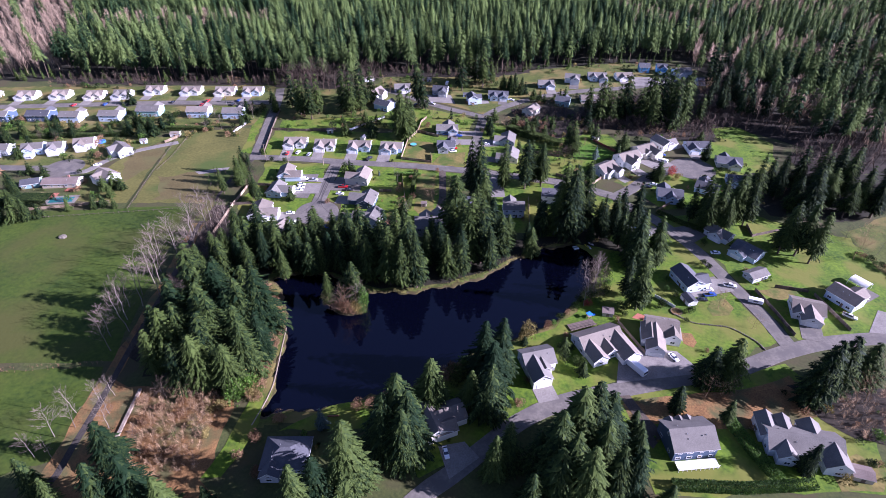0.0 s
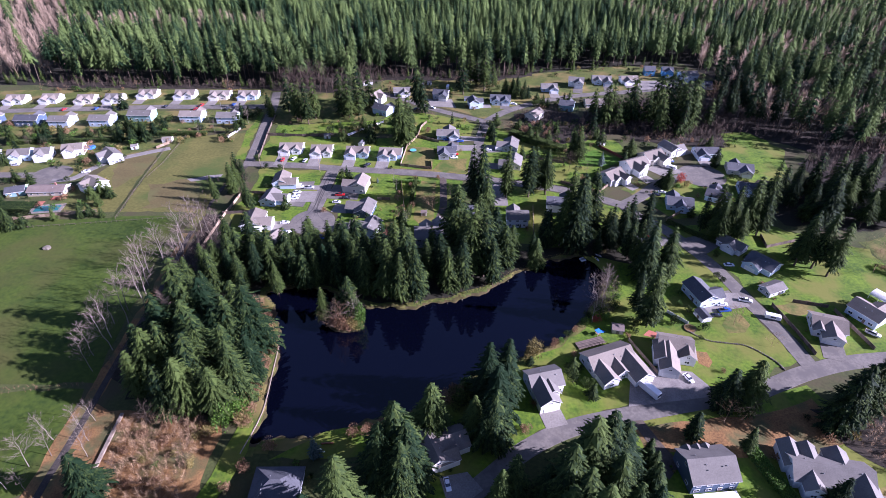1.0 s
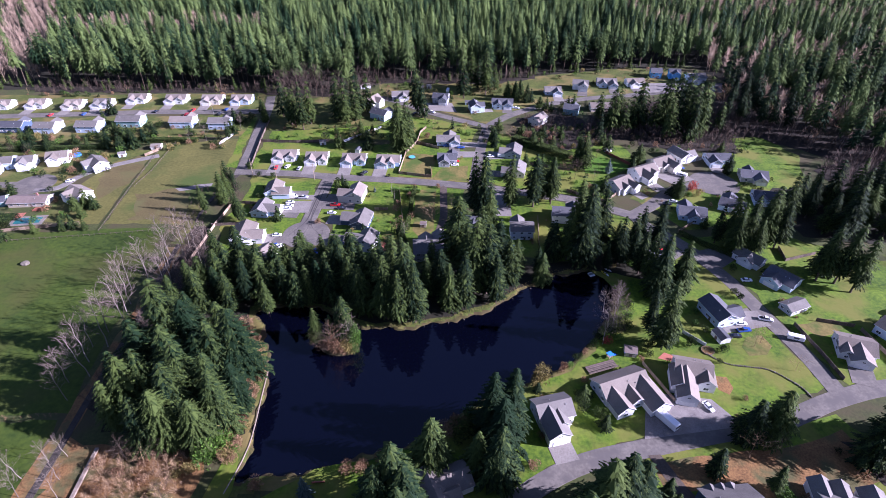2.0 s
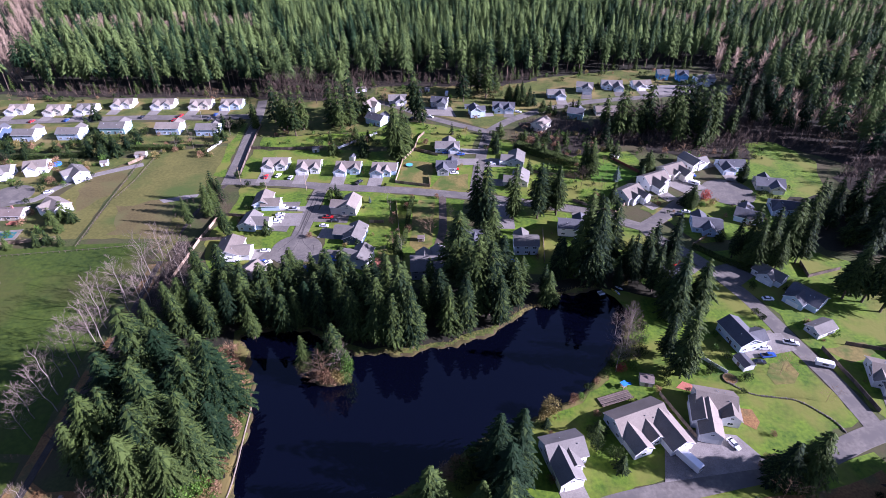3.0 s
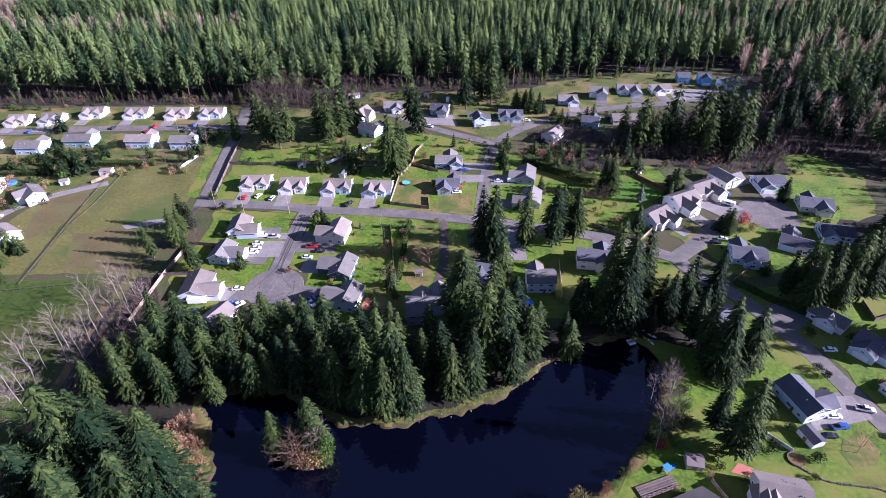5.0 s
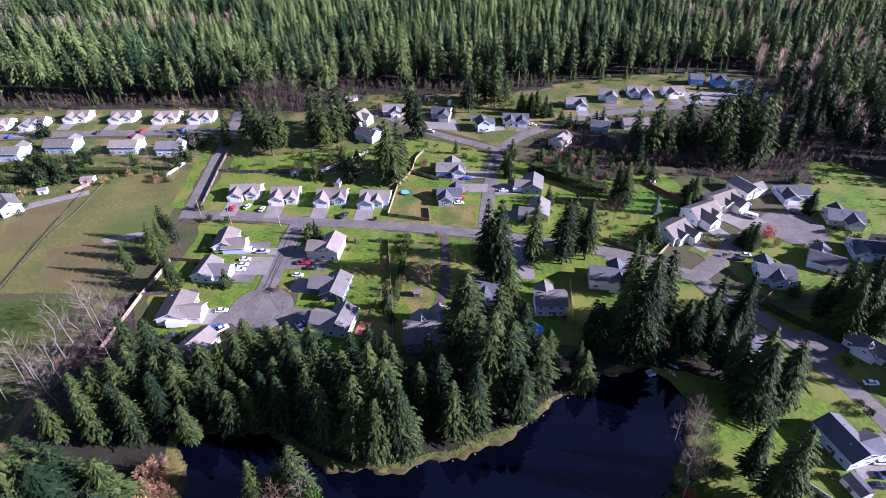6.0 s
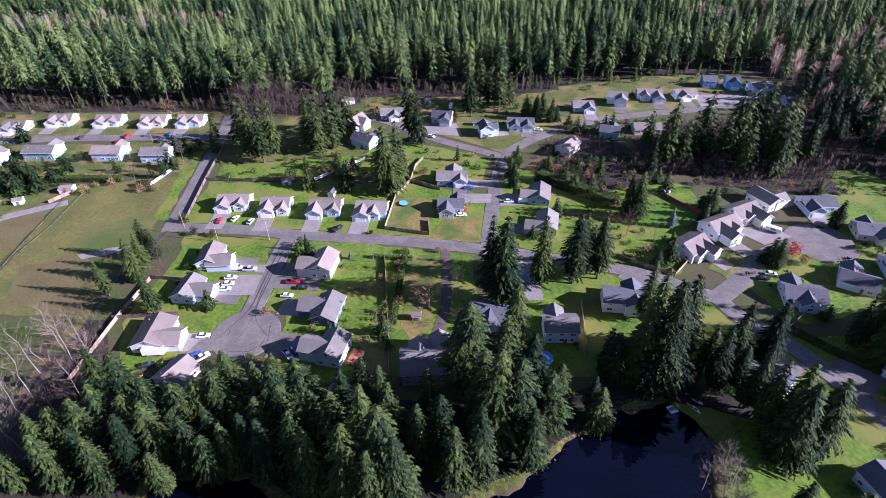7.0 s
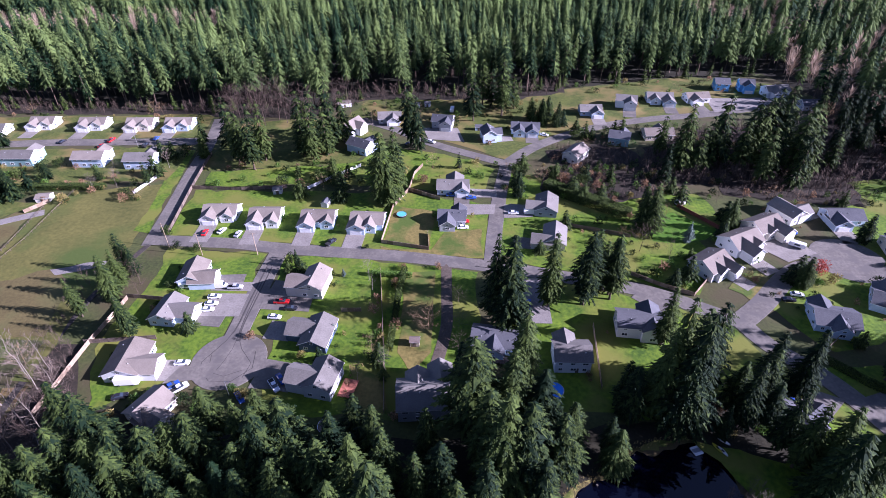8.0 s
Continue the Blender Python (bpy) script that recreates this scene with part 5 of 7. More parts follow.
BACK = [low_conifer(s, 10, 0.28, 0.180 + 0.018 * (s % 2), 0.9, 9) for s in range(80, 84)]
deep = firs[:, 1] > 640
scatter("forest_back", BACK, firs[deep], M_FOREST, "conifer forest reaching to the horizon", "forest", 18)
scatter("forest", LOW, firs[~close & ~deep], M_FOREST, "dense dark green conifer forest behind the estate", "forest", 7)
scatter("forest_trunks", TRUNKS, firs[firs[:, 1] < 580], M_BARK, "bare brown trunks along the forest edge", "forest", 8)
BARE = [bare_cloud(s, 105, 0.24, 0.15, 0.006) for s in range(5)]
bare = woods[clear | right_bare]
bare[:, 3] *= 0.62
scatter("bare_woods", BARE, bare, M_ALDER, "leafless pinkish-brown alder wood", "woods", 10)


# ---- leafless trees, shrubs, hedges ----
def tube_quads(out, a, b, ra, rb, sides=4):
    d = (b - a).normalized()
    u = d.orthogonal().normalized()
    w = d.cross(u)
    for k in range(sides):
        p, q = 6.283 * k / sides, 6.283 * (k + 1) / sides
        e, f = u * math.cos(p) + w * math.sin(p), u * math.cos(q) + w * math.sin(q)
        out.append((a + e * ra, a + f * ra, b + f * rb, b + e * rb))


def bare_tree_meshes(name, seed, bark, spread=0.28, limbs=16, low=0.3, up=0.75, lean=0.05):
    """Trunk and crown of a leafless tree one metre tall."""
    rng = random.Random(seed)
    trunk, crown = [], []
    pts = [Vector((rng.uniform(-1, 1) * lean * z, rng.uniform(-1, 1) * lean * z, z)) for z in (-0.02, 0.2, 0.4, 0.6, 0.8, 0.97)]
    rad = (0.0088, 0.0072, 0.0058, 0.0042, 0.0025, 0.0006)
    for i in range(5):
        tube_quads(trunk, pts[i], pts[i + 1], rad[i], rad[i + 1], 5)
    for k in range(limbs):
        z = low + (0.93 - low) * (k + rng.random()) / limbs
        i = min(int((z + 0.02) / 0.2), 4)
        f = (z - pts[i].z) / (pts[i + 1].z - pts[i].z)
        s = pts[i].lerp(pts[i + 1], f)
        a = k * 2.4 + rng.uniform(-0.5, 0.5)
        ln = spread * (1.15 - z) * rng.uniform(0.8, 1.2)
        d = Vector((math.cos(a), math.sin(a), up * rng.uniform(0.7, 1.4))).normalized()
        e = s + d * ln
        tube_quads(crown, s, e, 0.0017, 0.0008, 3)
        for j in range(5):
            t = 0.3 + 0.17 * j
            b0 = s.lerp(e, min(t, 1))
            d2 = (d + Vector((rng.uniform(-0.8, 0.8), rng.uniform(-0.8, 0.8), rng.uniform(-0.1, 0.7)))).normalized()
            b1 = b0 + d2 * ln * rng.uniform(0.35, 0.6)
            tube_quads(crown, b0, b1, 0.0010, 0.0005, 3)
            for q in range(6):
                c0 = b0.lerp(b1, 0.25 + 0.14 * q)
                d3 = (d2 + Vector((rng.uniform(-0.9, 0.9), rng.uniform(-0.9, 0.9), rng.uniform(-0.2, 0.7)))).normalized()
                c1 = c0 + d3 * ln * rng.uniform(0.18, 0.34)
                side = d3.orthogonal().normalized() * 0.0011
                crown.append((c0 + side, c1, c1, c0 - side))
    made = []
    for nm, qs, mat in ((name + "_trunk", trunk, bark), (name + "_crown", crown, M_ALDERTWIG if bark is M_BIRCH else bark)):
        v = np.array([tuple(p) for q in qs for p in q], dtype=np.float32)
        made.append(arrays_mesh(nm, v, np.arange(len(v)).reshape(-1, 4), mat))
    return made


BARES = {"pale": [bare_tree_meshes("alder", s, M_BIRCH, 0.36, 18, 0.3) for s in (1, 2, 3)], "brown": [bare_tree_meshes("maple", s, M_TWIG, 0.5, 20, 0.15, 0.8) for s in (4, 5)], "willow": [bare_tree_meshes("wide_tree", s, M_TWIGPALE, 0.62, 22, 0.12, 0.6) for s in (6, 7)]}
BARE_WORDS = dict(pale="slender leafless alder with pale bark", brown="leafless reddish-brown garden tree", willow="wide leafless tree with pale twigs")


def bare_tree(x, y, h, kind="pale", where="", ground_z=0.0):
    rng = random.Random(int(x * 13 + y * 29))
    s = h * rng.uniform(0.9, 1.1)
    t = thing("alder_tree" if kind == "pale" else "leafless_tree", pose(x, y, ground_z, rng.uniform(-5, 5), rng.uniform(-5, 5), rng.uniform(0, 360)) @ Matrix.Diagonal((s, s, s, 1)), BARE_WORDS[kind] + (" " + where if where else ""), "alder tree" if kind == "pale" else "leafless tree", "leafless trees")
    tr, cr = rng.choice(BARES[kind])
    child("trunk", tr, t)
    child("crown", cr, t)
    return t


def leaf_tris(seed, n=420, tall=1.0, lumps=7, leaf=1.0):
    """A bush about one metre across: leaf sprays over several lumps."""
    rng = random.Random(seed)
    cs = [(Vector((rng.uniform(-0.25, 0.25), rng.uniform(-0.25, 0.25), rng.uniform(0.2, 0.62) * tall)), rng.uniform(0.2, 0.34)) for _ in range(lumps)]
    q = []
    for _ in range(n):
        c, r = rng.choice(cs)
        d = Vector((rng.gauss(0, 1), rng.gauss(0, 1), rng.gauss(0.25, 1))).normalized()
        p = c + d * r * rng.uniform(0.7, 1.08)
        p.z = max(p.z, 0.02)
        e = (d + Vector((rng.uniform(-0.9, 0.9), rng.uniform(-0.9, 0.9), rng.uniform(-0.3, 0.7)))).normalized()
        s = e.cross(d)
        s = (s if s.length > 0.05 else d.orthogonal()).normalized()
        k = rng.uniform(0.05, 0.10) * leaf
        q.append((p + s * k * 0.32, p + e * k * 1.2, p - s * k * 0.32))
    return np.array([[tuple(p) for p in f] for f in q], dtype=np.float32)


def leaf_cloud(name, seed, material, n=420, tall=1.0, lumps=7):
    v = leaf_tris(seed, n, tall, lumps).reshape(-1, 3)
    return arrays_mesh(name, v, np.arange(len(v)).reshape(-1, 3), material)


BUSHES = {k: [leaf_cloud("foliage", 60 + i + 7 * j, m, 750, 1.0) for i in range(3)] for j, (k, m) in enumerate((("green", M_LEAFGREEN), ("yellow", M_LEAFYELLOW), ("rust", M_LEAFRUST), ("red", M_LEAFRED), ("dark", M_FIR)))}
BUSH_WORDS = dict(green="rounded evergreen shrub", yellow="yellow-leaved shrub", rust="rust-brown winter shrub", red="red-leaved small tree", dark="dark rounded yew")
ME_STEM = trunk_mesh("stem", 0.03, 0.5)


def shrub(x, y, h, kind="green", where="beside a house", wide=1.0, z=0.0):
    rng = random.Random(int(x * 19 + y * 23))
    s = pose(x, y, z, 0, 0, rng.uniform(0, 360)) @ Matrix.Diagonal((h * wide, h * wide, h, 1))
    t = thing("shrub", s, BUSH_WORDS[kind] + " " + where, "shrub", "garden shrubs")
    child("stem", ME_STEM, t)
    child("foliage", rng.choice(BUSHES[kind]), t)


def hedge(pts, h, w, material, label):
    """A clipped hedge as one body of leaf sprays along a line."""
    rng = random.Random(int(abs(pts[0][0]) * 10))
    q = []
    for a, b in zip(pts, pts[1:]):
        a, b = Vector((*a, 0)), Vector((*b, 0))
        d = (b - a).normalized()
        side = Vector((-d.y, d.x, 0))
        for _ in range(int((b - a).length * (h + w) * 38)):
            u, f = rng.random(), rng.random()
            if f < w / (w + 2 * h):
                p, n = side * rng.uniform(-w / 2, w / 2) + Vector((0, 0, h)), Vector((0, 0, 1))
            else:
                sg = rng.choice((-1, 1))
                p, n = side * sg * w / 2 + Vector((0, 0, rng.random() * h)), side * sg
            p = a.lerp(b, u) + p + n * rng.uniform(-0.25, 0.12)
            e = (n * 0.6 + Vector((rng.gauss(0, 1), rng.gauss(0, 1), rng.gauss(0.3, 1)))).normalized()
            s = e.orthogonal().normalized()
            k = rng.uniform(0.3, 0.6)
            q.append((p + s * k * 0.35, p + e * k, p - s * k * 0.35))
    v = np.array([tuple(p) for f in q for p in f], dtype=np.float32)
    return tagged(new("hedge", arrays_mesh("hedge", v, np.arange(len(v)).reshape(-1, 3), material)), label, "hedge")


# leafless alders along the trail and field edge
for x, y, h in ((-137, 152, 18), (-135, 163, 22), (-139, 170, 24), (-136, 178, 24), (-140, 186, 22), (-135, 194, 25), (-139, 203, 25), (-134, 212, 24), (-140, 221, 25), (-133, 228, 24), (-137, 238, 23), (-130, 244, 22), (-126, 232, 20), (-122, 222, 20), (-125, 210, 22), (-120, 240, 18), (-131, 252, 18), (-117, 228, 20), (-142, 178, 20), (-143, 212, 22), (-141, 160, 18), (-132, 186, 22), (-128, 218, 22), (-135, 248, 20), (-138, 194, 23)):
    bare_tree(x, y, h, "pale", "beside the field")
for x, y, h in ((-134, 122, 14), (-131, 116, 13), (-136, 112, 15), (-132, 104, 12), (-122, 122, 13), (-119, 116, 13), (-120, 110, 12), (-138, 104, 13), (-124, 130, 12), (-129, 128, 11), (-100, 205, 16), (-107, 214, 15), (-112, 222, 16)):
    bare_tree(x, y, h, "pale", "beside the trail")
for x, y, h, k in ((-127, 299, 14, "brown"), (-128, 285, 12, "pale"), (-36, 298, 11, "pale"), (-25, 254, 10, "pale"), (-12, 271, 10, "willow"), (-12, 279, 9, "brown"), (-2, 262, 9, "brown"), (-2, 285, 9, "brown"), (-2, 272, 9, "brown"), (67, 200, 16, "pale"), (62, 191, 14, "pale"), (70, 208, 14, "pale"), (59, 184, 13, "pale"), (65, 194, 16, "pale"), (118, 184, 9, "willow"), (29, 104, 13, "brown"), (35, 96, 11, "brown"), (105, 137, 11, "brown"), (140, 137, 13, "willow"), (152, 134, 15, "willow"), (146, 126, 13, "pale"), (158, 128, 12, "brown"), (198, 222, 12, "willow"), (80, 312, 11, "brown"), (70, 318, 12, "brown"), (104, 299, 7, "brown"), (111, 303, 6, "brown"), (-167, 364, 12, "pale"), (-176, 360, 10, "pale"), (-52, 428, 12, "brown"), (-26, 442, 11, "brown"), (175, 420, 20, "pale"), (190, 400, 17, "pale"), (200, 390, 16, "pale"), (184, 425, 17, "pale"), (152, 425, 10, "brown")):
    bare_tree(x, y, h, k)
for x, y, h in ((-128, 436, 22), (-122, 440, 24), (-116, 436, 23), (-134, 446, 22), (-110, 444, 24), (-104, 440, 22), (-98, 436, 20), (-92, 442, 22), (-76, 446, 24), (-68, 450, 24), (-118, 450, 24), (-140, 452, 20)):
    bare_tree(x, y, h, "brown", "at the forest edge")
for x, y, h, k in ((-92, 131, 11, "brown"), (-97, 127, 10, "willow"), (-88, 124, 9, "willow"), (-104, 129, 11, "brown"), (-100, 118, 8, "willow"), (-108, 122, 9, "willow"), (-86, 116, 8, "brown"), (-94, 112, 7, "willow"), (-106, 110, 8, "brown"), (204, 384, 15, "pale"), (214, 398, 16, "willow"), (222, 378, 15, "brown"), (228, 360, 14, "willow"), (240, 352, 15, "pale"), (236, 372, 17, "willow"), (210, 420, 17, "willow"), (218, 440, 17, "pale"), (252, 362, 16, "brown"), (268, 350, 16, "willow"), (196, 428, 17, "willow"), (245, 390, 18, "pale"), (262, 384, 18, "willow"), (230, 410, 18, "willow"), (280, 372, 18, "pale"), (255, 410, 18, "willow")):
    bare_tree(x, y, h, k, "in the brush")
for x, y, h, k in ((-283, 341, 9, "brown"), (-270, 339, 9, "brown"), (-222, 262, 8, "brown"), (-212, 262, 7, "willow"), (121, 186, 8, "willow"), (128, 172, 8, "willow"), (96, 136, 10, "willow"), (-252, 292, 6, "brown"), (-150, 384, 12, "pale"), (-178, 383, 11, "pale")):
    bare_tree(x, y, h, k, "in a garden")
for x, y, h, k in ((-122, 294, 11, "brown"), (-119, 287, 9, "brown"), (-138, 262, 9, "brown"), (-140, 254, 8, "willow"), (-34, 292, 8, "pale"), (-33, 250, 8, "pale"), (-30, 262, 7, "willow")):
    bare_tree(x, y, h, k, "beside a fence")
for x, y, h, k in ((208, 232, 9, "willow"), (214, 240, 10, "willow"), (222, 236, 9, "brown"), (204, 240, 8, "brown"), (228, 226, 9, "willow"), (212, 226, 7, "pale"), (66, 197, 14, "pale"), (63, 203, 13, "pale"), (60, 187, 12, "pale"), (69, 205, 14, "pale"), (62, 193, 12, "brown"), (65, 190, 13, "pale"), (68, 195, 12, "pale")):
    bare_tree(x, y, h, k, "beside a lawn")
for x, y, h, k in ((42, 171.5, 3.2, "rust"), (47, 175.5, 3.6, "dark"), (51, 179, 3.0, "rust"), (55, 183, 4.2, "green"), (58, 187, 4.6, "dark"), (61, 185, 4.0, "red"), (63, 189, 5.0, "dark"), (66, 186, 4.4, "green"), (70, 192, 5.4, "dark"), (72, 198, 5.0, "green"), (74, 205, 4.6, "dark"), (45, 158, 3.6, "dark"), (48, 165, 2.6, "rust"), (76, 178, 3.0, "dark"), (72, 176, 2.4, "rust"), (101, 175, 2.6, "dark"), (104, 158, 2.2, "rust"), (98, 150, 2.4, "rust"), (95, 147, 2.0, "rust"), (104, 181, 4.4, "dark"), (102, 192, 4.2, "dark"), (99, 196, 3.2, "green")):
    shrub(x, y, h, k, "near the pond houses")
for k in range(11):
    shrub(201 + 1.6 * k, 226 - 2.6 * k, 2.6 + 0.9 * (k * 7 % 3), ("dark", "rust", "dark", "green")[k % 4], "along the eastern lawn", 1.15)
bare_tree(-46.5, 177, 15, "brown", "on the small island", -0.3)
bare_tree(-45.5, 176.5, 13, "willow", "on the small island", -0.3)
bare_tree(-47.5, 178, 9, "willow", "on the small island", -0.3)
bare_tree(-52, 180, 8, "brown", "on the small island", -0.3)
bare_tree(-41, 180, 19, "pale", "on the small island", -0.3)
bare_tree(-39.5, 179.5, 17, "pale", "on the small island", -0.3)
shrub(-38, 180, 14, "green", "on the small island", 0.48, -0.3)
shrub(-40, 178, 8, "yellow", "on the small island", 0.9, -0.3)
shrub(-38.5, 177.8, 4, "green", "on the small island", 1.0, -0.3)
shrub(-46, 177, 10, "rust", "on the small island", 0.6, -0.3)
shrub(-49.5, 179, 5, "rust", "on the small island", 1.0, -0.3)
shrub(-43, 177.3, 5, "rust", "on the small island", 0.9, -0.3)
# the bank's shrubs
rb = random.Random(77)
for q in smooth_line([(-70, 130), (-70, 142), (-71.5, 156), (-72.5, 168), (-80, 184)], 1.9):
    shrub(q.x + rb.uniform(-2.5, 0.6), q.y, rb.uniform(2.4, 5.5), rb.choice(("rust", "rust", "yellow", "rust", "green")), "on the pond's west bank", 1.1)
for x, y, h, k in ((-71, 163, 6, "rust"), (-71, 156, 6, "rust"), (-72, 149, 5.5, "rust"), (-71, 142, 5, "rust"), (-70, 135, 4.5, "rust"), (-73, 170, 7, "rust"), (-77, 176, 7, "yellow"), (-76, 166, 9, "yellow"), (-77, 158, 9, "yellow"), (-76, 145, 7, "yellow"), (-77, 137, 6, "yellow"), (-83, 181, 7, "rust"), (-86, 188, 7, "rust"), (-79, 131, 6, "green"), (-82, 126, 5, "yellow"), (32, 164.5, 8.5, "yellow"), (30, 163, 5, "yellow"), (-28, 128, 5, "rust"), (-33, 127, 5, "rust"), (-22, 131, 5, "rust"), (2, 145, 6, "rust"), (6, 148, 6, "green"), (-1, 141, 6, "rust"), (9, 146, 8, "dark"), (4, 140, 8, "dark"), (12, 141, 8, "dark"), (46, 152, 6, "dark"), (51, 148, 6, "dark"), (41, 170, 3, "rust"), (44, 172, 3, "green"), (76, 182, 5, "dark"), (93, 184, 5, "dark"), (88, 188, 5, "dark"), (30, 141, 3, "rust"), (38, 143, 3, "yellow"), (26, 130, 4, "rust"), (20, 127, 3.5, "green"), (-60, 121, 5, "rust"), (-66, 113, 5, "rust"), (-70, 106, 4, "rust"), (-62, 100, 4, "rust")):
    shrub(x, y, h, k, "beside the pond")
for x, y, h, k in ((-83, 174, 12, "yellow"), (-75, 164, 11, "rust"), (-76, 152, 10, "rust"), (-75, 134, 11, "green"), (-79, 130, 12, "green"), (-74, 140, 9, "yellow"), (-84, 180, 10, "rust")):
    shrub(x, y, h, k, "at the edge of the bank grove", 0.75)
for x, y, h, k in ((-96, 122, 3, "rust"), (-90, 118, 3, "yellow"), (-100, 115, 2.5, "yellow"), (-92, 108, 3, "rust"), (-86, 124, 3, "yellow"), (-104, 124, 3.5, "rust"), (-98, 128, 3, "rust"), (-108, 118, 3, "rust"), (-84, 114, 3, "yellow"), (-95, 113, 2.2, "green"), (-88, 128, 2.5, "yellow"), (-101, 107, 3, "rust"), (-112, 127, 3.5, "rust")):
    shrub(x, y, h, k, "in the thicket", 1.3)
for x, y, h, k in ((134.5, 306, 6.5, "red"), (136, 300, 5, "yellow"), (130, 298, 4, "green"), (108, 300, 3, "rust"), (-66.5, 243, 4, "yellow"), (-71.5, 267, 3.5, "rust"), (-70, 245, 3.5, "green"), (-83, 240, 5, "dark"), (-86, 234, 4, "yellow"), (-80, 233, 4.5, "yellow"), (-78, 238, 4, "green"), (-62, 305, 2.5, "dark"), (-68, 308, 5, "dark"), (-26, 296, 3, "rust"), (-10, 305, 3, "rust"), (-24, 305, 3, "rust"), (-60, 372, 7, "dark"), (-72, 372, 7, "dark"), (-88, 368, 6, "dark"), (-78, 366, 5, "rust"), (24, 382, 6, "dark"), (27, 376, 7, "dark"), (45, 362, 6, "dark"), (55, 370, 7, "dark"), (62, 365, 6, "rust"), (48, 372, 6, "rust"), (-146, 398, 7, "dark"), (-150, 392, 6, "dark"), (-152, 380, 5, "dark"), (-206, 384, 6, "dark"), (-212, 378, 7, "dark"), (-238, 372, 7, "dark"), (-244, 366, 6, "dark"), (-220, 372, 6, "dark"), (126, 305, 6, "dark"), (79, 430, 4, "dark"), (66, 420, 5, "dark"), (60, 420, 6, "dark"), (97, 306, 3, "rust"), (166, 310, 4, "dark"), (169, 307, 4, "dark"), (172, 304, 4, "dark"), (122, 216, 4, "dark"), (124, 213, 4, "dark"), (118, 205, 4, "dark"), (128, 232, 4, "dark"), (-40, 318, 2.5, "dark"), (-125, 326, 5, "dark"), (-117, 316, 4, "dark"), (-108, 315, 4, "dark"), (-20, 372, 5, "rust")):
    shrub(x, y, h, k, "in a garden")
FAR = {k: [] for k in ("green", "dark", "rust", "yellow")}
for hx, hy, hyaw, hl, hw, fronts in HOMES:
    rg = random.Random(int(hx * 3 + hy * 5))
    for k in range(rg.choice((4, 5, 6))):
        sd = rg.choice((-1, 1, -1, 1, 2, -2))
        u = rg.uniform(-0.5, 0.5) * hl
        if abs(sd) == 1 and any(sf == sd and abs(u - c) < 5.5 for c, sf in fronts):
            continue
        q = pose(hx, hy, 0, 0, 0, hyaw) @ (Vector((u, sd * (hw / 2 + rg.uniform(1.0, 3.5)), 0)) if abs(sd) == 1 else Vector((sd / 2 * (hl / 2 + rg.uniform(1.0, 3.0)), rg.uniform(-0.5, 0.5) * hw, 0)))
        size, kind = rg.choice((1.2, 1.6, 2.2, 3.2)), rg.choice(("green", "dark", "dark", "rust", "green", "yellow"))
        if k < 2 and hy < 350 and hx > -150:
            shrub(q.x, q.y, size, kind, "beside a house wall")
        else:
            FAR[kind].append((q.x, q.y, 0, size))
rg = random.Random(31)
for x0, x1, y0, y1, count in ((-345, -150, 350, 372, 110), (-300, -215, 308, 348, 50), (-300, -200, 262, 298, 26), (-345, -150, 440, 452, 30), (-70, 40, 446, 476, 40), (60, 200, 488, 514, 30), (-120, -30, 362, 392, 50), (18, 75, 352, 385, 46), (46, 78, 300, 345, 34), (60, 100, 366, 392, 30), (100, 200, 352, 366, 30), (-30, 20, 372, 396, 18), (62, 92, 228, 250, 18), (-118, -66, 228, 236, 16), (-34, -24, 258, 300, 14), (140, 200, 272, 300, 24), (120, 170, 100, 140, 20), (95, 188, 372, 440, 90), (40, 98, 352, 396, 60), (60, 130, 404, 432, 30), (-60, 60, 440, 476, 30), (64, 90, 296, 345, 20), (104, 175, 286, 312, 22)):
    for k in range(count):
        x, y = rg.uniform(x0, x1), rg.uniform(y0, y1)
        clear = all(((x - hx) ** 2 + (y - hy) ** 2) ** 0.5 > max(hl, hw) * 0.62 for hx, hy, hyaw, hl, hw, fronts in HOMES)
        if rg.random() < 0.12:
            bare_tree(x, y, rg.uniform(4, 8), rg.choice(("brown", "willow")), "in a back garden")
        elif clear:
            FAR[rg.choice(("dark", "dark", "dark", "green", "green", "rust", "yellow"))].append((x, y, 0, rg.uniform(1.2, 4.5) * (1.35 if x < -150 else 1.0)))
CLUMPS = [leaf_tris(300 + s, 150, 1.0, 7, 1.8) for s in range(3)]
for kind, mat in (("green", M_LEAFGREEN), ("dark", M_FIR), ("rust", M_LEAFRUST), ("yellow", M_LEAFYELLOW)):
    scatter("garden_shrubs", CLUMPS, np.array(FAR[kind]), mat, "small " + BUSH_WORDS[kind] + "s about the far gardens", "shrubs", 91)
hedge([(99.5, 125), (103, 113), (107, 102)], 2.6, 3.6, M_LEAFGREEN, "long clipped bright green hedge beside a white house")
hedge([(72, 99.5), (95, 99), (118, 101)], 2.4, 3.0, M_LEAFGREEN, "clipped green hedge behind the gardens")
hedge([(-37, 301), (-20, 300)], 1.8, 1.5, M_LEAFGREEN, "clipped dark hedge between two lawns")
hedge([(-23, 304), (-24, 288), (-24.5, 262)], 2.2, 1.6, M_FIR, "dark hedge along the grass strip")
hedge([(-212, 362), (-172, 363)], 2.5, 3.0, M_FIR, "dark hedge behind the gardens")
hedge([(-270, 260), (-240, 262), (-228, 262)], 4.5, 8.0, M_FIR, "tall dark hedge beside the pasture")
hedge([(-340, 262), (-262, 262)], 6.0, 9.0, M_FIR, "tall dark hedge beside the pasture")
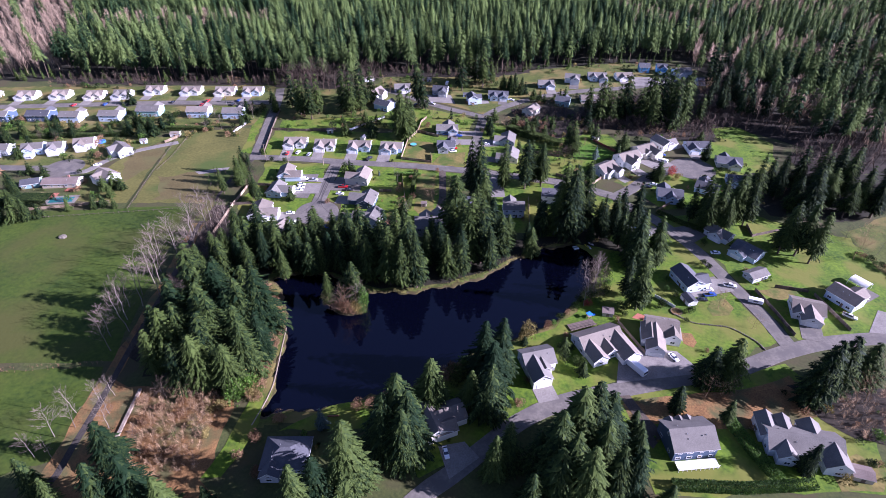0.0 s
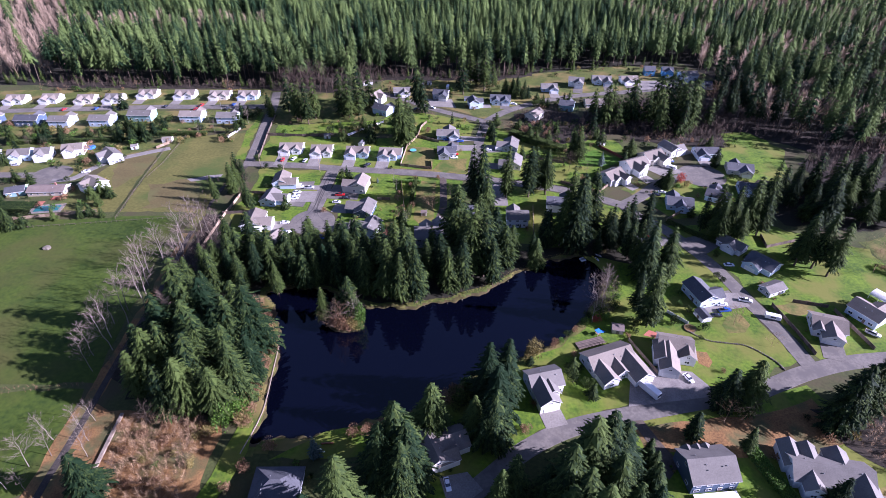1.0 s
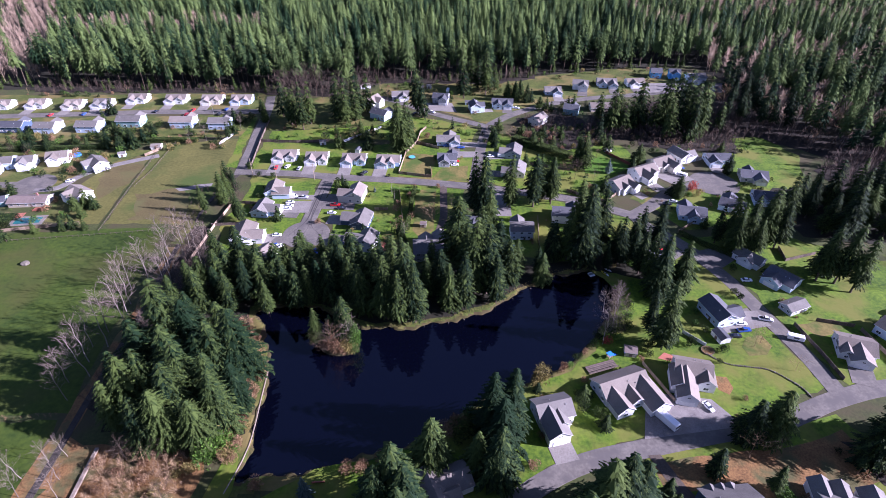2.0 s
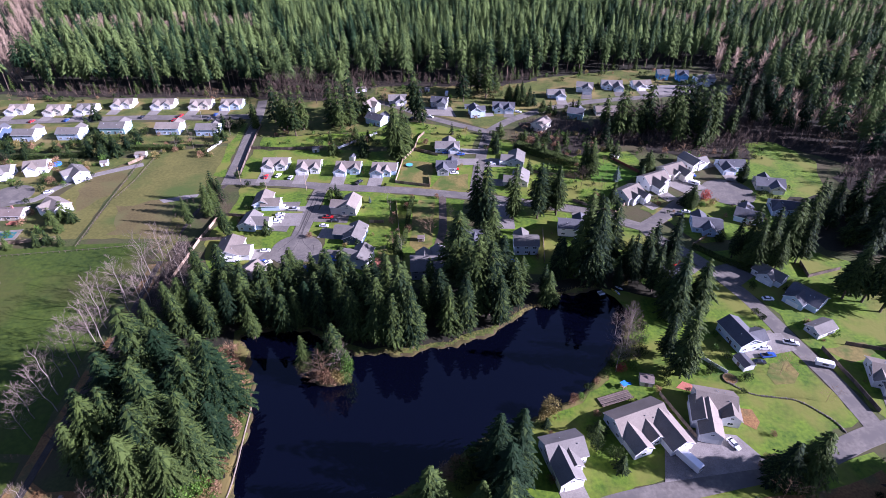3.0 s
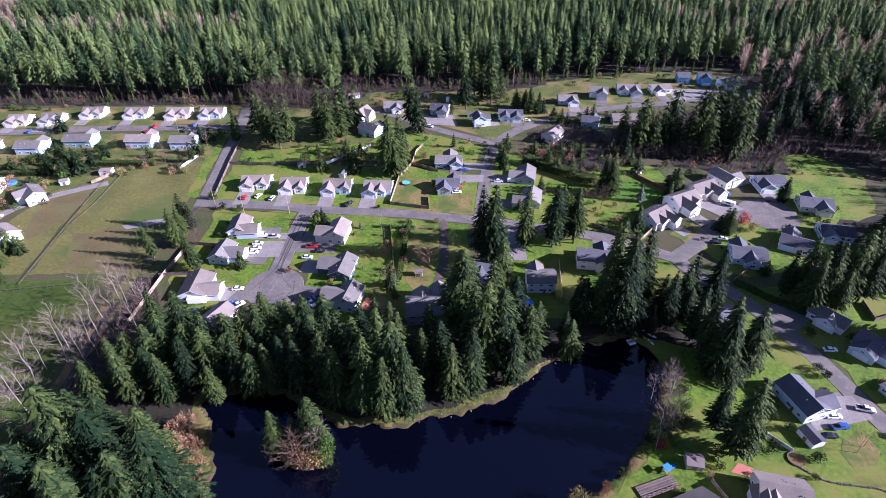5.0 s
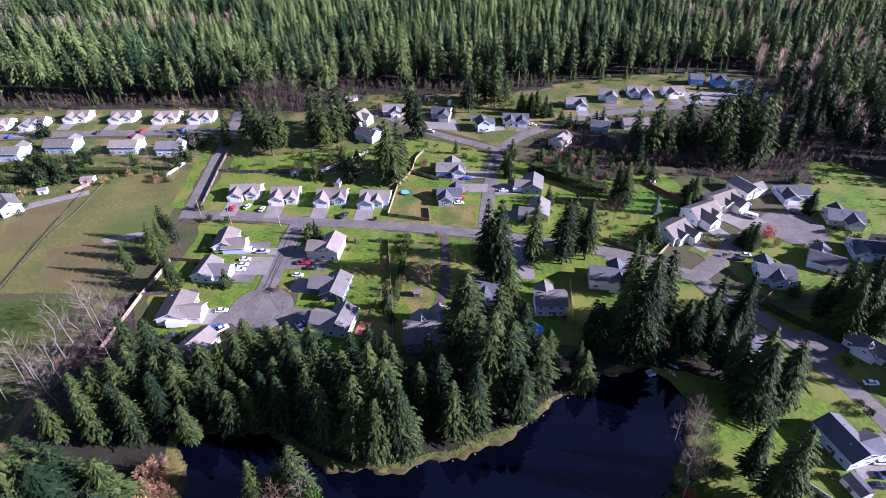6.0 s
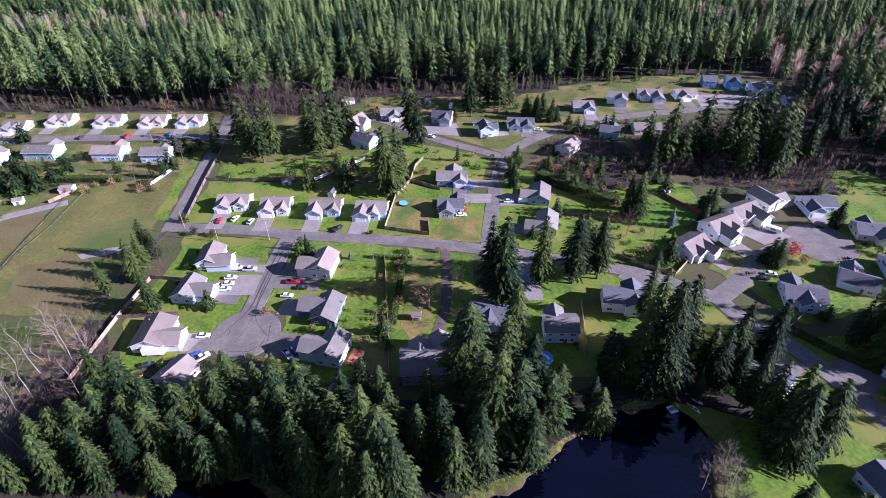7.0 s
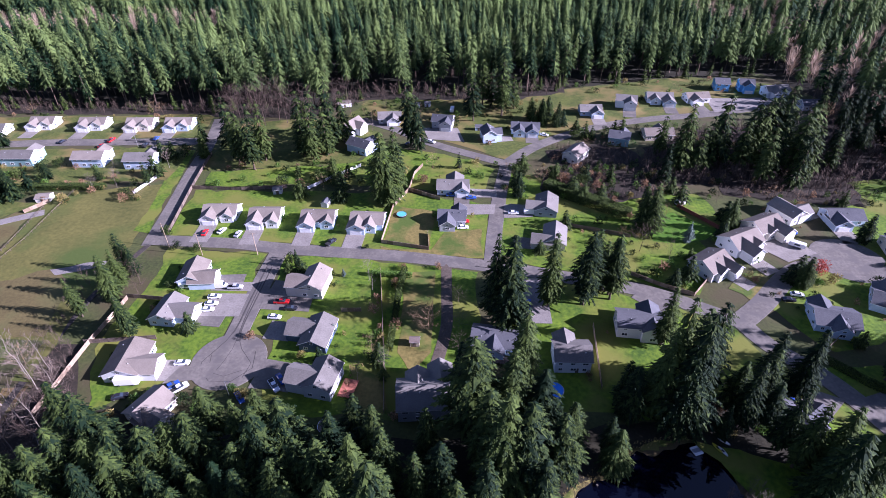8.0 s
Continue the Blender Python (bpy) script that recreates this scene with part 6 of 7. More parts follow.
hedge([(38, 367), (53, 355), (63, 348), (71, 341)], 4.5, 5.0, M_FIR, "tall dark evergreen hedge behind the gardens")
hedge([(113, 262), (122, 252), (134, 242)], 2.0, 2.0, M_FIR, "dark hedge along the street")
hedge([(-300, 345), (-225, 352)], 2.5, 2.5, M_FIR, "dark hedge between gardens")

# thickets
TWIGS = [bare_cloud(20 + s, 46, 0.34, 0.05, 0.008) for s in range(4)]
for step, (poly, gap, lo, hi, mat, lab) in enumerate((
        ([(-111, 134), (-92, 133), (-80, 128), (-84, 112), (-82, 102), (-95, 97), (-110, 103)], 1.9, 1.0, 5.5, M_TWIGPALE, "dense tan bramble and willow thicket"),
        ([(-130, 150), (-118, 145), (-120, 200), (-108, 228), (-128, 262), (-134, 262), (-131, 200)], 2.8, 3, 7.5, M_TWIG, "brown leafless brush along the trail"),
        ([(92, 372), (182, 366), (205, 410), (180, 440), (130, 432), (100, 412), (88, 392)], 3.2, 3, 9, M_TWIG, "grey-brown leafless brush on the knoll"),
        ([(180, 372), (214, 366), (236, 345), (258, 330), (262, 350), (226, 400), (228, 470), (200, 450), (186, 410)], 5.2, 4, 11, M_TWIG, "grey-brown leafless wood on the slope"),
        ([(42, 405), (52, 385), (66, 382), (95, 395), (88, 410), (62, 415)], 2.8, 2, 5, M_TWIG, "reddish brush on the slope"),
        ([(-340, 450), (-150, 451), (-150, 460), (-340, 466)], 4.5, 3, 9, M_TWIG, "brown leafless brush below the forest"),
        ([(-20, 191.8), (-1.6, 196.3), (14, 203.3), (29, 215.3), (47, 227.8), (62, 231.3), (62, 233.5), (46, 230), (28, 218), (13, 206), (-2, 198.5), (-20, 194)], 0.8, 0.5, 1.2, M_LEAFYELLOW, "tan grass fringe on the far bank"),
        ([(36, 362), (60, 352), (88, 362), (98, 392), (62, 384), (40, 385)], 3.0, 1.5, 4.5, M_TWIG, "brown bramble brush behind the gardens"),
        ([(-150, 448), (-92, 446), (-62, 476), (30, 476), (66, 490), (66, 500), (30, 486), (-62, 486), (-94, 458), (-160, 456)], 4.0, 4, 11, M_TWIG, "brown leafless brush at the forest edge"),
        ([(-72, 167), (-70, 128), (-74, 128), (-79, 170), (-88, 190), (-84, 196)], 1.2, 2.2, 5.5, M_LEAFRUST, "rust-brown brush on the bank"),
        ([(64, 215), (73, 218), (76, 200), (68, 188), (60, 186), (68, 203)], 2.2, 2, 6, M_TWIG, "grey brush on the pond's end"),
        ([(-260, 146), (-175, 142), (-136, 146.5), (-136, 143.5), (-175, 138), (-260, 138)], 2.0, 1.0, 2.0, M_LEAFRUST, "red-brown bramble row across the pasture"),
        ([(120, 362), (178, 352), (184, 374), (120, 382)], 3.0, 2, 6, M_TWIG, "dark leafless brush below the knoll"),
        ([(222, 300), (262, 312), (300, 330), (300, 360), (240, 345), (216, 330)], 4.5, 6, 13, M_TWIG, "grey-brown leafless wood beside the meadow"),
        ([(-152, 300), (-140, 302), (-136, 270), (-134, 246), (-140, 246), (-142, 268)], 3.0, 1.5, 5, M_TWIG, "brown bramble brush beside the trail"),
        ([(128, 142), (165, 140), (170, 118), (140, 118), (134, 128)], 3.2, 2.5, 7, M_TWIGPALE, "pale leafless brush beside the houses"))):
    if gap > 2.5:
        # floor sheet, shade painted in by the dark litter; step 14 is dry grass
        patch("brush_floor", poly, 0.066 + 0.005 * step, M_GOLD if step == 14 else M_SHADEBRUSHFLOOR, "litter under brush, darkened for shade unless golden grass", "brush floor", 1.5)
    scatter("brush", TWIGS, fill(poly, gap, int(abs(poly[0][0])), lo, hi), mat, lab, "brush", int(abs(poly[0][1])), 0.22)


# ---- fences ----
FENCE = dict(wood=(M_WOOD, 1.8, "weathered board fence between gardens"), dark=(M_DARKWOOD, 1.8, "dark weathered board fence"), white=(M_WHITEPAINT, 1.6, "white painted board fence"), red=(surface("red_stain", (0.16, 0.045, 0.03), (0.28, 0.09, 0.06), 0.85, 0.5, 4, 0.2), 1.8, "red-stained wooden board fence"), wire=(M_DARKWOOD, 1.2, "low post and rail pasture fence"))
FENCE_MESH = {}


def fence_meshes(style):
    material, h, _ = FENCE[style]
    if style not in FENCE_MESH:
        bm = bmesh.new()
        if style == "wire":
            add_box(bm, 0.5, 0, 0.95, 1.0, 0.05, 0.12)
        else:
            rows = []
            for k in range(33):
                d = 0.05 if k % 4 else 0.02
                rows.append([bm.verts.new((k / 32, sy * d, z)) for sy, z in ((-1, 0.03), (1, 0.03), (1, h), (-1, h))])
            for r0, r1 in zip(rows, rows[1:]):
                for k in range(4):
                    bm.faces.new((r0[k], r0[(k + 1) % 4], r1[(k + 1) % 4], r1[k]))
            bm.faces.new(rows[0])
            bm.faces.new(rows[-1])
        FENCE_MESH[style] = (mesh_of("panel", bm, material), mesh_of("post", box(0, 0, h / 2, 0.14, 0.14, h + 0.3, 0.02), material))
    return FENCE_MESH[style]


def fence(pts, style):
    panel, post = fence_meshes(style)
    f = thing("fence", pose(*pts[0], 0), FENCE[style][2], "fence", "garden fences")
    o = Vector((*pts[0], 0))
    for a, b in zip(pts, pts[1:]):
        a, b = Vector((*a, 0)), Vector((*b, 0))
        n = max(1, round((b - a).length / 2.6))
        yaw = math.degrees(math.atan2(b.y - a.y, b.x - a.x))
        for k in range(n):
            p = a.lerp(b, k / n) - o
            child("panel", panel, f, pose(p.x, p.y, 0, 0, 0, yaw) @ Matrix.Diagonal(((b - a).length / n, 1, 1, 1)))
            child("post", post, f, pose(p.x, p.y, 0, 0, 0, yaw))
    p = Vector((*pts[-1], 0)) - o
    child("post", post, f, pose(p.x, p.y, 0))


# ---- vehicles ----
def lofted(sections, material, name):
    """A closed body from cross-sections along x: (x, half width, low, high, half width above)."""
    bm = bmesh.new()
    rings = []
    for x, w, lo, hi, wt in sections:
        rings.append([bm.verts.new(p) for p in ((x, -w, lo), (x, w, lo), (x, w, lo + (hi - lo) * 0.6), (x, wt, hi), (x, -wt, hi), (x, -w, lo + (hi - lo) * 0.6))])
    for a, b in zip(rings, rings[1:]):
        for k in range(6):
            bm.faces.new((a[k], a[(k + 1) % 6], b[(k + 1) % 6], b[k]))
    bm.faces.new(rings[0])
    bm.faces.new(rings[-1])
    return mesh_of(name, bm, material)


SHAPES = {
    "sedan": ([(-2.35, 0.8, 0.35, 0.9, 0.75), (-2.2, 0.9, 0.3, 1.0, 0.82), (0.9, 0.92, 0.28, 1.0, 0.85), (2.2, 0.85, 0.3, 0.85, 0.75), (2.4, 0.7, 0.38, 0.7, 0.6)], [(-1.9, 0.78, 0.98, 1.0, 0.7), (-1.1, 0.78, 0.98, 1.45, 0.62), (0.3, 0.78, 0.98, 1.48, 0.62), (1.1, 0.78, 0.98, 1.0, 0.7)], 1.45),
    "pickup": ([(-2.8, 0.92, 0.5, 1.15, 0.92), (0.0, 0.95, 0.45, 1.15, 0.92), (1.0, 0.95, 0.45, 1.2, 0.9), (2.6, 0.92, 0.45, 1.1, 0.85), (2.8, 0.85, 0.5, 0.95, 0.75)], [(-0.8, 0.82, 1.13, 1.2, 0.78), (-0.6, 0.82, 1.13, 1.88, 0.7), (0.6, 0.82, 1.13, 1.88, 0.7), (1.4, 0.82, 1.13, 1.2, 0.75)], 1.8),
    "van": ([(-3.0, 1.0, 0.4, 2.4, 0.95), (1.2, 1.0, 0.4, 2.4, 0.95), (1.9, 1.0, 0.4, 1.4, 0.9), (2.7, 0.9, 0.45, 1.1, 0.8)], [(1.0, 0.9, 1.5, 2.25, 0.85), (1.5, 0.9, 1.5, 2.1, 0.82), (1.95, 0.88, 1.35, 1.5, 0.82)], 1.8),
    "trailer": ([(-3.0, 1.1, 0.5, 2.3, 1.05), (2.7, 1.1, 0.5, 2.3, 1.05), (3.0, 1.0, 0.6, 2.0, 0.95)], [(-1.0, 1.12, 1.2, 1.9, 1.1), (1.0, 1.12, 1.2, 1.9, 1.1)], 0.6),
    "motorhome": ([(-3.4, 1.15, 0.5, 2.9, 1.1), (2.2, 1.15, 0.5, 2.9, 1.1), (2.8, 1.1, 0.5, 2.7, 1.0), (3.1, 1.05, 0.5, 1.4, 0.95), (3.7, 0.95, 0.5, 1.1, 0.85)], [(2.6, 1.02, 1.3, 2.0, 0.95), (3.15, 1.0, 1.3, 1.45, 0.92)], 2.2),
    "coach": ([(-5.0, 1.25, 0.5, 3.2, 1.2), (4.6, 1.25, 0.5, 3.2, 1.2), (5.0, 1.15, 0.6, 3.0, 1.1)], [(4.7, 1.1, 1.6, 2.7, 1.05), (5.06, 1.05, 1.6, 2.6, 1.0)], 3.2),
}
bm = bmesh.new()
add_tube(bm, (0, -0.12, 0), (0, 0.12, 0), 0.34, 0.34, 14)
ME_WHEEL = mesh_of("wheel", bm, M_TIRE)
bm = bmesh.new()
add_tube(bm, (0, -0.13, 0), (0, 0.13, 0), 0.19, 0.19, 10)
ME_RIM = mesh_of("rim", bm, M_METAL)
ME_LAMP = mesh_of("headlight", box(0, 0, 0, 0.08, 0.3, 0.14, 0.02), plain("lamp_lens", (0.7, 0.7, 0.68), 0.15))
CARS = {}
CAR_WORDS = dict(sedan="sedan", pickup="pickup truck", van="delivery van", trailer="covered trailer", motorhome="small motorhome", coach="long motorhome coach")


def vehicle(x, y, yaw, kind, paint):
    m = pose(x, y, 0.135, 0, 0, yaw)
    if (kind, paint) in CARS:
        return copy_thing(CARS[kind, paint], m)
    body, cabin, axle = SHAPES[kind]
    c = thing("trailer" if kind == "trailer" else "car", m, paint + " " + CAR_WORDS[kind] + " parked beside a house", "trailer" if kind == "trailer" else "vehicle", "parked vehicles")
    b = child("body", lofted(body, PAINTS[paint], "body"), c)
    child("window", lofted(cabin, M_GLASS, "window"), b)
    if kind in ("sedan", "pickup"):
        x0, x1 = cabin[1][0], cabin[2][0]
        child("roof", mesh_of("roof", box((x0 + x1) / 2, 0, cabin[1][3] + 0.01, x1 - x0 + 0.1, 1.3, 0.07, 0.03), PAINTS[paint]), b)
    if kind == "pickup":
        child("cargo_bed", mesh_of("cargo_bed", box(-1.8, 0, 1.16, 1.8, 1.55, 0.06), M_TIRE), b, None, "dark open cargo bed")
    for sx in (-1, 1):
        for sy in (-1, 1):
            w = child("wheel", ME_WHEEL, c, pose(sx * axle, sy * (body[1][1] - 0.1), 0.34))
            child("rim", ME_RIM, w)
    if kind != "trailer":
        for sy in (-1, 1):
            child("headlight", ME_LAMP, b, pose(body[-1][0] - 0.04, sy * body[-1][1] * 0.75, body[-1][3] - 0.12))
    CARS[kind, paint] = c
    return c


fence([(-32.1, 350.1), (-34.3, 321.6), (-14.5, 317.2), (-15.5, 328.3)], "wood")
fence([(-31.6, 350.1), (-26.3, 363.8), (-11.3, 355.6)], "wood")
fence([(-125.5, 327), (-131, 369.2), (-134, 399.4)], "dark")
fence([(-131.1, 363.9), (-105.9, 362.5), (-84.8, 365.3)], "dark")
fence([(-74.6, 364.0), (-63, 377), (-52.6, 387.2)], "white")
fence([(-125.5, 231.3), (-124.9, 246.9), (-124.4, 263.8), (-123.1, 276.2), (-122.5, 285.3)], "wood")
fence([(-122.9, 286.2), (-103.1, 284.4)], "dark")
fence([(-126.0, 263.2), (-103.1, 265.9)], "dark")
fence([(43.5, 275.0), (41.2, 248.5)], "wood")
fence([(63.0, 302.9), (72.2, 296.6), (82.8, 291.3), (90.9, 300.5)], "wood")
fence([(95.0, 351.6), (107.3, 334.3)], "red")
fence([(-185.7, 302.3), (-184.1, 320.9), (-185.9, 362.2)], "wire")
fence([(-156.2, 358.4), (-151.6, 375.5)], "white")
fence([(139.4, 196.9), (142.2, 180.3), (143.6, 168.0)], "dark")
fence([(149.6, 199.4), (163.2, 196.1)], "dark")
fence([(164.8, 194.2), (168.4, 171.5)], "dark")
fence([(-236.5, 245.2), (-172.0, 255.0), (-154.2, 258.1)], "wire")
fence([(113.1, 262.8), (125.6, 273.1)], "wood")
fence([(71.8, 174.1), (78.5, 156.7)], "wood")
fence([(92.3, 191.2), (99.0, 184.0)], "white")
fence([(-43.5, 280.4), (-36.5, 280.7)], "wood")
fence([(-32.3, 303.1), (-26.0, 259.8), (-23.4, 238.0)], "wood")
fence([(-182.0, 256.9), (-187.0, 297.4), (-191.7, 345.8)], "wire")
fence([(-197.6, 341.1), (-191.7, 350.4)], "wood")
fence([(173.0, 245.7), (156.0, 239.9), (157.4, 250.3)], "dark")
fence([(-195.8, 263.6), (-236.2, 254.5)], "wood")
fence([(-26.3, 362.8), (-24.8, 379.2), (-21.2, 388.1)], "wood")
vehicle(-109.8, 326.8, 90, "sedan", "red")
vehicle(-103.1, 328.3, 70, "sedan", "white")
vehicle(-95.4, 326.0, 80, "sedan", "silver")
vehicle(-55.0, 320.8, 60, "pickup", "black")
vehicle(-0.9, 337.1, 5, "pickup", "red")
vehicle(-0.8, 332.8, 5, "sedan", "white")
vehicle(2.9, 356.9, 5, "sedan", "blue")
vehicle(-6.2, 359.1, 0, "sedan", "blue")
vehicle(21.5, 344.6, 0, "sedan", "white")
vehicle(29.0, 344.8, 5, "van", "white")
vehicle(-18.2, 414.8, -30, "sedan", "white")
vehicle(56.8, 443.7, -60, "sedan", "silver")
vehicle(44.2, 424.3, -20, "sedan", "white")
vehicle(130.3, 329.1, -40, "sedan", "silver")
vehicle(133.8, 322.2, -35, "trailer", "white")
vehicle(136.2, 332.2, -40, "sedan", "blue")
vehicle(101.1, 248.9, 40, "sedan", "red")
vehicle(95.0, 247.4, -45, "pickup", "blue")
vehicle(119.8, 292.4, -10, "sedan", "white")
vehicle(22.4, 284.6, 80, "pickup", "blue")
vehicle(-222.4, 412.1, 80, "sedan", "black")
vehicle(-195.8, 414.2, 80, "pickup", "red")
vehicle(-171.8, 417.1, 85, "sedan", "blue")
vehicle(-7.6, 457.9, 85, "trailer", "white")
vehicle(-30.3, 412.3, 40, "sedan", "black")
vehicle(115.5, 289.6, -5, "sedan", "black")
vehicle(-91.0, 286.7, 5, "sedan", "white")
vehicle(-90.7, 283.0, 5, "sedan", "white")
vehicle(-91.0, 279.9, 5, "sedan", "white")
vehicle(-85.0, 291.9, 3, "pickup", "silver")
vehicle(-91.0, 292.5, 3, "van", "white")
vehicle(-102.8, 292.2, 3, "trailer", "white")
vehicle(-65.6, 284.4, 0, "pickup", "red")
vehicle(-61.6, 281.2, 0, "sedan", "black")
vehicle(-66.1, 276.6, -3, "sedan", "white")
vehicle(-89.8, 255.2, 5, "sedan", "white")
vehicle(-86.5, 245.1, 45, "pickup", "white")
vehicle(-89.3, 245.5, 45, "pickup", "blue")
vehicle(-57.9, 246.7, -50, "pickup", "white")
vehicle(-56.5, 249.4, -50, "sedan", "blue")
vehicle(-67.0, 242.2, -50, "sedan", "blue")
vehicle(-103.4, 247.0, 5, "motorhome", "white")
vehicle(-103.1, 241.7, 20, "sedan", "black")
vehicle(89.5, 154.4, -65, "sedan", "white")
vehicle(72.6, 148.5, -55, "coach", "white")
vehicle(-0.3, 109.3, -75, "sedan", "white")
vehicle(117.4, 192.6, 8, "pickup", "blue")
vehicle(117.8, 196.5, 0, "sedan", "white")
vehicle(129.0, 199.3, -15, "pickup", "white")
vehicle(135.9, 188.5, -20, "trailer", "white")
vehicle(172.8, 180.0, -40, "pickup", "white")
vehicle(131.7, 224.8, 0, "sedan", "white")
vehicle(71.2, 166.7, -60, "sedan", "silver")
vehicle(-296.9, 403.8, 80, "sedan", "red")
vehicle(-273.4, 406.0, 85, "sedan", "blue")
vehicle(-197.7, 407.2, 85, "sedan", "red")
vehicle(-275.3, 315.1, 10, "sedan", "silver")
vehicle(112.8, 189.4, 0, "sedan", "black")
vehicle(-226.4, 307.8, 25, "sedan", "white")
vehicle(-238.0, 288.2, 5, "sedan", "white")
vehicle(-173.6, 408.3, 85, "pickup", "black")
fence([(42.7, 335.7), (68.5, 327.5)], "dark")



# ---- small buildings and garden things ----
def shed(x, y, yaw, L, W, wall, roof, label):
    s = thing("shed", pose(x, y, 0, 0, 0, yaw), label, "shed", "garden sheds")
    part("wall", prism_mesh(L, W, 2.2, 0.9), WALLS[wall], s)
    child("roof", mesh_of("roof", gable_roof(L, W, 2.2, 0.9, 0.25, 0.12), ROOFS[roof], M_WHITEPAINT), s)
    child("door", ME_DOOR, s, pose(0, -W / 2 - 0.04, 1.0) @ Matrix.Diagonal((1.2, 1, 0.9, 1)))


for a in ((-195, 352.5, 8, 6, 5, "cream", "tan", "small tan-roofed garden shed beside the meadow"), (80.5, 337.5, 80, 4, 3, "white", "grey", "small white garden shed on a lawn"), (97, 354, 30, 4, 3, "white", "grey", "small white shed beside a red fence"), (68.5, 179.5, -10, 4.5, 4, "tan", "brown", "small brown shed under firs"), (106.5, 188.5, -74, 6, 4.5, "white", "slate", "small white garage with a dark roof"), (134.5, 105, -15, 6, 5, "tan", "brown", "brown garden shed beside the hedge"), (-16.4, 265.5, 0, 3, 2.5, "tan", "brown", "little reddish playhouse beside the gravel lane"), (-88, 361, 10, 4, 3.5, "grey", "grey", "grey shed beside the back fence"), (-63, 350, 80, 4, 3, "white", "slate", "narrow shed between two gardens"), (-23, 466, 0, 3.5, 3.5, "white", "grey", "small white hut at the forest edge"), (-29, 464, 0, 3, 3, "pale_blue", "slate", "small blue hut at the forest edge"), (8, 432, 0, 4, 3, "pale_blue", "slate", "small shed beside the forest street"), (-75, 466, 20, 8, 6, "white", "tan", "white shed at the forest edge"), (-212, 341, 20, 4, 3.5, "pale_blue", "grey", "pale shed behind a house")):
    shed(*a)


def carport(x, y, yaw):
    c = thing("carport", pose(x, y, 0, 0, 0, yaw), "white metal carport beside a house", "carport")
    bm = bmesh.new()
    n = 10
    prev = None
    for k in range(n + 1):
        a = math.pi * k / n
        row = [bm.verts.new((sx * 4, -3.2 * math.cos(a), 2.4 + 1.1 * math.sin(a))) for sx in (-1, 1)]
        if prev:
            bm.faces.new((*prev, row[1], row[0]))
        prev = row
    bmesh.ops.solidify(bm, geom=bm.faces[:], thickness=0.08)
    part("canopy", bm, M_WHITEPAINT, c)
    for sx in (-3.8, 0, 3.8):
        for sy in (-3.1, 3.1):
            part("post", box(sx, sy, 1.2, 0.12, 0.12, 2.5), M_WHITEPAINT, c)


carport(189, 201.5, -58)


def round_tub(name, x, y, r, h, wall, inside, label, category):
    t = thing(name, pose(x, y, 0), label, category)
    bm = bmesh.new()
    add_tube(bm, (0, 0, 0), (0, 0, h), r, r, 28)
    part("wall", bm, wall, t)
    bm = bmesh.new()
    add_tube(bm, (0, 0, h), (0, 0, h + 0.06), r * 0.93, r * 0.93, 28)
    part("cover", bm, inside, t)
    bm = bmesh.new()
    for k in range(28):
        a, b = 6.283 * k / 28, 6.283 * (k + 1) / 28
        add_tube(bm, (r * math.cos(a), r * math.sin(a), h + 0.05), (r * math.cos(b), r * math.sin(b), h + 0.05), 0.1, 0.1, 5)
    part("rim", bm, wall if name == "fire_pit" else M_METAL, t)


round_tub("pool", 26.7, 247, 2.9, 1.1, M_PLASTICBLUE, M_PLASTICBLUE, "round blue above-ground swimming pool on a lawn", "pool")
round_tub("pool", -241.5, 341, 2.6, 1.0, M_PLASTICBLUE, M_PLASTICBLUE, "round blue above-ground pool in a garden", "pool")
round_tub("trampoline", -39, 233, 2.6, 0.8, M_TIRE, M_DARKWOOD, "round trampoline with a dark mat", "trampoline")
round_tub("trampoline", -27.8, 342.3, 2.2, 0.8, M_TIRE, plain("turquoise_mat", (0.08, 0.38, 0.34), 0.7), "round turquoise trampoline on a lawn", "trampoline")
round_tub("fire_pit", 99, 181.5, 2.4, 0.35, M_DARKWOOD, M_LEAFLITTER, "round stone fire pit on brown mulch", "fire pit")
pool = thing("swimming_pool", pose(-225, 266, 0, 0, 0, 8), "turquoise in-ground swimming pool with a pale surround", "pool")
part("surround", box(0, 0, 0.08, 17, 9, 0.16, 0.03), M_CONCRETE, pool)
part("pool_water", box(0, 0, 0.13, 13, 5.5, 0.12), plain("pool_water", (0.03, 0.16, 0.16), 0.05), pool)


def deck(x, y, yaw, L, W, h, material, label):
    d = thing("deck", pose(x, y, 0, 0, 0, yaw), label, "deck")
    n = int(W / 0.3)
    me = mesh_of("plank", box(0, 0, 0, L, 0.27, 0.06), material)
    for k in range(n):
        child("plank", me, d, pose(0, -W / 2 + 0.15 + 0.3 * k, h))
    post = mesh_of("post", box(0, 0, (h + 0.9) / 2, 0.12, 0.12, h + 0.9), material)
    for k in range(int(L / 1.5) + 1):
        child("post", post, d, pose(-L / 2 + 0.1 + k * 1.5, -W / 2 + 0.1, 0))
    part("rail", box(0, -W / 2 + 0.1, h + 0.9, L, 0.12, 0.08), material, d)
    return d


deck(-35.2, 246.5, -11, 4.5, 7, 0.7, M_REDWOOD, "red cedar deck behind a white house")
deck(82.5, 107, 7, 14, 3.5, 1.2, M_WHITEPAINT, "white painted deck behind a blue house")
deck(56, 172, 20, 12, 4, 0.5, M_DARKWOOD, "cluttered grey deck facing the pond")
deck(-233.5, 270.5, 8, 7, 5, 0.4, M_REDWOOD, "red-stained deck beside a swimming pool")
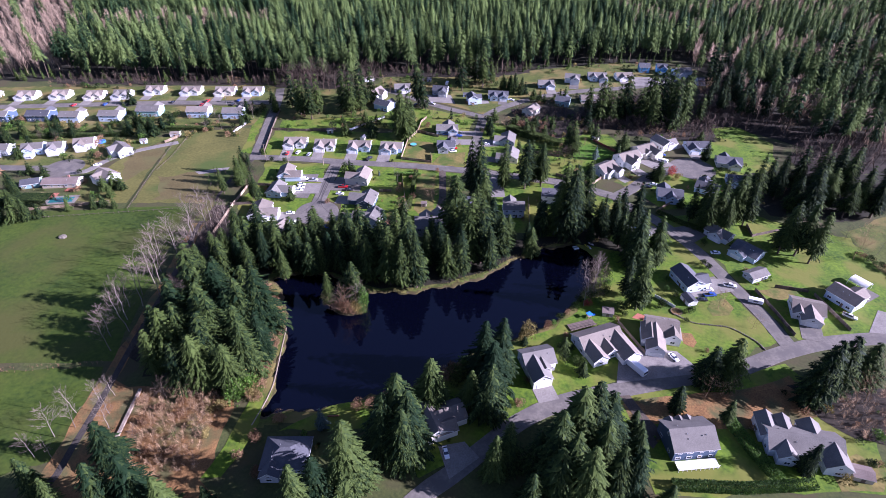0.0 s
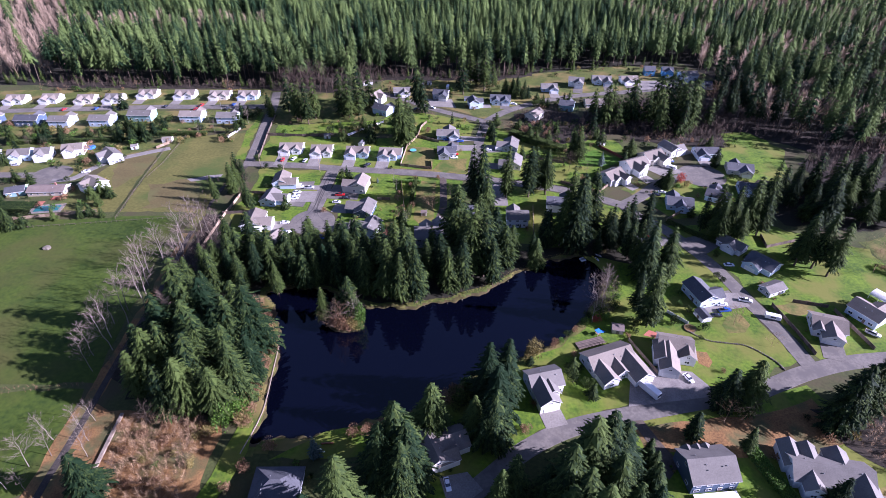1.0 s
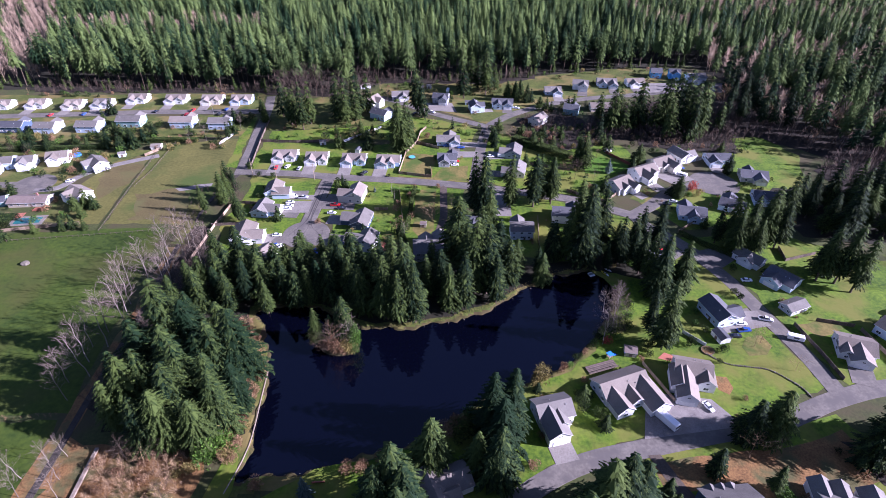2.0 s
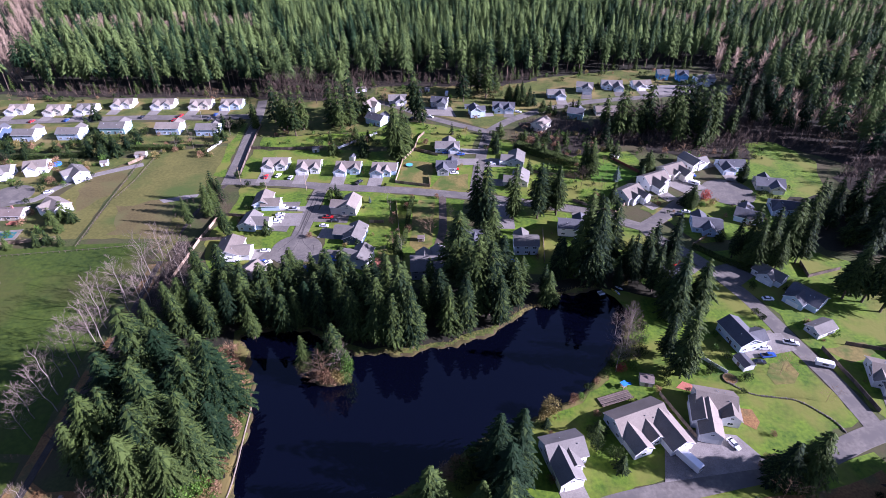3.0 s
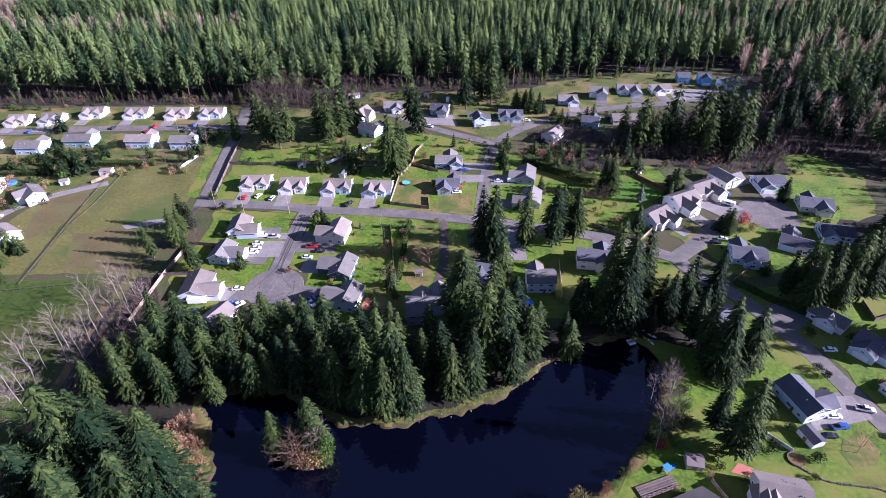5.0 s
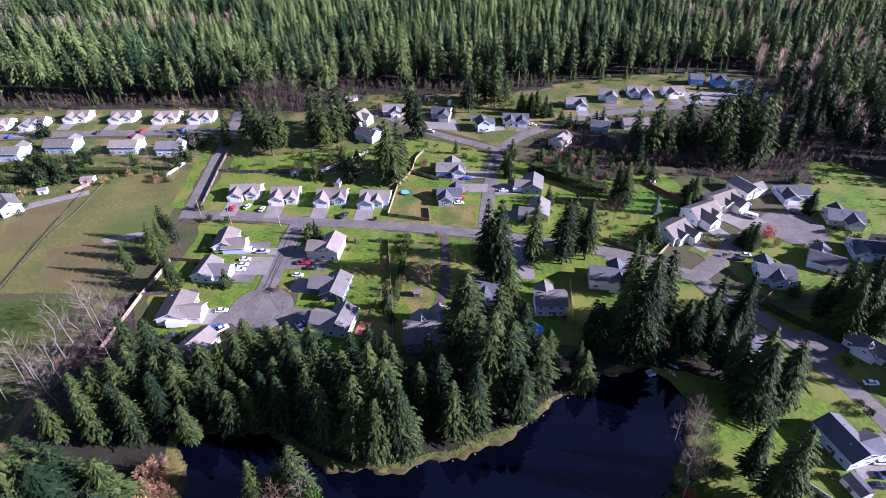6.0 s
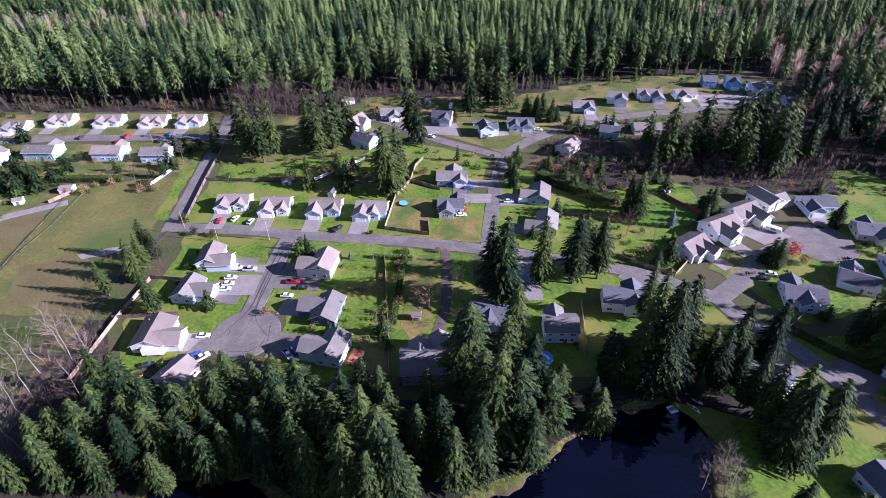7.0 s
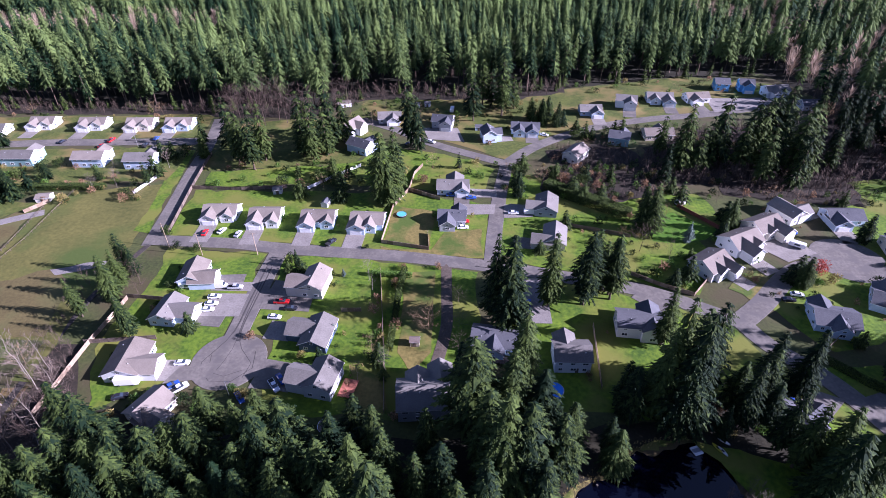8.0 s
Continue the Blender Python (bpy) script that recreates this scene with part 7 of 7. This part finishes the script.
deck(-226, 277, 8, 5, 3.5, 0.5, M_REDWOOD, "red-stained deck behind a long house")
deck(11, 258.5, -8, 6, 3, 1.0, M_DARKWOOD, "small back deck under firs")
dock = thing("dock", pose(63, 228.5, -0.4, 0, 0, 20), "small pale floating dock at the pond's end", "dock")
part("float", box(0, 0, 0, 2.6, 2.6, 0.35, 0.05), M_WHITEPAINT, dock)
part("board", box(0, 0, 0.22, 2.7, 1.2, 0.06), M_METAL, dock)


def boat(x, y, yaw, L, material, label):
    b = thing("boat", pose(x, y, 0.25, 0, 0, yaw), label, "boat", "small boats")
    bm = bmesh.new()
    rings = []
    for k in range(9):
        t = k / 8 * 2 - 1
        w = 0.42 * (1 - abs(t) ** 2.5) + 0.02
        rings.append([bm.verts.new((t * L / 2, s * w, z)) for s, z in ((-1, 0.28), (-0.6, -0.1), (0.6, -0.1), (1, 0.28))])
    for a, c in zip(rings, rings[1:]):
        for k in range(4):
            bm.faces.new((a[k], a[(k + 1) % 4], c[(k + 1) % 4], c[k]))
    part("hull", bm, material, b)
    part("seat", box(0, 0, 0.26, 0.9, 0.5, 0.06), M_TIRE, b)


boat(68.5, 229, -60, 3.4, plain("yellow_hull", (0.5, 0.45, 0.02), 0.4), "yellow kayak beside the pond")
boat(69.6, 228, -62, 3.4, PAINTS["white"], "white kayak beside the pond")
boat(71, 231, -40, 3.4, PAINTS["white"], "white rowing boat on the grass")
play = thing("playset", pose(60, 177, 0, 0, 0, 30), "bright blue plastic slide set on a lawn", "playset")
bm = bmesh.new()
add_box(bm, 0, 0, 1.0, 1.6, 1.6, 0.12)
for sx in (-0.75, 0.75):
    for sy in (-0.75, 0.75):
        add_box(bm, sx, sy, 1.1, 0.12, 0.12, 2.2)
part("tower", bm, M_WOOD, play)
bm = bmesh.new()
add_box(bm, 0, 0, 0, 3.6, 0.8, 0.1)
for s in (-0.4, 0.4):
    add_box(bm, 0, s, 0.15, 3.6, 0.08, 0.3)
part("slide", bm, M_PLASTICBLUE, play, "blue slide", pose(2.2, 0, 0.6, 0, 22, 0))
part("awning", box(0, 0, 2.25, 2.2, 2.2, 0.12, 0.04), M_PLASTICBLUE, play)
play2 = thing("playset", pose(-34, 254.5, 0, 0, 0, 10), "yellow wooden swing set on a lawn", "playset")
bm = bmesh.new()
add_tube(bm, (-2, 0, 2.2), (2, 0, 2.2), 0.09, 0.09, 6)
part("beam", bm, M_LEAFYELLOW, play2)
for sx in (-2, 2):
    for sy in (-1, 1):
        bm = bmesh.new()
        add_tube(bm, (sx, 0, 2.2), (sx * 1.1, sy, 0), 0.07, 0.07, 6)
        part("leg", bm, M_LEAFYELLOW, play2)
for sx in (-0.8, 0.8):
    part("swing_seat", box(sx, 0, 0.6, 0.5, 0.2, 0.05), M_TIRE, play2)
bench = thing("bench", pose(-41, 123, 0, 0, 0, 5), "orange-red wooden bench facing the pond", "bench")
part("seat", box(0, 0, 0.45, 4.0, 0.6, 0.08, 0.02), M_REDWOOD, bench)
part("backrest", box(0, -0.3, 0.8, 4.0, 0.08, 0.5, 0.02), M_REDWOOD, bench)
for sx in (-1.7, 1.7):
    part("leg", box(sx, 0, 0.22, 0.12, 0.5, 0.45), M_REDWOOD, bench)
bm = bmesh.new()
bmesh.ops.create_icosphere(bm, subdivisions=3, radius=1.6, matrix=Matrix.Diagonal((1.3, 1, 0.7, 1)))
for v in bm.verts:
    v.co *= 1 + 0.25 * noise.noise(v.co * 0.9)
rock = new("boulder", mesh_of("boulder", bm, M_STONE))
rock.matrix_basis = pose(-202.5, 229.5, 0.3)
tagged(rock, "lone pale boulder in the pasture", "boulder")
# the pale kerb on the pond's west bank, and the long beam in the thicket
for nm, pts, w, h, lab in (("bank_kerb", [(-69.2, 118.5), (-66.6, 135), (-68.2, 155), (-69.3, 167)], 0.35, 0.15, "pale timber edging along the pond's bank"), ("timber_walk", [(-113.5, 104), (-115.8, 133)], 1.1, 0.7, "long pale weathered boardwalk in the thicket")):
    k = road(nm, pts, w, M_TIMBER, lab, h, "edging")
# stones along the far bank
stone = mesh_of("stone", box(0, 0, 0, 0.7, 0.55, 0.45, 0.12), M_STONE)
edge = thing("stone_edging", pose(-20, 191, 0), "row of pale stones along the far bank", "stones")
line = smooth_line([(-20, 191), (-1.6, 195.5), (14, 202.5), (29, 214.5), (46, 227)], 4.5)
rs = random.Random(5)
for q in line:
    s = rs.uniform(0.35, 0.9)
    child("stone", stone, edge, pose(q.x + 20 + rs.uniform(-0.6, 0.6), q.y - 191 + rs.uniform(-0.6, 0.6), -0.25, rs.uniform(-20, 20), rs.uniform(-20, 20), rs.uniform(0, 180)) @ Matrix.Diagonal((s, s, s, 1)))
edge2 = thing("stone_edging", pose(-65, 124, 0), "row of pale stones along the near bank", "stones")
for q in smooth_line([(-65, 123), (-48, 126.3), (-30, 131.2), (-12, 138)], 3.5):
    s = rs.uniform(0.35, 0.8)
    child("stone", stone, edge2, pose(q.x + 65 + rs.uniform(-0.6, 0.6), q.y - 124 + rs.uniform(-0.6, 0.6), -0.25, rs.uniform(-20, 20), rs.uniform(-20, 20), rs.uniform(0, 180)) @ Matrix.Diagonal((s, s, s, 1)))
wall = thing("garden_wall", pose(100, 177, 0), "low dry stone garden wall beside a lawn", "wall")
for q in smooth_line([(98, 180), (104, 175), (112, 173.5), (119, 172), (126, 165), (128, 160)], 0.75):
    s = rs.uniform(0.8, 1.3)
    child("stone", stone, wall, pose(q.x - 100, q.y - 177, 0.2, rs.uniform(-10, 10), 0, rs.uniform(0, 180)) @ Matrix.Diagonal((s, s, s, 1)))


def pole(x, y, h, lamp=False):
    p = thing("utility_pole", pose(x, y, 0), "tall wooden utility pole beside the street" if not lamp else "metal street lamp beside the turning circle", "pole")
    bm = bmesh.new()
    add_tube(bm, (0, 0, -0.3), (0, 0, h), 0.16, 0.11, 8)
    part("post", bm, M_METAL if lamp else M_WOOD, p)
    part("crossarm" if not lamp else "arm", box(0.0 if not lamp else 0.8, 0, h - 0.6 if not lamp else h, 2.2 if not lamp else 1.8, 0.12, 0.14), M_METAL if lamp else M_WOOD, p)


for x, y, h, lm in ((-83, 312.5, 11, False), (-105, 311.5, 11, False), (-121, 317, 12, False), (-70.8, 243.5, 6, True), (17, 305, 6, True), (-178, 408, 7, True), (32, 300, 6, True)):
    pole(x, y, h, lm)
# paved yards
for pts, mat, lab in (
        ([(64, 141), (68, 155), (76, 160), (92, 158), (99, 147)], M_GRAVEL, "wide pale gravel drive in front of two houses"),
        ([(117.5, 247), (129, 251), (133.5, 241), (124, 233.5)], M_ASPHALT, "shaded asphalt drive beside a white house"),
        ([(63.5, 135), (67.5, 135.5), (72, 125), (75.5, 119), (70, 113), (67.5, 118), (67, 126)], M_DIRT, "packed dirt drive to a blue house"),
        ([(109, 191), (112, 204), (128, 205), (130, 196)], M_CONCRETE, "concrete yard with parked cars"),
        ([(1, 100), (-3, 112), (6, 114), (11, 108)], M_CONCRETE, "concrete drive beside a street"),
        ([(-94, 290.5), (-94, 295.5), (-79, 295.5), (-79, 290.5)], M_CONCRETE, "concrete parking place"),
        ([(-93, 277), (-93, 289), (-79, 289), (-79, 277)], M_CONCRETE, "concrete parking place"),
        ([(-93, 247), (-90, 254), (-80, 256), (-78, 250)], M_ASPHALT, "asphalt drive beside the circle"),
        ([(-73, 281), (-73, 292), (-55, 294), (-55, 280)], M_ASPHALT, "shaded asphalt drive"),
        ([(-66, 246), (-64, 258), (-48, 255), (-48, 246)], M_ASPHALT, "shaded asphalt drive"),
        ([(17, 341), (18, 352), (30, 352), (30, 342)], M_CONCRETE, "concrete drive with parked cars"),
        ([(-2, 343), (-2, 352), (14, 352), (13, 344)], M_CONCRETE, "concrete drive with parked cars"),
        ([(1, 358), (1, 366), (15, 365), (15, 358)], M_CONCRETE, "concrete drive beside a house"),
        ([(68, 282), (60, 290), (66, 296), (80, 289)], M_ASPHALT, "asphalt drive at the street bend"),
        ([(20, 276), (22, 300), (30, 300), (30, 276)], M_GRAVEL, "gravel drive under firs"),
        ([(118, 322), (126, 312), (140, 318), (132, 332)], M_CONCRETE, "concrete drives of the east houses"),
        ([(104, 250), (92, 240), (98, 234), (112, 246)], M_ASPHALT, "shaded asphalt drive"),
        ([(-20, 419), (-24, 434), (-4, 434), (0, 416)], M_CONCRETE, "concrete drive at the forest edge"),
        ([(182, 466), (150, 458), (152, 480), (200, 482)], M_GRAVEL, "pale gravel yard at the forest edge"),
        ([(176, 171), (188, 185), (194, 182), (186, 170)], M_CONCRETE, "concrete drive beside a lawn")):
    patch("driveway", pts, 0.172, mat, lab, "driveway", 0.0)
